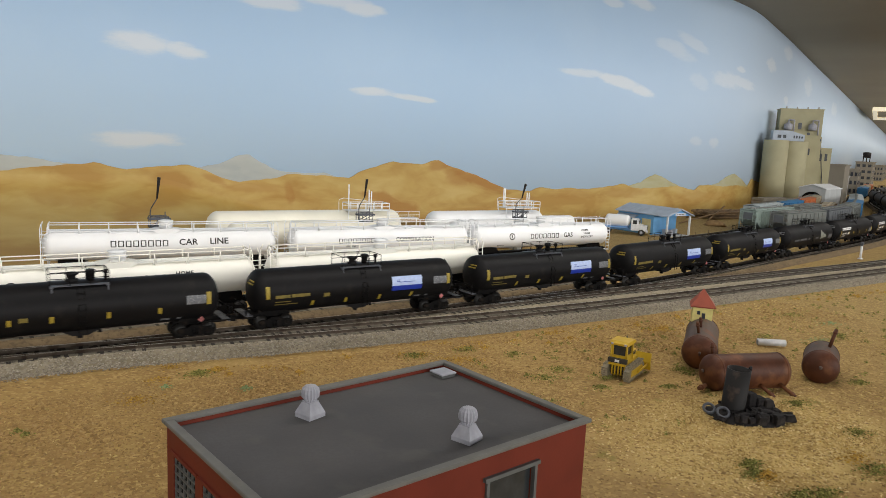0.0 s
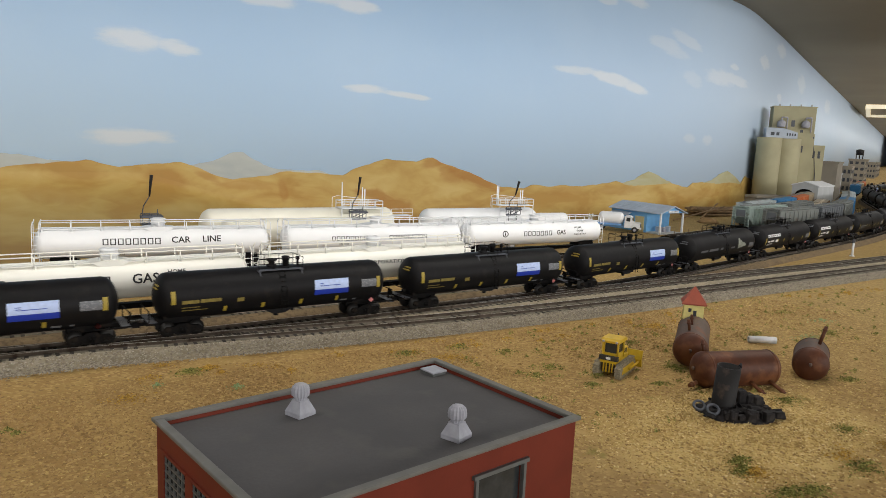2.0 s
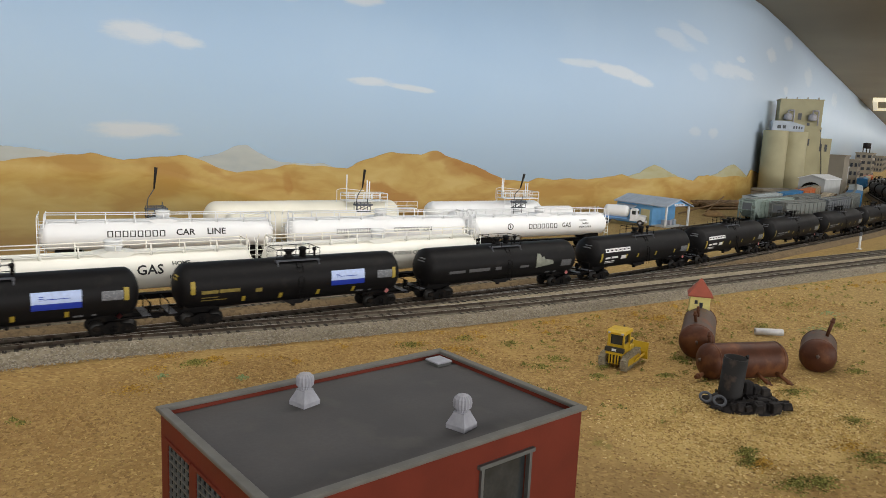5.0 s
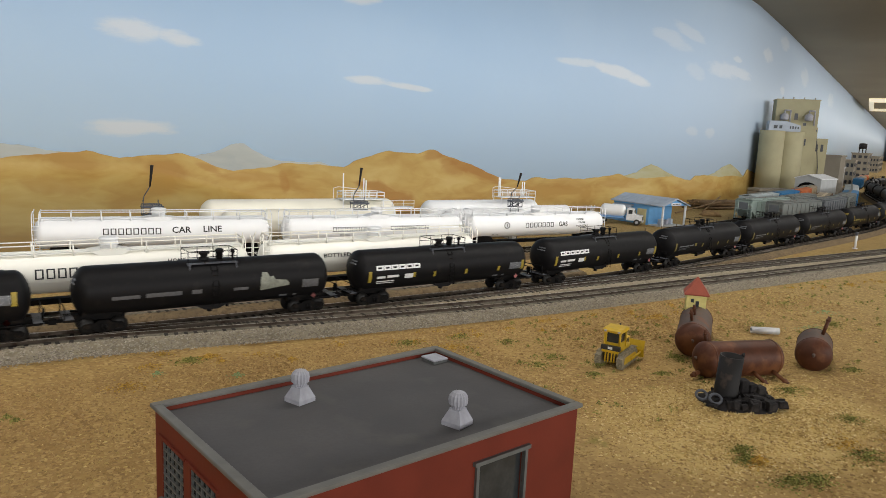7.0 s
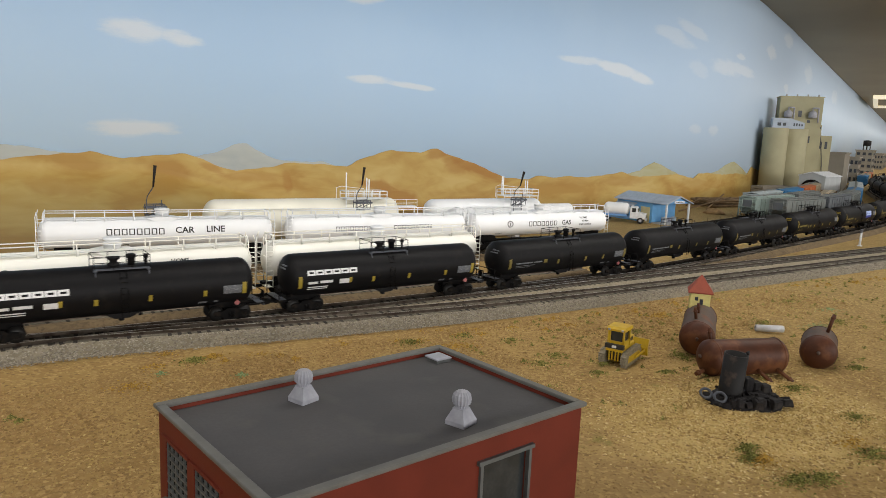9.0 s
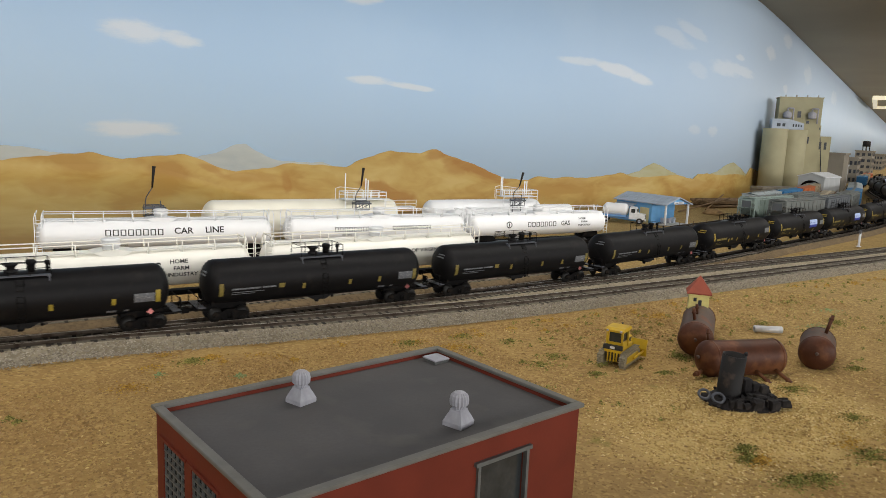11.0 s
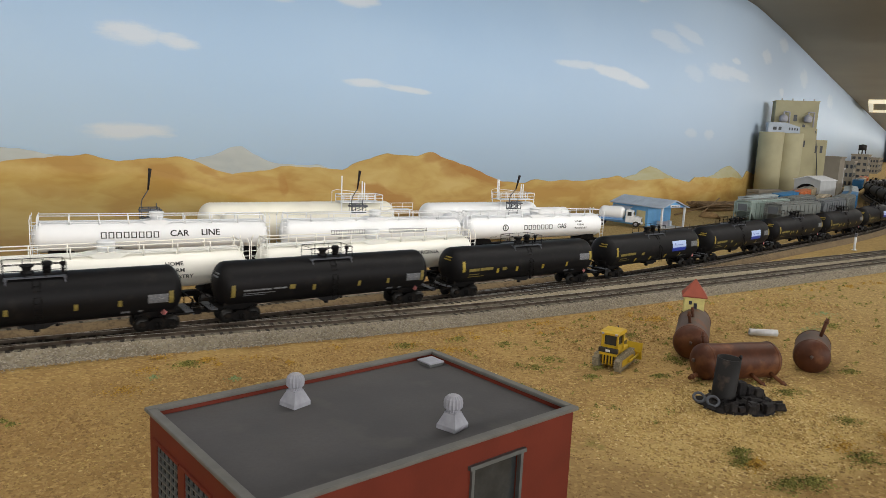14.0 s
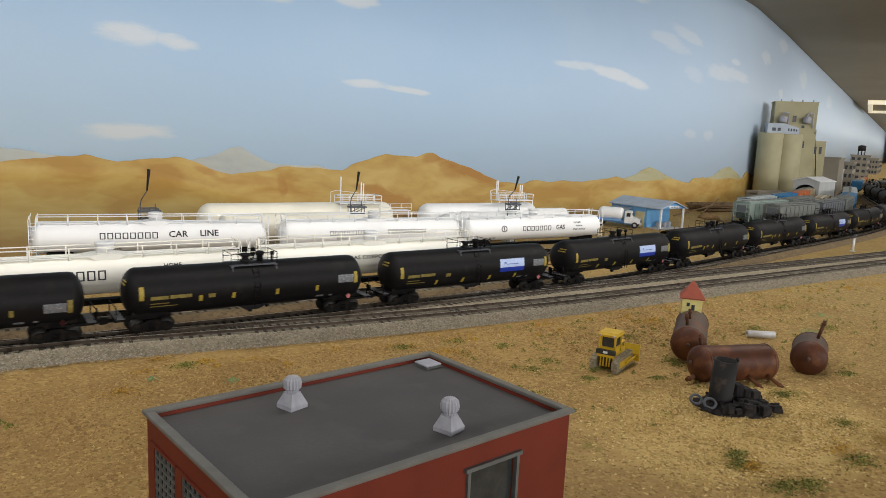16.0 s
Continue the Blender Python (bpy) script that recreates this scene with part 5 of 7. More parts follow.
rusty_tank(turned(0.4760, 0.3430, 0.0, 35), 0.040, 0.0126, "rust_grey",
           [((-0.022, 0.002, 0.0235), (-0.024, 0.0035, 0.0335), 0.0012), ((-0.003, 0.001, 0.0235), (-0.004, 0.002, 0.033), 0.0011)],
           "large rusty grey-brown tank lying by the yellow hut")
rusty_tank(turned(0.4385, 0.2795, 0.0010, -20), 0.0318, 0.0122, "rust",
           [((-0.022, 0.006, 0.0225), (-0.022, 0.008, 0.0305), 0.0011), ((-0.032, -0.004, 0.005), (-0.039, -0.007, 0.004), 0.0014),
            ((0.005, -0.0105, 0.006), (0.009, -0.021, 0.0004), 0.0013), ((0.020, -0.0105, 0.006), (0.025, -0.021, 0.0004), 0.0013)],
           "rusty red-brown tank on pipe legs behind scrap heap")
rusty_tank(turned(0.5200, 0.2715, -0.001, 28), 0.0225, 0.0121, "rust_grey",
           [((0.003, -0.004, 0.022), (0.0065, -0.0075, 0.0365), 0.0013)], "short rusty tank with an upright pipe")


def scrap_pile():
    t = thing("scrap_pile", "heap of charred black scrap on dry grass", "scrap heap", turned(0.3915, 0.2455, 0.003, -22))
    t.scale = (0.90, 1.0, 1.0)
    rnd = random.Random(11)
    bm = B()
    prof = [(0.029, -0.006), (0.026, 0.0002), (0.02, 0.0022), (0.004, 0.0030)]
    lathe(bm, prof, Matrix.Diagonal((1.0, 0.72, 1, 1)), 26)
    for v in bm.verts:
        v.co += Vector((rnd.uniform(-1, 1), rnd.uniform(-1, 1), rnd.uniform(-1, 1))) * 0.0020
    part("base", bm, M["char"], t, "charred mound")
    for k in range(52):
        a = rnd.uniform(0, 2 * math.pi)
        front = k < 16
        x = 0.027 * math.cos(a) * rnd.uniform(0.3, 1.0)
        y = -0.014 + rnd.uniform(-0.004, 0.005) if front else rnd.uniform(-0.012, 0.014)
        if front:
            x = -0.016 + 0.0026 * k
            y += 0.004 * (x / 0.03) ** 2
        if not front and x < -0.002 and -0.001 < y < 0.014:
            x += 0.016
        s = rnd.uniform(0.0022, 0.0036) if front else rnd.uniform(0.0014, 0.0034)
        bm = B()
        box(bm, -s, s, -s * 0.7, s * 0.7, -0.001, s * (rnd.uniform(1.0, 1.5) if front else rnd.uniform(0.3, 0.9)), bevel=s * 0.2)
        for v in bm.verts:
            v.co += Vector((rnd.uniform(-1, 1), rnd.uniform(-1, 1), rnd.uniform(-1, 1))) * s * 0.18
        part("scrap_block", bm, M["char"], t, m=pose(x, y, 0.0016, rnd.uniform(-12, 12), rnd.uniform(-12, 12), rnd.uniform(-12, 12) if front else rnd.uniform(0, 180)))
    for x, y, r in ((-0.0225, -0.006, 0.0036), (-0.028, 0.001, 0.0034)):
        bm = B()
        n, k = 20, 6
        ring = [[bm.verts.new(((r + 0.0009 * math.cos(2 * math.pi * j / k)) * math.cos(2 * math.pi * i / n),
                               (r + 0.0009 * math.cos(2 * math.pi * j / k)) * math.sin(2 * math.pi * i / n), 0.0009 * math.sin(2 * math.pi * j / k)))
                 for j in range(k)] for i in range(n)]
        for i in range(n):
            for j in range(k):
                bm.faces.new((ring[i][j], ring[(i + 1) % n][j], ring[(i + 1) % n][(j + 1) % k], ring[i][(j + 1) % k])).smooth = True
        part("hoop", bm, M["grey_metal"], t, "grey iron hoop", pose(x, y, 0.0042, 28, -18, 0))
    bm = B()
    for dx, dy, h in ((0, 0, 0.011), (0.006, -0.001, 0.0085), (0.011, -0.003, 0.0075)):
        box(bm, 0.004 + dx, 0.0105 + dx, 0.004 + dy, 0.0105 + dy, 0.001, h, bevel=0.0008)
    part("stove", bm, M["char"], t, "black stove-like block")


scrap_pile()
t_ = thing("steel_drum", "tall dark open steel drum standing in the scrap", "drum", pose(0.3862, 0.2520, 0.0030, 3, 1.5, 0))
bm = B()
lathe(bm, [(0.0070, -0.001), (0.0070, 0.0278), (0.0064, 0.0278), (0.0066, 0.001), (0.0005, 0.001)], None, 26, True, False)
part("wall", bm, M["drum"], t_)
bm = B()
poly_rod(bm, [(0.0068, -0.001, 0.0225), (0.0084, -0.001, 0.0272), (0.0072, -0.003, 0.0292), (0.0048, -0.0045, 0.0282)], 0.0007, 6)
part("hook", bm, M["char"], t_, "bent hook on the rim")

t_ = thing("hut", "tiny pale yellow hut with red-brown pyramid roof", "hut", turned(0.5045, 0.3655, 0.0, 40))
bm = B()
box(bm, -0.0078, 0.0078, -0.0078, 0.0078, 0, 0.0348)
part("wall", bm, M["hut"], t_)
bm = B()
lathe(bm, [(0.0136, 0.0342), (0.0138, 0.0352), (0.0004, 0.0485)], pose(0, 0, 0, 0, 0, 45), 4, False)
part("roof", bm, M["hut_roof"], t_, "red-brown pyramid roof")
bm = B()
box(bm, -0.0082, -0.0078, 0.0018, 0.0042, 0.0282, 0.0312)
part("window", bm, M["window_dark"], t_, "small dark window")
# flat dark strip drawn for the post in front of the hut
bm = B()
box(bm, -0.0082, -0.0078, -0.0022, 0.0004, 0.0, 0.0296)
part("door", bm, M["window_dark"], t_, "tall dark post against the wall")

t_ = thing("pipe_section", "short pale grey pipe lying on dry grass", "pipe", pose(0.5655, 0.3385, 0.0026, 0, 0, -35))
bm = B()
lathe(bm, [(0.0020, -0.0118), (0.0029, -0.0115), (0.0029, 0.0115), (0.0020, 0.0118), (0.0020, -0.0118)], pose(0, 0, 0, 0, 90, 0), 18, True, False)
part("wall", bm, M["silver"], t_)

t_ = thing("signal_post", "white trackside post with a small dark head", "signal post", turned(1.2085, 0.5865, 0.0, 20))
bm = B()
rod(bm, (0, 0, 0), (0, 0, 0.022), 0.0018, 10)
part("post", bm, M["post_white"], t_)
bm = B()
lathe(bm, [(0.004, 0), (0.004, 0.0012)], None, 12)
part("base", bm, M["post_white"], t_)
bm = B()
box(bm, -0.0045, 0.0045, -0.002, 0.002, 0.022, 0.0275, bevel=0.0006)
part("head", bm, M["grey_metal"], t_, "dark head")


# ---- gas depot behind the cars ----
def storage_tank(u0, u1, v, radius, axis_z, paint, label):
    t = thing("storage_tank", label, "storage tank", pose((u0 + u1) / 2, v, 0, 0, 0, -3), "storage tanks of the gas depot")
    half = (u1 - u0) / 2
    part("shell", tank_mesh(half, radius, axis_z, radius * 0.75, "shell", M[paint]), None, t)
    for s in (-1, 1):
        bm = B()
        box(bm, s * half * 0.6 - 0.004, s * half * 0.6 + 0.004, -radius * 0.8, radius * 0.8, -0.001, axis_z - radius * 0.6)
        part("saddle", bm, M["concrete_grey"], t, "grey saddle")


storage_tank(0.250, 0.520, 0.900, 0.020, 0.0395, "cream_dark", "long cream storage tank behind the white cars")
storage_tank(0.262, 0.500, 0.858, 0.0175, 0.0335, "cream_dark", "cream storage tank nearer to the white cars")
storage_tank(0.575, 0.790, 0.900, 0.0185, 0.0360, "white", "long white storage tank behind the white cars")
storage_tank(0.586, 0.735, 0.858, 0.0160, 0.0295, "white", "white storage tank nearer to the white cars")
storage_tank(0.815, 0.895, 0.930, 0.0105, 0.0295, "white", "small white storage tank at the depot end")


def loading_rack(u, v, label, tall, span):
    t = thing("loading_rack", label, "loading rack", turned(u, v, 0, -4), "racks of the gas depot")
    bm = B()
    box(bm, -span, span, -0.012, 0.012, 0.0595, 0.0605)
    part("platform", bm, M["white"], t, "white platform")
    for x, y in ((-span, -0.011), (span, -0.011), (-span, 0.011), (span, 0.011)):
        bm = B()
        rod(bm, (x, y, -0.001), (x, y, 0.0595), 0.0007)
        part("leg", bm, M["white"], t)
    bm = B()
    for y in (-0.0115, 0.0115):
        for k in range(6):
            x = -span + 2 * span * k / 5
            rod(bm, (x, y, 0.0605), (x, y, 0.070), 0.0006, 5)
        for z in (0.0655, 0.070):
            rod(bm, (-span, y, z), (span, y, z), 0.0006, 5)
    for x in (-span, span):
        rod(bm, (x, -0.0115, 0.070), (x, 0.0115, 0.070), 0.0006, 5)
    part("railing", bm, M["white"], t)
    for x, h in tall:
        bm = B()
        rod(bm, (x, 0, 0.0605), (x, 0, h), 0.0009, 8)
        part("stand_pipe", bm, M["white"], t, "white stand pipe")
    bm = B()
    poly_rod(bm, [(-span - 0.010, 0, 0.058), (-span - 0.010, 0, 0.0745), (-span - 0.003, 0, 0.0765), (0.0, 0, 0.073)], 0.0004)
    part("hoop_rail", bm, M["white"], t)


loading_rack(0.462, 0.885, "white loading rack with stand pipes by cream tanks", [(-0.026, 0.0950), (0.004, 0.0880), (0.0075, 0.0860)], 0.030)
loading_rack(0.735, 0.885, "white loading rack with stand pipes by white tanks", [(-0.031, 0.0905), (-0.0285, 0.0905), (0.014, 0.0835), (0.018, 0.0835)], 0.032)
bm_ = thing("handrail_platform", "low white railed platform beside the cream tanks", "platform", turned(0.515, 0.880, 0, -4))
bm = B()
box(bm, -0.025, 0.025, -0.008, 0.008, 0.048, 0.049)
for x_ in (-0.025, 0.025):
    box(bm, x_ - 0.0006, x_ + 0.0006, -0.0006, 0.0006, -0.001, 0.048)
part("deck", bm, M["white"], bm_)
bm = B()
for x_ in (-0.025, -0.0085, 0.0085, 0.025):
    rod(bm, (x_, -0.008, 0.049), (x_, -0.008, 0.0585), 0.0004, 5)
rod(bm, (-0.025, -0.008, 0.0585), (0.025, -0.008, 0.0585), 0.0004, 5)
rod(bm, (-0.025, -0.008, 0.0535), (0.025, -0.008, 0.0535), 0.0004, 5)
part("railing", bm, M["white"], bm_)


def loading_arm(u, v, top, lean, label):
    t = thing("filling_post", label, "filling post", turned(u, v, 0, 0), "dark filling posts of the gas depot")
    bm = B()
    for x in (-0.005, 0.011):
        rod(bm, (x, 0, -0.001), (x, 0, 0.066), 0.0006)
    box(bm, -0.007, 0.016, -0.006, 0.006, 0.0570, 0.0590)
    box(bm, -0.006, 0.014, -0.005, 0.005, 0.0480, 0.0500)
    for x in (-0.0060, 0.0035, 0.0135):
        for y in (-0.005, 0.005):
            rod(bm, (x, y, 0.0480), (x, y, 0.0610), 0.0005)
    for y in (-0.005, 0.005):
        rod(bm, (-0.006, y, 0.0610), (0.0135, y, 0.0610), 0.0005)
        rod(bm, (-0.006, y, 0.0490), (0.0135, y, 0.0570), 0.0005)
    part("frame", bm, M["grey_metal"], t, "dark grey frame")
    bm = B()
    mid = 0.066 + (top - 0.066) * 0.38
    poly_rod(bm, [(-0.005, 0, 0.064), (-0.004, 0, 0.070), (lean * 0.5, 0, mid)], 0.0006, 6)
    part("arm", bm, M["grey_metal"], t)
    bm = B()
    rod(bm, (lean * 0.5, 0, mid), (lean, 0, top), 0.0009, 8, 0.0019)
    part("boom", bm, M["char"], t, "thick black boom")


loading_arm(0.178, 0.850, 0.1045, 0.005, "dark filling post behind the lettered white car")
loading_arm(0.438, 0.850, 0.1045, 0.006, "dark filling post by the cream storage tanks")
loading_arm(0.700, 0.845, 0.1000, 0.012, "dark filling post by the white storage tanks")


# ---- delivery truck and shed ----
def delivery_truck(m):
    t = thing("delivery_truck", "white gas delivery truck with blue frame", "truck", m)
    part("tank", tank_mesh(0.0245, 0.0115, 0.0255, 0.008, "tank", M["white"], 26), None, t, m=pose(-0.013, 0, 0))
    bm = B()
    box(bm, -0.042, 0.036, -0.004, 0.004, 0.0085, 0.0125)
    box(bm, -0.040, 0.008, -0.0105, 0.0105, 0.0115, 0.0150, bevel=0.0005)
    part("chassis", bm, M["truck_blue"], t, "blue chassis")
    bm = B()
    prism(bm, [(0.0135, 0.009), (0.0420, 0.009), (0.0425, 0.0185), (0.0290, 0.0205), (0.0265, 0.0300), (0.0240, 0.0315), (0.0145, 0.0315), (0.0135, 0.0300)], -0.0118, 0.0118)
    part("cab", bm, M["post_white"], t)
    for q in ((0.0168, 0.0240, -0.0121, -0.0118), (0.0168, 0.0240, 0.0118, 0.0121)):
        bm = B()
        box(bm, *q, 0.0215, 0.0288)
        part("side_window", bm, M["dark_glass"], t, "dark side window")
    bm = B()
    box(bm, 0.0274, 0.0287, -0.0100, 0.0100, 0.0215, 0.0285)
    part("windscreen", bm, M["dark_glass"], t, "dark windscreen")
    bm = B()
    box(bm, 0.0423, 0.0429, -0.006, 0.006, 0.0105, 0.0170)
    part("grille", bm, M["grey_metal"], t, "grey grille")
    bm = B()
    box(bm, 0.0422, 0.0440, -0.0122, 0.0122, 0.0065, 0.0090)
    part("bumper", bm, M["post_white"], t)
    for x in (-0.030, 0.0330):
        for y in (-0.0105, 0.0105):
            bm = B()
            lathe(bm, [(0.003, -0.0016), (0.0056, -0.0018), (0.0060, -0.0008), (0.0060, 0.0008), (0.0056, 0.0018), (0.003, 0.0016)], pose(0, 0, 0, 90), 18)
            w = part("wheel", bm, M["dozer_dark"], t, "black tyre", pose(x, y, 0.006))
            bm = B()
            lathe(bm, [(0.0028, -0.0019), (0.0028, 0.0019)], pose(0, 0, 0, 90), 12)
            part("hub", bm, M["vent"], w, "pale hub")


delivery_truck(turned(1.052, 0.950, -0.0015, -54))


def blue_shed():
    t = thing("shed", "light blue shed with grey tin roof and porch", "shed", turned(1.128, 0.945, -0.0015, 0))
    w, v0, v1, eave, ridge = 0.033, -0.028, 0.062, 0.0400, 0.0525
    for nm, q in (("wall", (-w, -w + 0.002, v0, v1)), ("wall", (w - 0.002, w, v0, v1)), ("wall", (-w + 0.002, w - 0.002, v0, v0 + 0.002)), ("wall", (-w + 0.002, w - 0.002, v1 - 0.002, v1))):
        bm = B()
        box(bm, *q, 0, eave)
        part(nm, bm, M["blue_wall"], t)
    for y in (-0.0605, v1 - 0.002):
        bm = B()
        prism(bm, [(-w, eave), (w, eave), (0, ridge - 0.001)], y, y + 0.002)
        part("gable", bm, M["blue_wall"], t)
    for s in (-1, 1):
        bm = B()
        prism(bm, [(0, ridge), (s * (w + 0.006), eave - 0.0012), (s * (w + 0.006), eave + 0.0005), (0, ridge + 0.0016)], -0.066, v1 + 0.004)
        rf = part("roof", bm, M["tin"], t, "grey tin roof")
        for k in range(14):
            y = -0.064 + 0.0097 * k
            bm = B()
            prism(bm, [(0, ridge + 0.0016), (s * (w + 0.006), eave + 0.0005), (s * (w + 0.006), eave + 0.0010), (0, ridge + 0.0021)], y, y + 0.0006)
            part("roof_seam", bm, M["tin"], rf)
    for x in (-w + 0.001, w - 0.001):
        bm = B()
        box(bm, x - 0.0016, x + 0.0016, -0.0615, -0.0585, -0.001, eave)
        part("porch_post", bm, M["post_white"], t, "white porch post")
    bm = B()
    box(bm, -0.012, 0.016, -0.0622, -0.0606, eave + 0.0008, eave + 0.0052)
    sg = part("sign", bm, M["post_white"], t, "small white gable sign")
    bm = B()
    for k in range(5):
        box(bm, -0.0085 + 0.0042 * k, -0.0060 + 0.0042 * k, -0.0625, -0.0622, eave + 0.0022, eave + 0.0038)
    part("sign_bars", bm, M["letter"], sg, "dark bars")
    bm = B()
    box(bm, -w - 0.0006, -w, -0.022, 0.000, 0.0, 0.030)
    part("door", bm, M["door_yellow"], t, "cream door")
    bm = B()
    prism(bm, [(-w, 0.034), (-w - 0.014, 0.029), (-w - 0.014, 0.0302), (-w, 0.0354)], 0.010, 0.058)
    part("awning", bm, M["tin"], t)
    bm = B()
    box(bm, -w, w, -0.0615, v0, -0.001, 0.002)
    part("porch_floor", bm, M["concrete_grey"], t)
    return t


blue_shed()
for k_, (dx_, dy_, s_) in enumerate(((-0.012, -0.020, 0.008), (0.003, -0.022, 0.007), (0.016, -0.019, 0.008), (-0.002, -0.012, 0.006))):
    t_ = thing("crate", "pale crate on the shed porch", "crate", turned(1.128 + dx_, 0.913 + dy_ * 0.4, 0.0005, 7 * k_), "crates on the porch")
    bm = B()
    box(bm, -s_ / 2, s_ / 2, -s_ / 2, s_ / 2, 0, s_ * 1.3, bevel=0.0004)
    part("body", bm, M["vent" if k_ % 2 else "tin"], t_)

# fence posts, poles and timber behind the train
for k_ in range(8):
    t_ = thing("fence_post", "thin dark fence post in the sand", "fence post", turned(0.95 + 0.055 * k_, 0.80 + 0.012 * k_, -0.002, 0), "fence posts by the yard")
    bm = B()
    rod(bm, (0, 0, 0), (0.0004, 0, 0.0165), 0.0006, 6)
    part("post", bm, M["logs"], t_)
rnd_ = random.Random(3)
for k_ in range(21):
    row_, col_ = divmod(k_, 7)
    t_ = thing("log", "long thin brown timber pole in a pile by the backdrop", "log",
               pose(1.600 + 0.02 * rnd_.random(), 1.085 + 0.0095 * col_ + 0.004 * row_, 0.0028 + 0.0056 * row_, 0, rnd_.uniform(-1.5, 1.5), -4 + rnd_.uniform(-5, 5)), "logs in the pile")
    bm = B()
    rod(bm, (-0.080 - 0.02 * rnd_.random(), 0, 0), (0.075 + 0.03 * rnd_.random(), 0, 0), 0.0031, 8, 0.0024)
    part("trunk", bm, M["logs"], t_)
for k_, (a_, b_) in enumerate((((1.44, 1.05, 0.002), (1.60, 1.12, 0.028)), ((1.47, 1.13, 0.002), (1.38, 1.02, 0.030)), ((1.33, 1.04, 0.002), (1.57, 1.08, 0.024)))):
    t_ = thing("pole", "thin brown pole leaning over the sand", "pole")
    bm = B()
    rod(bm, a_, b_, 0.0018, 7)
    part("shaft", bm, M["logs"], t_)
t_ = thing("earth_heap", "rounded tan earth heap in the yard", "earth heap", pose(1.40, 1.0, -0.001))
bm = B()
lathe(bm, [(0.024, 0), (0.018, 0.006), (0.010, 0.011), (0.001, 0.0125)], None, 18)
for v_ in bm.verts:
    v_.co += Vector((rnd_.uniform(-1, 1), rnd_.uniform(-1, 1), rnd_.uniform(-1, 1))) * 0.0014
part("mound", bm, M["dirt_pile"], t_)


# ---- freight cars in the yard ----
def hopper_car(m, paint, label, ribs=8):
    """A covered hopper: ribbed sides, sloped ends, roof walk, ladders."""
    t = thing("hopper_car", label, "hopper car", m, "parked yard cars")
    h, w, z0, z1 = 0.083, 0.0165, 0.014, 0.0475
    bm = B()
    prism(bm, [(-h, 0.030), (-h, z1 - 0.002), (-h + 0.002, z1), (h - 0.002, z1), (h, z1 - 0.002), (h, 0.030), (h - 0.018, 0.016), (h - 0.035, z0), (-h + 0.035, z0), (-h + 0.018, 0.016)], -w, w)
    part("body", bm, M[paint], t)
    bm = B()
    prism(bm, [(-h, z1 - 0.002), (-h, z1), (h, z1), (h, z1 - 0.002)], -w * 0.86, w * 0.86, pose(0, 0, 0.0028))
    part("roof", bm, M[paint], t)
    bm = B()
    box(bm, -h, h, -0.0032, 0.0032, z1 + 0.0030, z1 + 0.0042)
    for k in range(7):
        x = -0.066 + 0.022 * k
        box(bm, x - 0.004, x + 0.004, -0.0055, 0.0055, z1 + 0.0008, z1 + 0.0034)
    part("roof_walk", bm, M["hop_grey"], t, "grey roof walk")
    for k in range(ribs):
        x = -h + 0.020 + (2 * h - 0.04) * k / (ribs - 1)
        for s in (-1, 1):
            bm = B()
            box(bm, x - 0.0008, x + 0.0008, *sorted((s * w, s * (w + 0.0012))), 0.017, z1 - 0.002)
            part("rib", bm, M[paint], t)
    for s in (-1, 1):
        bm = B()
        for y in (-0.0155, -0.0095, 0.0095, 0.0155):
            rod(bm, (s * (h + 0.001), y, 0.011), (s * (h + 0.001), y, z1 + 0.002), 0.0006)
        for k in range(8):
            z = 0.014 + 0.0045 * k
            for y0, y1 in ((-0.0155, -0.0095), (0.0095, 0.0155)):
                rod(bm, (s * (h + 0.001), y0, z), (s * (h + 0.001), y1, z), 0.0005)
        part("end_ladder", bm, M[paint], t)
        # dark sheet proud of the end gives a recess's shade by colour
        bm = B()
        box(bm, *sorted((s * h, s * (h + 0.0005))), -0.0088, 0.0088, 0.0310, 0.0435)
        part("end_panel", bm, M["hop_dark"], t, "dark panel painted as a shaded end recess")
        for y in (-0.0158, 0.0158):
            bm = B()
            box(bm, *sorted((s * (h - 0.002), s * (h + 0.0012))), y - 0.0007, y + 0.0007, 0.0125, 0.0300)
            part("corner_post", bm, M[paint], t)
        bm = B()
        box(bm, *sorted((s * (h - 0.010), s * (h + 0.003))), -w, w, 0.0105, 0.0125)
        box(bm, *sorted((s * (h - 0.004), s * (h + 0.009))), -0.0015, 0.0015, 0.0080, 0.0105)
        part("end_platform", bm, M["truck"], t, "black end platform")
        truck(t, s * 0.064)
    for x in (-0.032, 0.0, 0.032):
        bm = B()
        prism(bm, [(x - 0.013, z0 + 0.001), (x + 0.013, z0 + 0.001), (x + 0.005, 0.005), (x - 0.005, 0.005)], -0.009, 0.009)
        part("outlet", bm, M[paint], t)
    return t


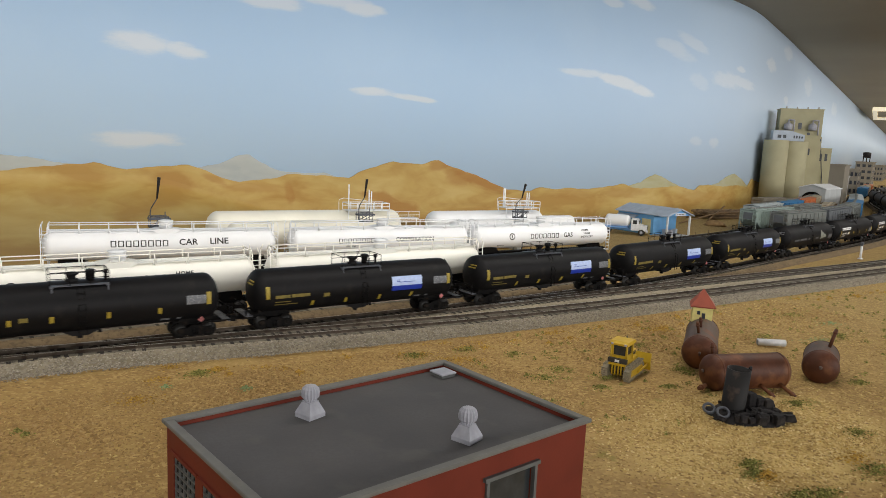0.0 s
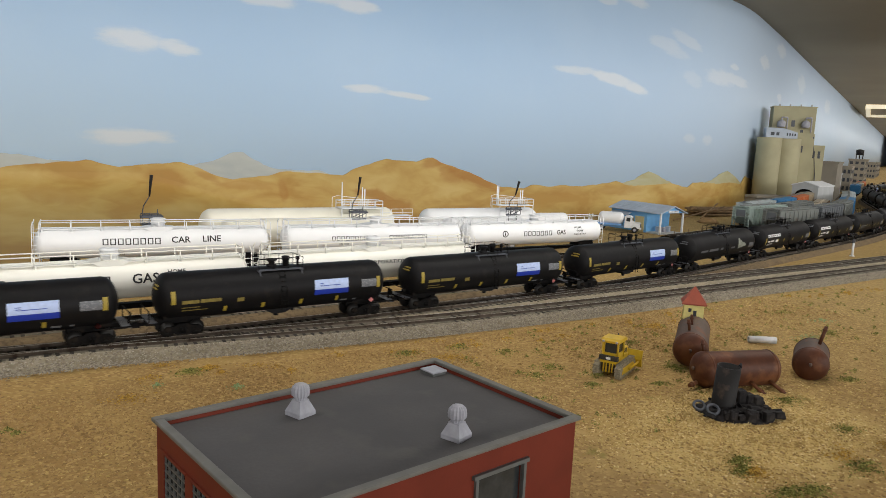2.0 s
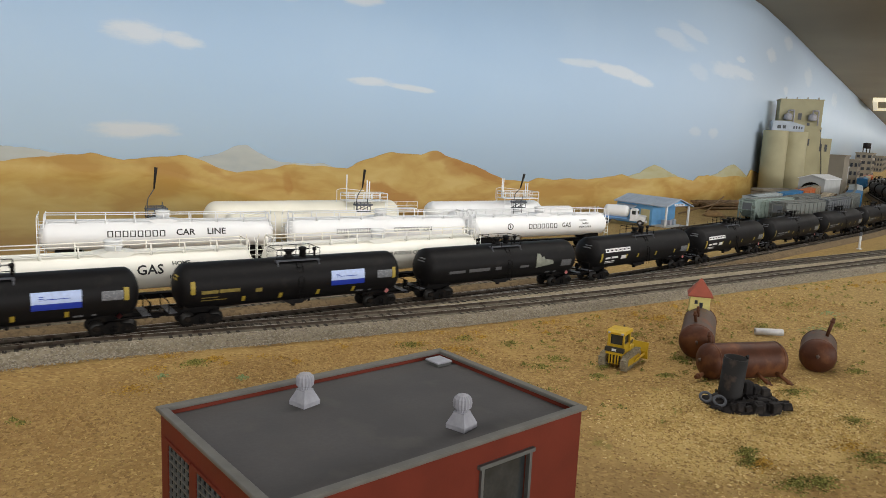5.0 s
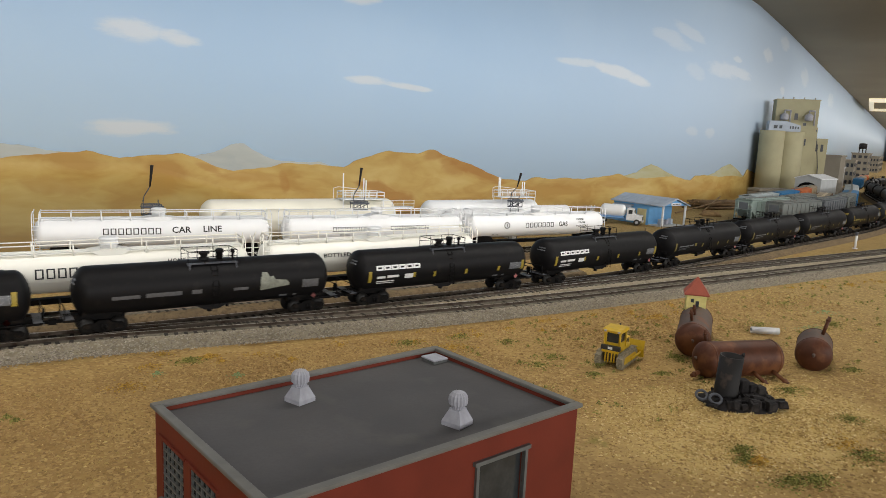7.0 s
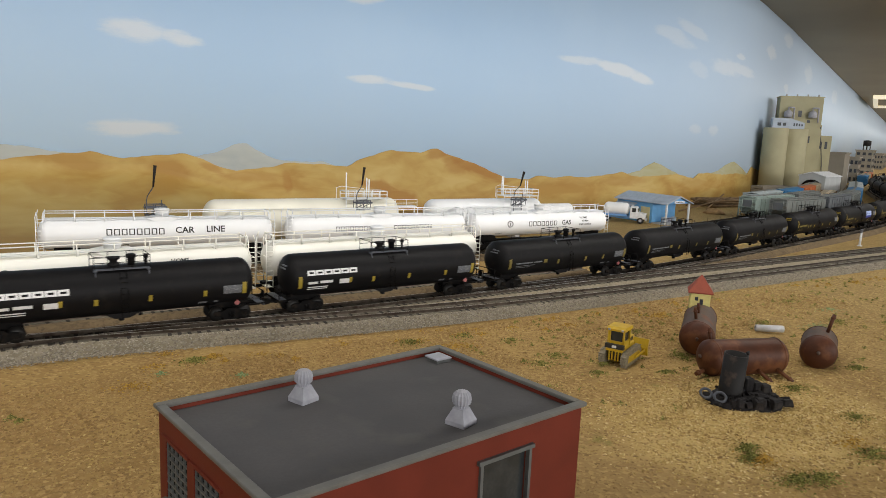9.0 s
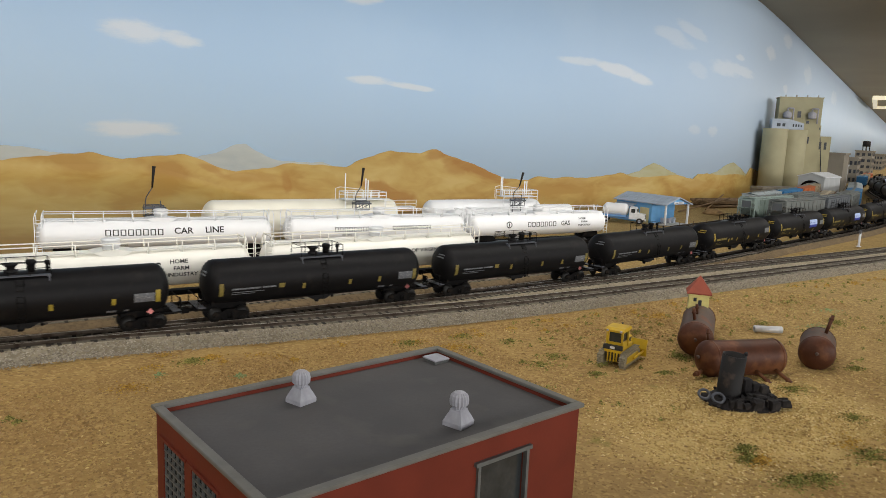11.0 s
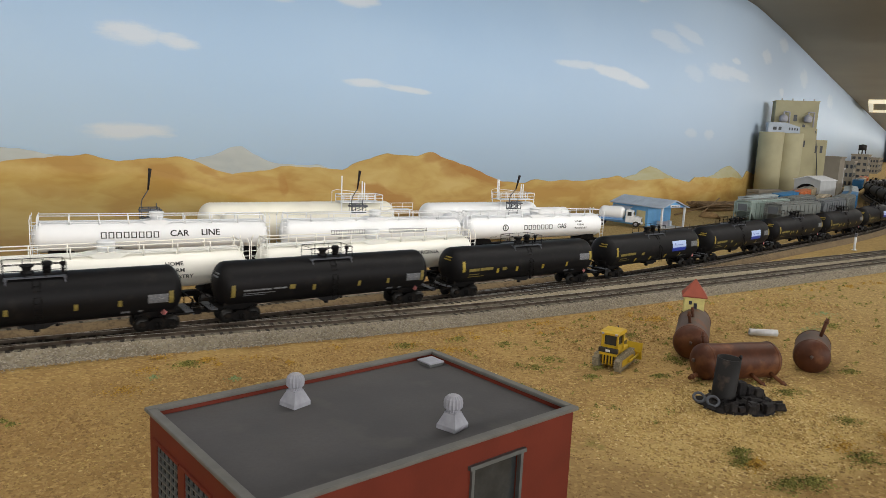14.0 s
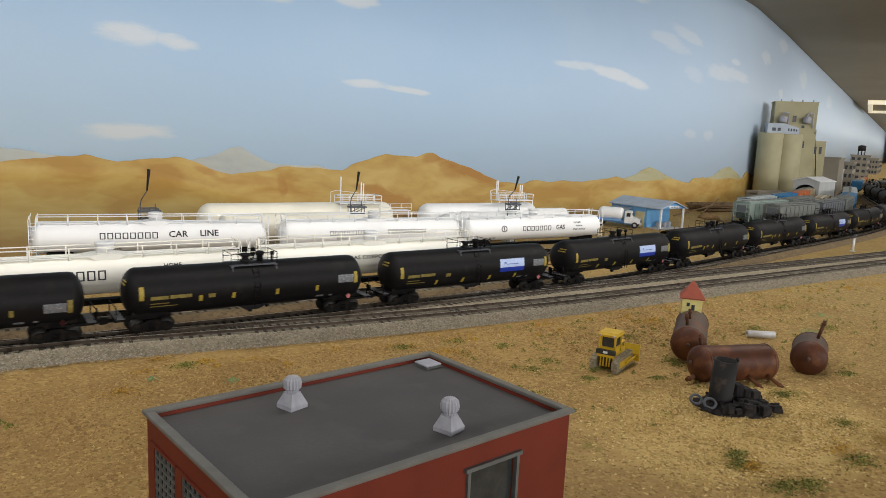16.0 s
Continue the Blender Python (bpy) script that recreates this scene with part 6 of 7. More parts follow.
def box_car(m, paint, label, roof=None):
    t = thing("box_car", label, "box car", m, "parked yard cars")
    h, w, z0, z1 = 0.083, 0.0165, 0.0125, 0.046
    bm = B()
    prism(bm, [(-h, z0), (-h, z1), (h, z1), (h, z0)], -w, w)
    part("body", bm, M[paint], t)
    bm = B()
    for s in (-1, 1):
        prism(bm, [(-h - 0.001, z1), (h + 0.001, z1), (h + 0.001, z1 + 0.001), (-h - 0.001, z1 + 0.001)], *sorted((0, s * (w + 0.001))))
    for v in bm.verts:
        v.co.z += 0.0025 * (1 - abs(v.co.y) / w)
    part("roof", bm, M[roof or paint], t)
    bm = B()
    box(bm, -h, h, -0.0028, 0.0028, z1 + 0.0034, z1 + 0.0046)
    part("roof_walk", bm, M["hop_grey"], t, "grey roof walk")
    bm = B()
    box(bm, -0.015, 0.015, -w - 0.001, -w, z0 + 0.002, z1 - 0.002)
    part("door", bm, M[paint], t)
    for k in range(12):
        x = -h + 0.006 + 0.0137 * k
        if abs(x) < 0.017:
            continue
        bm = B()
        box(bm, x - 0.0005, x + 0.0005, -w - 0.0008, -w, z0 + 0.001, z1 - 0.001)
        part("rib", bm, M[paint], t)
    bm = B()
    box(bm, -h - 0.008, h + 0.008, -0.003, 0.003, 0.0085, z0)
    part("underframe", bm, M["truck"], t, "black underframe")
    truck(t, -0.062)
    truck(t, 0.062)
    return t


def flat_car(m, label):
    t = thing("flat_car", label, "flat car", m, "parked yard cars")
    h, w = 0.083, 0.0165
    bm = B()
    box(bm, -h, h, -w, w, 0.0125, 0.0155, bevel=0.0004)
    part("deck", bm, M["logs"], t, "brown plank deck")
    for s in (-1, 1):
        bm = B()
        prism(bm, [(-h, 0.0125), (h, 0.0125), (0.05, 0.0085), (-0.05, 0.0085)], *sorted((s * (w - 0.0015), s * w)))
        part("side_sill", bm, M["truck"], t, "black side sill")
        for k in range(7):
            x = -0.072 + 0.024 * k
            bm = B()
            box(bm, x - 0.0008, x + 0.0008, *sorted((s * w, s * (w + 0.0014))), 0.0115, 0.034)
            part("stake", bm, M["logs"], t)
        truck(t, s * 0.062)
    return t


def plank_stack(m, label, seed):
    t = thing("plank_stack", label, "plank stack", m @ pose(0, 0, 0.0158), "timber loads in the yard")
    rnd = random.Random(seed)
    for row in range(4):
        for col in range(4):
            bm = B()
            y = -0.0138 + 0.0070 * col
            a, b = -0.074 - rnd.uniform(0, 0.007), 0.074 + rnd.uniform(0, 0.007)
            box(bm, a, b, y, y + 0.0062, 0.0048 * row, 0.0048 * row + 0.0044, bevel=0.0004)
            part("plank", bm, M["plank_pale" if rnd.random() < 0.65 else "car_tan"], t)
    return t


M["plank_pale"] = mat("pale sawn timber", (0.56, 0.49, 0.36), 0.8, vary=0.15, scale=40, per_object=0.25)


def on(line, u, reach=0.064):
    s = float(np.interp(u, line.q[:, 0], line.s))
    return line.stand(s, RAIL, reach)


hopper_car(on(YARD_A, 1.305), "teal", "weathered grey-green covered hopper car")
hopper_car(on(YARD_A, 1.495), "hop_grey", "weathered grey covered hopper car on rear track")
hopper_car(on(YARD_B, 1.318), "hop_grey", "grey covered hopper car with rusty streaks")
hopper_car(on(YARD_B, 1.498), "hop_dark", "dark grey covered hopper car")
hopper_car(on(YARD_B, 1.675), "hop_grey", "dull grey covered hopper car beyond")
box_car(on(YARD_B, 1.845), "car_blue", "blue freight car at the yard end")
box_car(on(YARD_B, 2.01), "hop_dark", "dark freight car with a pale roof along the yard", "car_pale")
box_car(on(YARD_B, 2.17), "car_tan", "tan freight car with a pale roof along the yard", "car_pale")
box_car(on(YARD_C, 1.43), "car_pale", "pale-roofed freight car in the yard", "car_pale")
box_car(on(YARD_C, 1.605), "car_blue", "blue freight car between pale and orange cars")
box_car(on(YARD_C, 1.775), "car_orange", "orange freight car by the white shed")
box_car(on(YARD_C, 1.945), "car_tan", "tan freight car by the white shed")


for u_, seed_ in ((1.685, 4), (1.865, 5)):
    flat_car(on(YARD_A, u_), "brown flat car with stakes in the yard")
    plank_stack(on(YARD_A, u_), "stack of pale sawn planks on a flat car", seed_)
for u_, paint_, says_ in ((3.14, "car_blue", "blue freight car below the far town"), (3.34, "car_tan", "tan freight car below the far town"),
                          (3.54, "car_orange", "orange freight car below the far town")):
    box_car(turned(u_, wall_v(u_) - 0.27, -0.0015, 23.5), paint_, says_)


# ---- grain elevator ----
def grain_elevator():
    t = thing("grain_elevator", "beige concrete grain elevator with tall headhouse", "grain elevator",
              pose(0, 0, -0.0065) @ Matrix.Diagonal((1.042, 1.042, 1.042, 1)))
    top = 0.2045
    for x, y, r in ((2.003, 1.250, 0.0345), (2.0727, 1.238, 0.040), (2.125, 1.262, 0.034)):
        bm = B()
        lathe(bm, [(r, -0.002), (r, top), (r * 0.97, top + 0.001)], pose(x, y, 0), 36)
        part("silo", bm, M["concrete"], t, "round beige silo")
    m = turned(2.168, 1.283, 0, -50)
    bm = B()
    box(bm, -0.050, 0.060, -0.040, 0.040, -0.002, 0.222, m)
    part("work_house", bm, M["concrete"], t)
    bm = B()
    box(bm, -0.062, 0.058, -0.036, 0.036, 0.222, 0.302, m)
    hd = part("headhouse", bm, M["concrete"], t)
    bm = B()
    box(bm, -0.064, 0.060, -0.038, 0.038, 0.302, 0.3045, m)
    part("roof", bm, M["concrete"], hd)
    for k in range(4):
        bm = B()
        rod(bm, m @ Vector((-0.045 + 0.030 * k, -0.025, 0.3045)), m @ Vector((-0.045 + 0.030 * k, -0.025, 0.311)), 0.0022, 8)
        part("roof_vent", bm, M["concrete_grey"], hd)
    for x, z0, z1, w in ((-0.004, 0.243, 0.262, 0.005), (0.022, 0.226, 0.234, 0.004)):
        bm = B()
        box(bm, x - w, x + w, -0.0372, -0.0360, z0, z1, m)
        part("window", bm, M["window_dark"], hd, "dark window")
    for x in (-0.038, 0.030):
        bm = B()
        lathe(bm, [(0.010, 0.0), (0.012, 0.004), (0.012, 0.016), (0.004, 0.022)], m @ pose(x, -0.046, 0.240), 14)
        poly_rod(bm, [m @ Vector((x, -0.046, 0.262)), m @ Vector((x, -0.046, 0.270)), m @ Vector((x + 0.016, -0.046, 0.270)), m @ Vector((x + 0.016, -0.046, 0.226))], 0.0022, 8)
        part("dust_collector", bm, M["vent"], hd, "white dust collector")
    m2 = turned(2.040, 1.248, 0, -50)
    bm = B()
    prism(bm, [(-0.036, top), (0.050, top), (0.050, top + 0.018), (0.010, top + 0.030), (-0.036, top + 0.030)], -0.022, 0.03, m2)
    ph = part("penthouse", bm, M["tin"], t, "pale blue-grey penthouse")
    for k, (x, w, h) in enumerate(((-0.018, 0.005, 0.009), (-0.004, 0.004, 0.009), (0.022, 0.0018, 0.008), (0.029, 0.0018, 0.008), (0.036, 0.0018, 0.007), (0.043, 0.0018, 0.006))):
        bm = B()
        box(bm, x - w, x + w, -0.0228, -0.0221, top + 0.008, top + 0.008 + h, m2)
        part("window", bm, M["window_dark"], ph, "dark window")
    m3 = turned(2.255, 1.255, 0, -50)
    bm = B()
    box(bm, -0.030, 0.026, -0.03, 0.03, -0.002, 0.190, m3)
    an = part("annex", bm, M["concrete"], t)
    for k in range(3):
        bm = B()
        box(bm, -0.022 + 0.015 * k, -0.015 + 0.015 * k, -0.0312, -0.0300, 0.150, 0.172, m3)
        part("window", bm, M["window_dark"], an, "dark window")
    for x, z in ((0.010, 0.162), (0.019, 0.162), (0.028, 0.166), (0.002, 0.156)):
        bm = B()
        box(bm, x - 0.002, x + 0.002, -0.0412, -0.0400, z, z + 0.020, m)
        part("window", bm, M["window_dark"], t, "dark window")
    bm = B()
    poly_rod(bm, [m @ Vector((0.056, -0.042, 0.215)), m3 @ Vector((0.005, -0.034, 0.10)), m3 @ Vector((0.012, -0.036, 0.0))], 0.0014, 6)
    part("spout", bm, M["grey_metal"], t, "thin grey spout")
    return t


grain_elevator()
t_ = thing("loading_dock", "low stacked timber loading dock by the silos", "loading dock", turned(1.905, 1.178, -0.001, -6))
for k_ in range(5):
    bm = B()
    box(bm, -0.066, 0.066, -0.02 + 0.003 * (k_ % 2), 0.02, 0.001 + 0.0088 * k_, 0.0088 + 0.0088 * k_ - 0.0006)
    part("plank", bm, M["beige_far"], t_)


def tunnel_shed():
    t = thing("shed", "pale grey drive-through shed with dark arched opening", "shed", turned(2.03, 1.118, -0.001, 8))
    t.scale = (0.62, 0.68, 1.0)
    x0, x1, y0, y1, h = -0.085, 0.095, -0.052, 0.052, 0.076
    bm = B()
    arch = [(-0.041, 0.0)] + [(-0.041 * math.cos(a), 0.046 + 0.020 * math.sin(a)) for a in np.linspace(0, math.pi, 11)] + [(0.041, 0.0)]
    out = [(y0, 0.0)] + arch + [(y1, 0.0), (y1, h), (0, h + 0.010), (y0, h)]
    prism(bm, out, x0, x0 + 0.004, pose(0, 0, 0, 0, 0, 90) @ Matrix.Diagonal((1, -1, 1, 1)))
    part("gable", bm, M["concrete_grey"], t)
    for y in (y0, y1 - 0.003):
        bm = B()
        box(bm, x0 + 0.004, x1, y, y + 0.003, 0, h)
        part("wall", bm, M["concrete_grey"], t)
    bm = B()
    box(bm, x1, x1 + 0.003, y0, y1, 0, h)
    part("wall", bm, M["concrete_grey"], t)
    # black boxes added so that the inside of the arch reads as shade
    bm = B()
    box(bm, x0 + 0.030, x1 - 0.006, y0 + 0.006, y1 - 0.006, 0.0, h - 0.004)
    box(bm, x0 + 0.004, x0 + 0.030, y0 + 0.003, y0 + 0.006, 0.0, h - 0.004)
    box(bm, x0 + 0.004, x0 + 0.030, y1 - 0.006, y1 - 0.003, 0.0, h - 0.004)
    part("lining", bm, M["char"], t, "black fill for the shade inside")
    for s in (-1, 1):
        bm = B()
        prism(bm, [(0, h + 0.010), (s * (y1 + 0.004), h - 0.001), (s * (y1 + 0.004), h + 0.001), (0, h + 0.012)], x0 - 0.004, x1 + 0.004,
              pose(0, 0, 0, 0, 0, 90) @ Matrix.Diagonal((1, -1, 1, 1)))
        part("roof", bm, M["post_white"], t, "white roof")


tunnel_shed()


def far_building(x, y, deg, w, d, h, paint, label, rows, cols, tank=False):
    t = thing("factory_building", label, "building", turned(x, y, -0.002, deg), "far town buildings")
    bm = B()
    box(bm, -w, w, -d, d, 0, h)
    part("wall", bm, M[paint], t)
    bm = B()
    for q in ((-w - 0.004, w + 0.004, -d - 0.004, -d + 0.004), (-w - 0.004, w + 0.004, d - 0.004, d + 0.004), (-w - 0.004, -w + 0.004, -d + 0.004, d - 0.004), (w - 0.004, w + 0.004, -d + 0.004, d - 0.004)):
        box(bm, *q, h, h + 0.006)
    part("parapet", bm, M[paint], t)
    for r in range(rows):
        for c in range(cols):
            z = h * (r + 0.3) / rows
            x0 = -w + 2 * w * (c + 0.22) / cols
            bm = B()
            box(bm, x0, x0 + 2 * w * 0.56 / cols, -d - 0.0015, -d, z, z + h * 0.45 / rows)
            part("window", bm, M["window_dark"], t, "dark window")
            y0 = -d + 2 * d * (c + 0.22) / cols
            bm = B()
            box(bm, -w - 0.0015, -w, y0, y0 + 2 * d * 0.56 / cols, z, z + h * 0.45 / rows)
            part("window", bm, M["window_dark"], t, "dark window")
    if tank:
        bm = B()
        for a in range(4):
            rod(bm, (0.018 * math.cos(1.57 * a), 0.018 * math.sin(1.57 * a), h), (0.018 * math.cos(1.57 * a), 0.018 * math.sin(1.57 * a), h + 0.030), 0.003)
        lathe(bm, [(0.022, h + 0.030), (0.022, h + 0.062), (0.003, h + 0.066)], None, 16)
        part("water_tank", bm, M["char"], t, "black roof tank")
    return t


def in_town(u, off):
    return u, wall_v(u) - off


far_building(*in_town(2.735, 0.16), 23.5, 0.12, 0.06, 0.135, "beige_far", "plain beige warehouse beyond the elevator", 0, 4)
far_building(*in_town(3.10, 0.15), 23.5, 0.06, 0.05, 0.085, "concrete_grey", "low plain grey warehouse beyond the elevator", 0, 3)
far_building(*in_town(3.45, 0.19), 23.5, 0.09, 0.035, 0.113, "beige_far", "beige three-storey factory with rows of windows", 3, 4)
far_building(*in_town(4.68, 0.18), 23.5, 0.18, 0.045, 0.145, "beige_far", "tall beige factory with black roof tank", 4, 3, True)
far_building(*in_town(6.5, 0.18), 23.5, 0.55, 0.05, 0.117, "beige_far", "beige factory block further along", 3, 5)


# ---- loose ground cover ----
def chip_material(name, stops, rough=0.9):
    m = bpy.data.materials.new(name)
    m.use_nodes = True
    nt = m.node_tree
    b = nt.nodes["Principled BSDF"]
    b.inputs["Roughness"].default_value = rough
    b.inputs["Specular IOR Level"].default_value = 0.2
    g = nt.nodes.new("ShaderNodeNewGeometry")
    r = nt.nodes.new("ShaderNodeValToRGB")
    for k, (p, c) in enumerate(stops):
        e = r.color_ramp.elements[k] if k < 2 else r.color_ramp.elements.new(p)
        e.position, e.color = p, (*c, 1)
    nt.links.new(g.outputs["Random Per Island"], r.inputs["Fac"])
    nt.links.new(r.outputs["Color"], b.inputs["Base Color"])
    return m


def scatter(name, label, points, size, material, stretch=1.6, seed=1):
    """Many little angular grains lying on the ground, as one object."""
    rnd = np.random.RandomState(seed)
    n = len(points)
    base = np.array([(1, 0.1, 0), (-0.6, 0.8, 0.05), (-0.5, -0.8, 0), (0.05, 0, 0.95)])
    s = rnd.uniform(size[0], size[1], n)
    a = rnd.uniform(0, 2 * np.pi, n)
    tilt = rnd.uniform(-0.5, 0.5, (n, 2))
    v = np.repeat(base[None], n, 0) * s[:, None, None]
    v[:, :, 0] *= rnd.uniform(1.0, stretch, n)[:, None]
    v[:, :, 1] *= rnd.uniform(0.5, 1.0, n)[:, None]
    v[:, :, 2] *= rnd.uniform(0.5, 1.0, n)[:, None]
    v[:, :, 2] += v[:, :, 0] * tilt[:, :1] * 0.6 + v[:, :, 1] * tilt[:, 1:] * 0.6
    c, d = np.cos(a)[:, None], np.sin(a)[:, None]
    x = v[:, :, 0] * c - v[:, :, 1] * d
    y = v[:, :, 0] * d + v[:, :, 1] * c
    p = np.array(points)
    allv = np.stack([x + p[:, :1], y + p[:, 1:2], v[:, :, 2] + p[:, 2:3]], -1).reshape(-1, 3)
    tri = np.array([(0, 1, 2), (0, 3, 1), (1, 3, 2), (2, 3, 0)])
    f = (tri[None] + 4 * np.arange(n)[:, None, None]).reshape(-1, 3)
    me = bpy.data.meshes.new(name)
    me.from_pydata(allv.tolist(), [], f.tolist())
    me.materials.append(material)
    return tagged(part(name, me, None), label, "ground cover", kind="stuff")


M["straw"] = chip_material("straw chips", [(0.0, (0.22, 0.135, 0.052)), (1.0, (0.70, 0.54, 0.25)), (0.3, (0.38, 0.252, 0.09)), (0.6, (0.47, 0.328, 0.117)), (0.85, (0.56, 0.41, 0.158))])
M["sand"] = chip_material("sand grains", [(0.0, (0.28, 0.174, 0.07)), (1.0, (0.45, 0.305, 0.138)), (0.35, (0.34, 0.216, 0.086)), (0.75, (0.39, 0.255, 0.104))])
M["stone"] = chip_material("ballast stones", [(0.0, (0.17, 0.145, 0.112)), (1.0, (0.44, 0.392, 0.315)), (0.4, (0.27, 0.235, 0.184)), (0.7, (0.345, 0.303, 0.24))])
M["foam_green"] = chip_material("green foam", [(0.0, (0.085, 0.083, 0.022)), (1.0, (0.36, 0.325, 0.095)), (0.5, (0.21, 0.20, 0.05))])
M["foam_gold"] = chip_material("gold foam", [(0.0, (0.25, 0.14, 0.035)), (1.0, (0.58, 0.36, 0.07)), (0.5, (0.42, 0.25, 0.05))])
M["foam_mint"] = chip_material("mint foam", [(0.0, (0.17, 0.24, 0.10)), (1.0, (0.33, 0.42, 0.21))])
rs = np.random.RandomState(4)


def lay(us, vs):
    return [(float(u), float(v), ground_height(float(u), float(v))) for u, v in zip(us, vs)]


def clear(u, v):
    """Free ground: not under the red building."""
    c, s = math.cos(math.radians(6.5)), math.sin(math.radians(6.5))
    x, y = (u - 0.1375) * c + (v - 0.244) * s, -(u - 0.1375) * s + (v - 0.244) * c
    return abs(x) > 0.070 or abs(y) > 0.047


def spread(n, u0, u1, v0, v1, keep):
    us, vs = rs.uniform(u0, u1, n), rs.uniform(v0, v1, n)
    ok = [clear(u, v) and rs.rand() < keep(u, v) for u, v in zip(us, vs)]
    return lay(us[ok], vs[ok])


def straw_share(u, v):
    k = 0.55 + 1.5 * noise.noise((u * 11, v * 11, 7.7)) + 0.6 * math.exp(-(((u - 0.39) / 0.09) ** 2 + ((v - 0.24) / 0.07) ** 2))
    return max(0.05, min(1, k)) * (1.0 if u > 0.30 else 0.45 if v > 0.34 else 0.3) * (0.08 if (0.20 < u < 0.315 and v < 0.285) else 1)


scatter("straw_chips", "loose pale straw chips over the dry ground", spread(34000, 0.0, 0.95, 0.05, 0.455, straw_share), (0.0005, 0.0011), M["straw"], 2.0, 2)
M["straw_pale"] = chip_material("pale straw chips", [(0.0, (0.32, 0.205, 0.075)), (1.0, (0.76, 0.60, 0.31)), (0.35, (0.46, 0.315, 0.115)), (0.7, (0.57, 0.415, 0.16))])
scatter("mound_chips", "pale golden straw chips heaped round the scrap", spread(21000, 0.26, 0.50, 0.15, 0.305, lambda u, v: math.exp(-(((u - 0.372) / 0.085) ** 4 + ((v - 0.228) / 0.055) ** 4))),
        (0.0005, 0.0011), M["straw_pale"], 2.0, 7)
scatter("coarse_ground_chips", "coarse tan ground chips below the near track", spread(9000, -0.02, 0.75, 0.36, 0.462, lambda u, v: max(0.0, min(1.0, 0.5 + 1.6 * noise.noise((u * 16, v * 16, 2.2))))),
        (0.0008, 0.0017), M["sand"], 1.6, 12)
scatter("sand_grains", "fine tan sand grains over the ground", spread(42000, -0.05, 0.75, 0.05, 0.465, lambda u, v: 1)
        + spread(16000, 0.0, 0.33, 0.30, 0.468, lambda u, v: 1), (0.00035, 0.0008), M["sand"], 1.5, 3)
pts = []
for k_ in range(30000):
    s_ = rs.uniform(-0.1, 1.6)
    line_ = TRAIN if s_ < 0.16 and k_ % 2 else NEAR
    c_ = line_.at(s_)
    off_ = -0.0150 - rs.beta(1.2, 1.9) * (0.0205 - 0.009 * min(1.0, max(0.0, s_ / 0.6)))
    h_ = 0.0062 * min(1.0, max(0.0, (off_ + 0.0245) / 0.008))
    pts.append((float(c_[0]), float(c_[1] + off_), max(h_, 0.0003)))
scatter("ballast_stones", "loose grey ballast stones along the near track", pts, (0.0005, 0.0011), M["stone"], 1.4, 5)
pts = []
for line_, n_, s0_, s1_ in ((NEAR, 14000, -0.1, 1.3), (TRAIN, 14000, -0.1, 1.5), (MAIN, 8000, 0.4, 1.4)):
    for k_ in range(n_):
        s_ = rs.uniform(s0_, s1_)
        c_ = line_.at(s_)
        pts.append((float(c_[0]), float(c_[1] + rs.uniform(-0.0165, 0.0165)), 0.0060))
M["stone_brown"] = chip_material("brown ballast stones", [(0.0, (0.045, 0.038, 0.03)), (1.0, (0.26, 0.225, 0.175)), (0.4, (0.085, 0.072, 0.056)), (0.75, (0.135, 0.115, 0.088))])
scatter("ballast_stones", "tan-brown ballast stones between the ties", pts, (0.0004, 0.00085), M["stone_brown"], 1.4, 6)


def clumps(name, label, spots, material, seed):
    out = []
    for u, v, r, n in spots:
        for k in range(n):
            a, q = rs.uniform(0, 2 * math.pi), r * abs(rs.normal(0, 0.5))
            uu, vv = u + q * math.cos(a) * 1.5, v + q * math.sin(a)
            if clear(uu, vv):
                out.append((uu, vv, ground_height(uu, vv) + 0.0025 * max(0.0, 1 - q / r) * rs.rand()))
    return scatter(name, label, out, (0.0004, 0.0010), material, 1.4, seed)


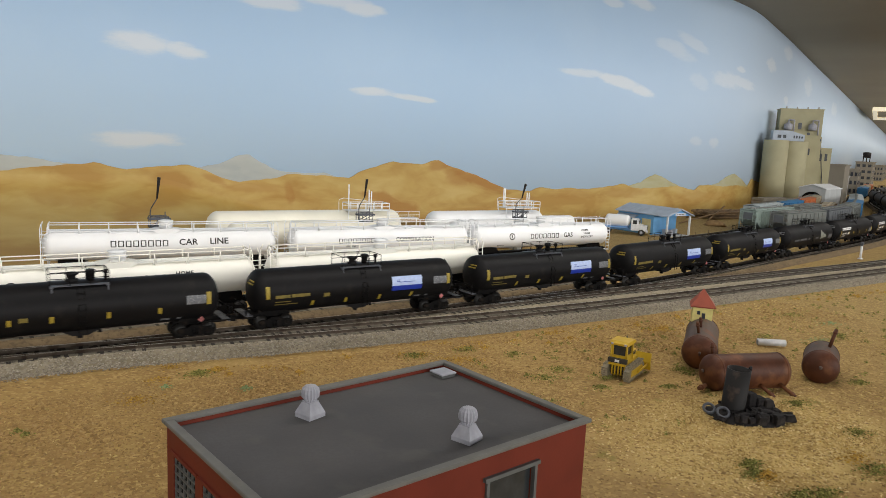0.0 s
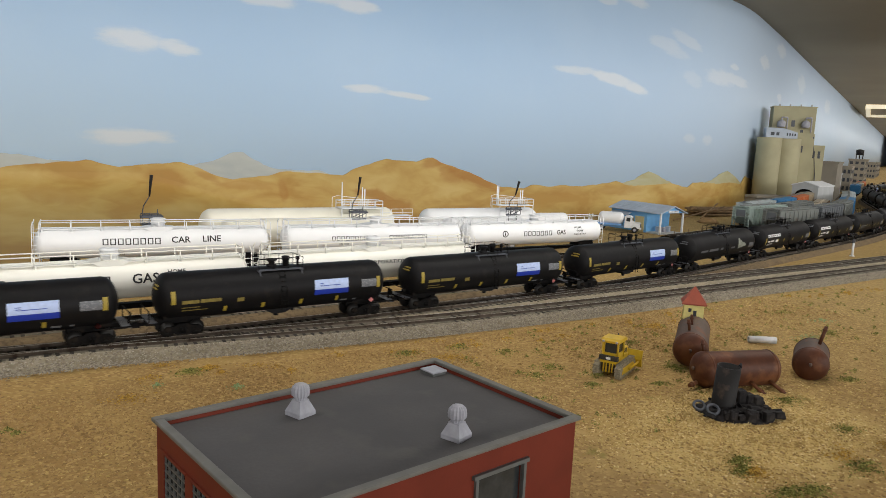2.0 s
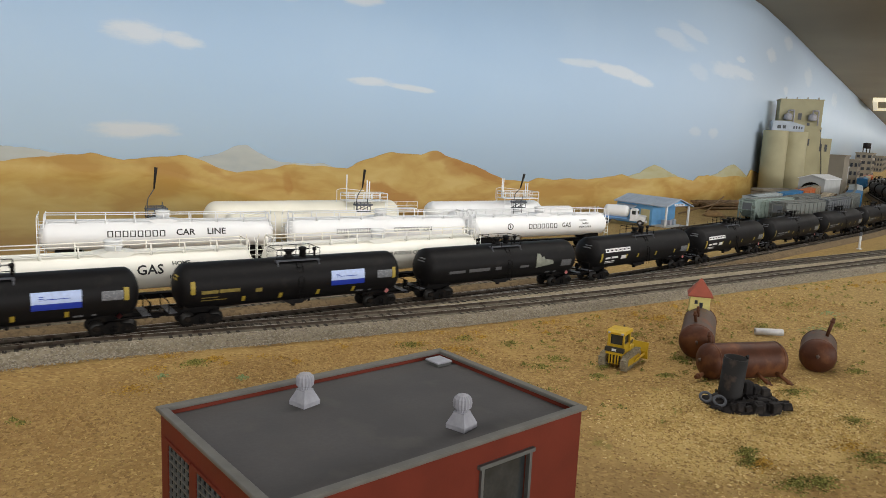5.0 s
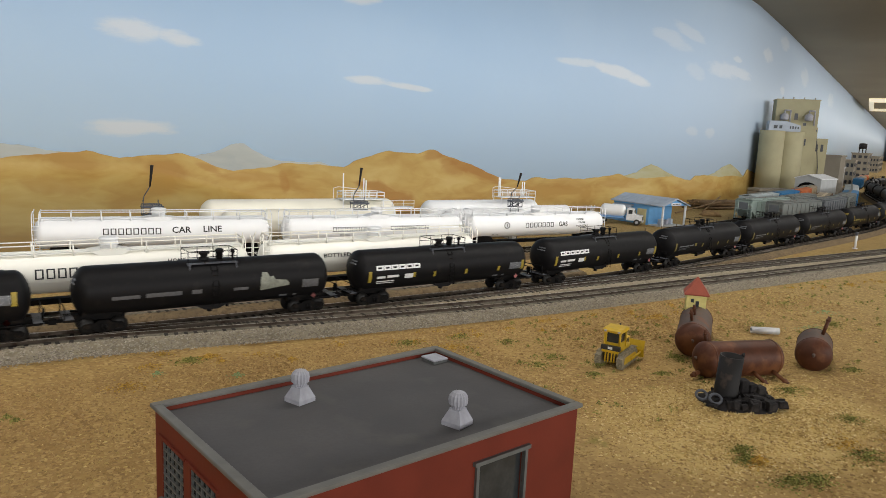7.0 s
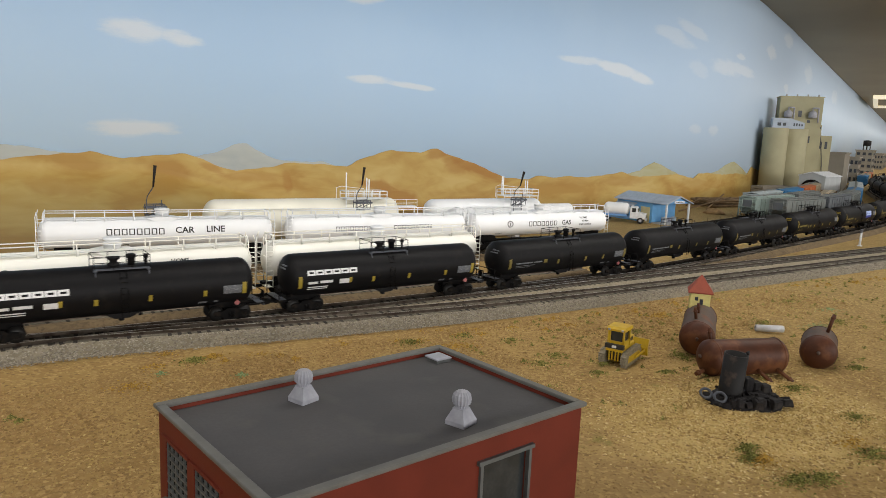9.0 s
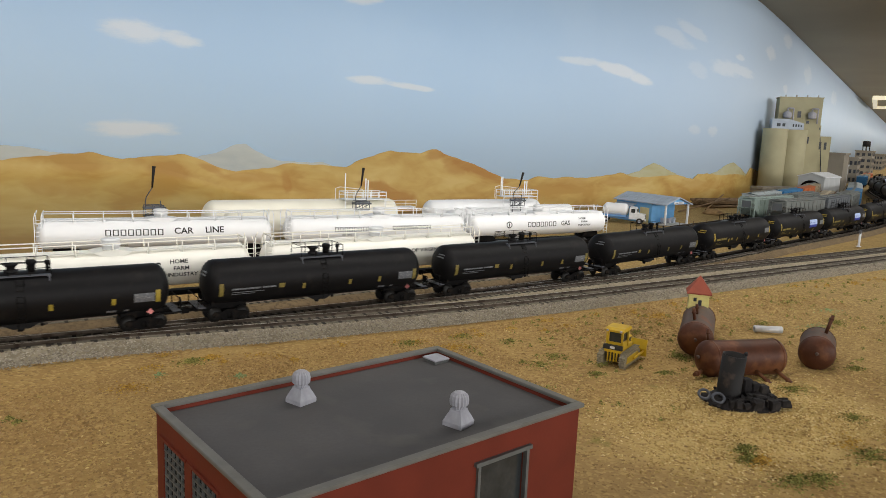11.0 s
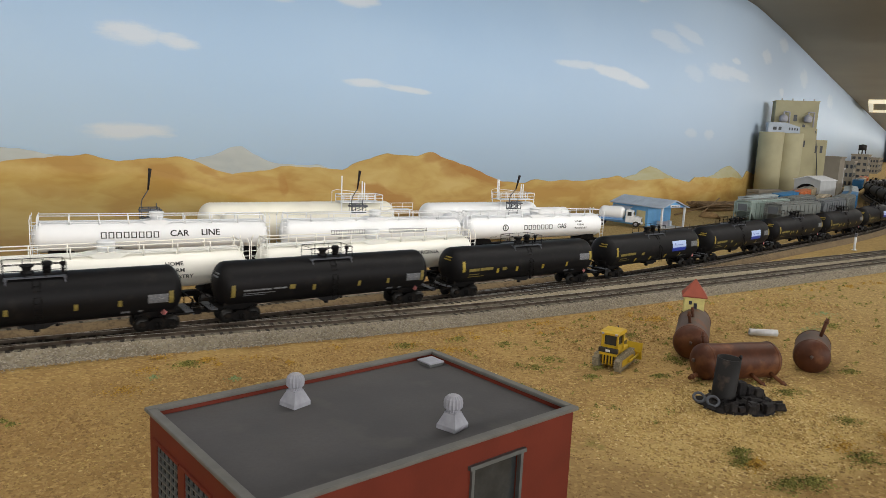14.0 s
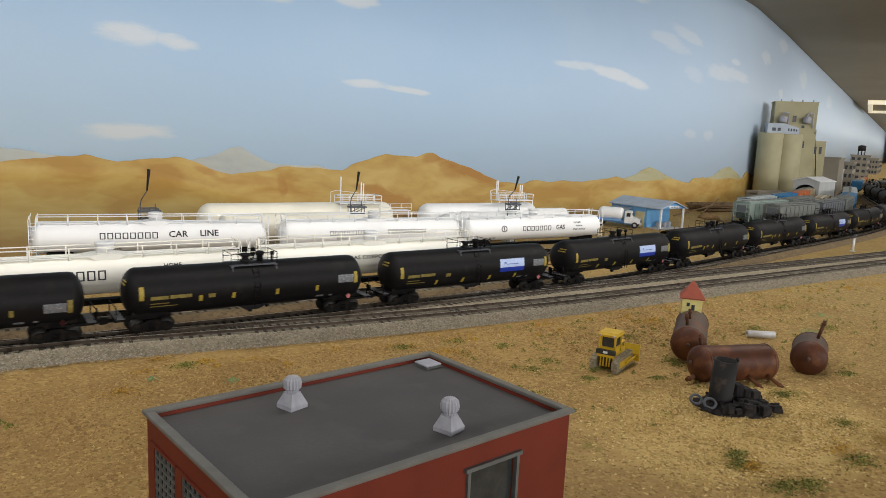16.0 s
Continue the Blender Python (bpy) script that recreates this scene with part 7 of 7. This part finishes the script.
green = [(0.337, 0.207, 0.006, 260), (0.330, 0.199, 0.007, 240), (0.327, 0.173, 0.010, 300), (0.340, 0.168, 0.010, 300), (0.391, 0.170, 0.012, 260), (0.431, 0.199, 0.008, 160),
         (0.125, 0.473, 0.009, 330), (0.353, 0.371, 0.010, 220), (0.396, 0.307, 0.007, 200), (0.348, 0.416, 0.009, 180), (0.276, 0.445, 0.010, 260), (0.322, 0.443, 0.010, 200),
         (0.331, 0.361, 0.009, 200), (0.353, 0.329, 0.007, 160), (0.439, 0.242, 0.009, 200), (0.371, 0.341, 0.006, 140), (0.535, 0.25, 0.008, 200), (0.46, 0.39, 0.013, 200),
         (0.59, 0.36, 0.016, 220), (0.66, 0.33, 0.016, 180), (0.7, 0.4, 0.016, 180), (0.0178, 0.4207, 0.0025, 90), (0.021, 0.4139, 0.0025, 80), (0.49, 0.31, 0.010, 160), (0.44, 0.33, 0.009, 160)]
for k_ in range(300):
    green.append((rs.uniform(0.30, 0.9), rs.uniform(0.25, 0.46), rs.uniform(0.0010, 0.0050), int(rs.uniform(5, 32))))
clumps("green_ground_foam", "dark green foam tufts on the dry ground", green, M["foam_green"], 8)
gold = [(0.333, 0.195, 0.007, 260), (0.138, 0.476, 0.006, 240), (0.395, 0.183, 0.012, 160), (0.08, 0.44, 0.012, 150), (0.30, 0.42, 0.02, 240), (0.52, 0.42, 0.02, 240), (0.43, 0.175, 0.010, 120)]
for k_ in range(46):
    u_ = rs.uniform(0.02, 0.95)
    gold.append((u_, float(np.interp(u_, NEAR.q[:, 0], NEAR.q[:, 1])) - rs.uniform(0.035, 0.07), rs.uniform(0.003, 0.010), int(rs.uniform(12, 70))))
clumps("gold_ground_foam", "golden foam patches on the dry ground", gold, M["foam_gold"], 9)
clumps("mint_ground_foam", "pale mint foam patches on the dry ground", [(0.143, 0.431, 0.004, 110), (0.10, 0.455, 0.004, 70), (0.63, 0.33, 0.014, 120), (0.70, 0.36, 0.014, 120)], M["foam_mint"], 10)


motions()
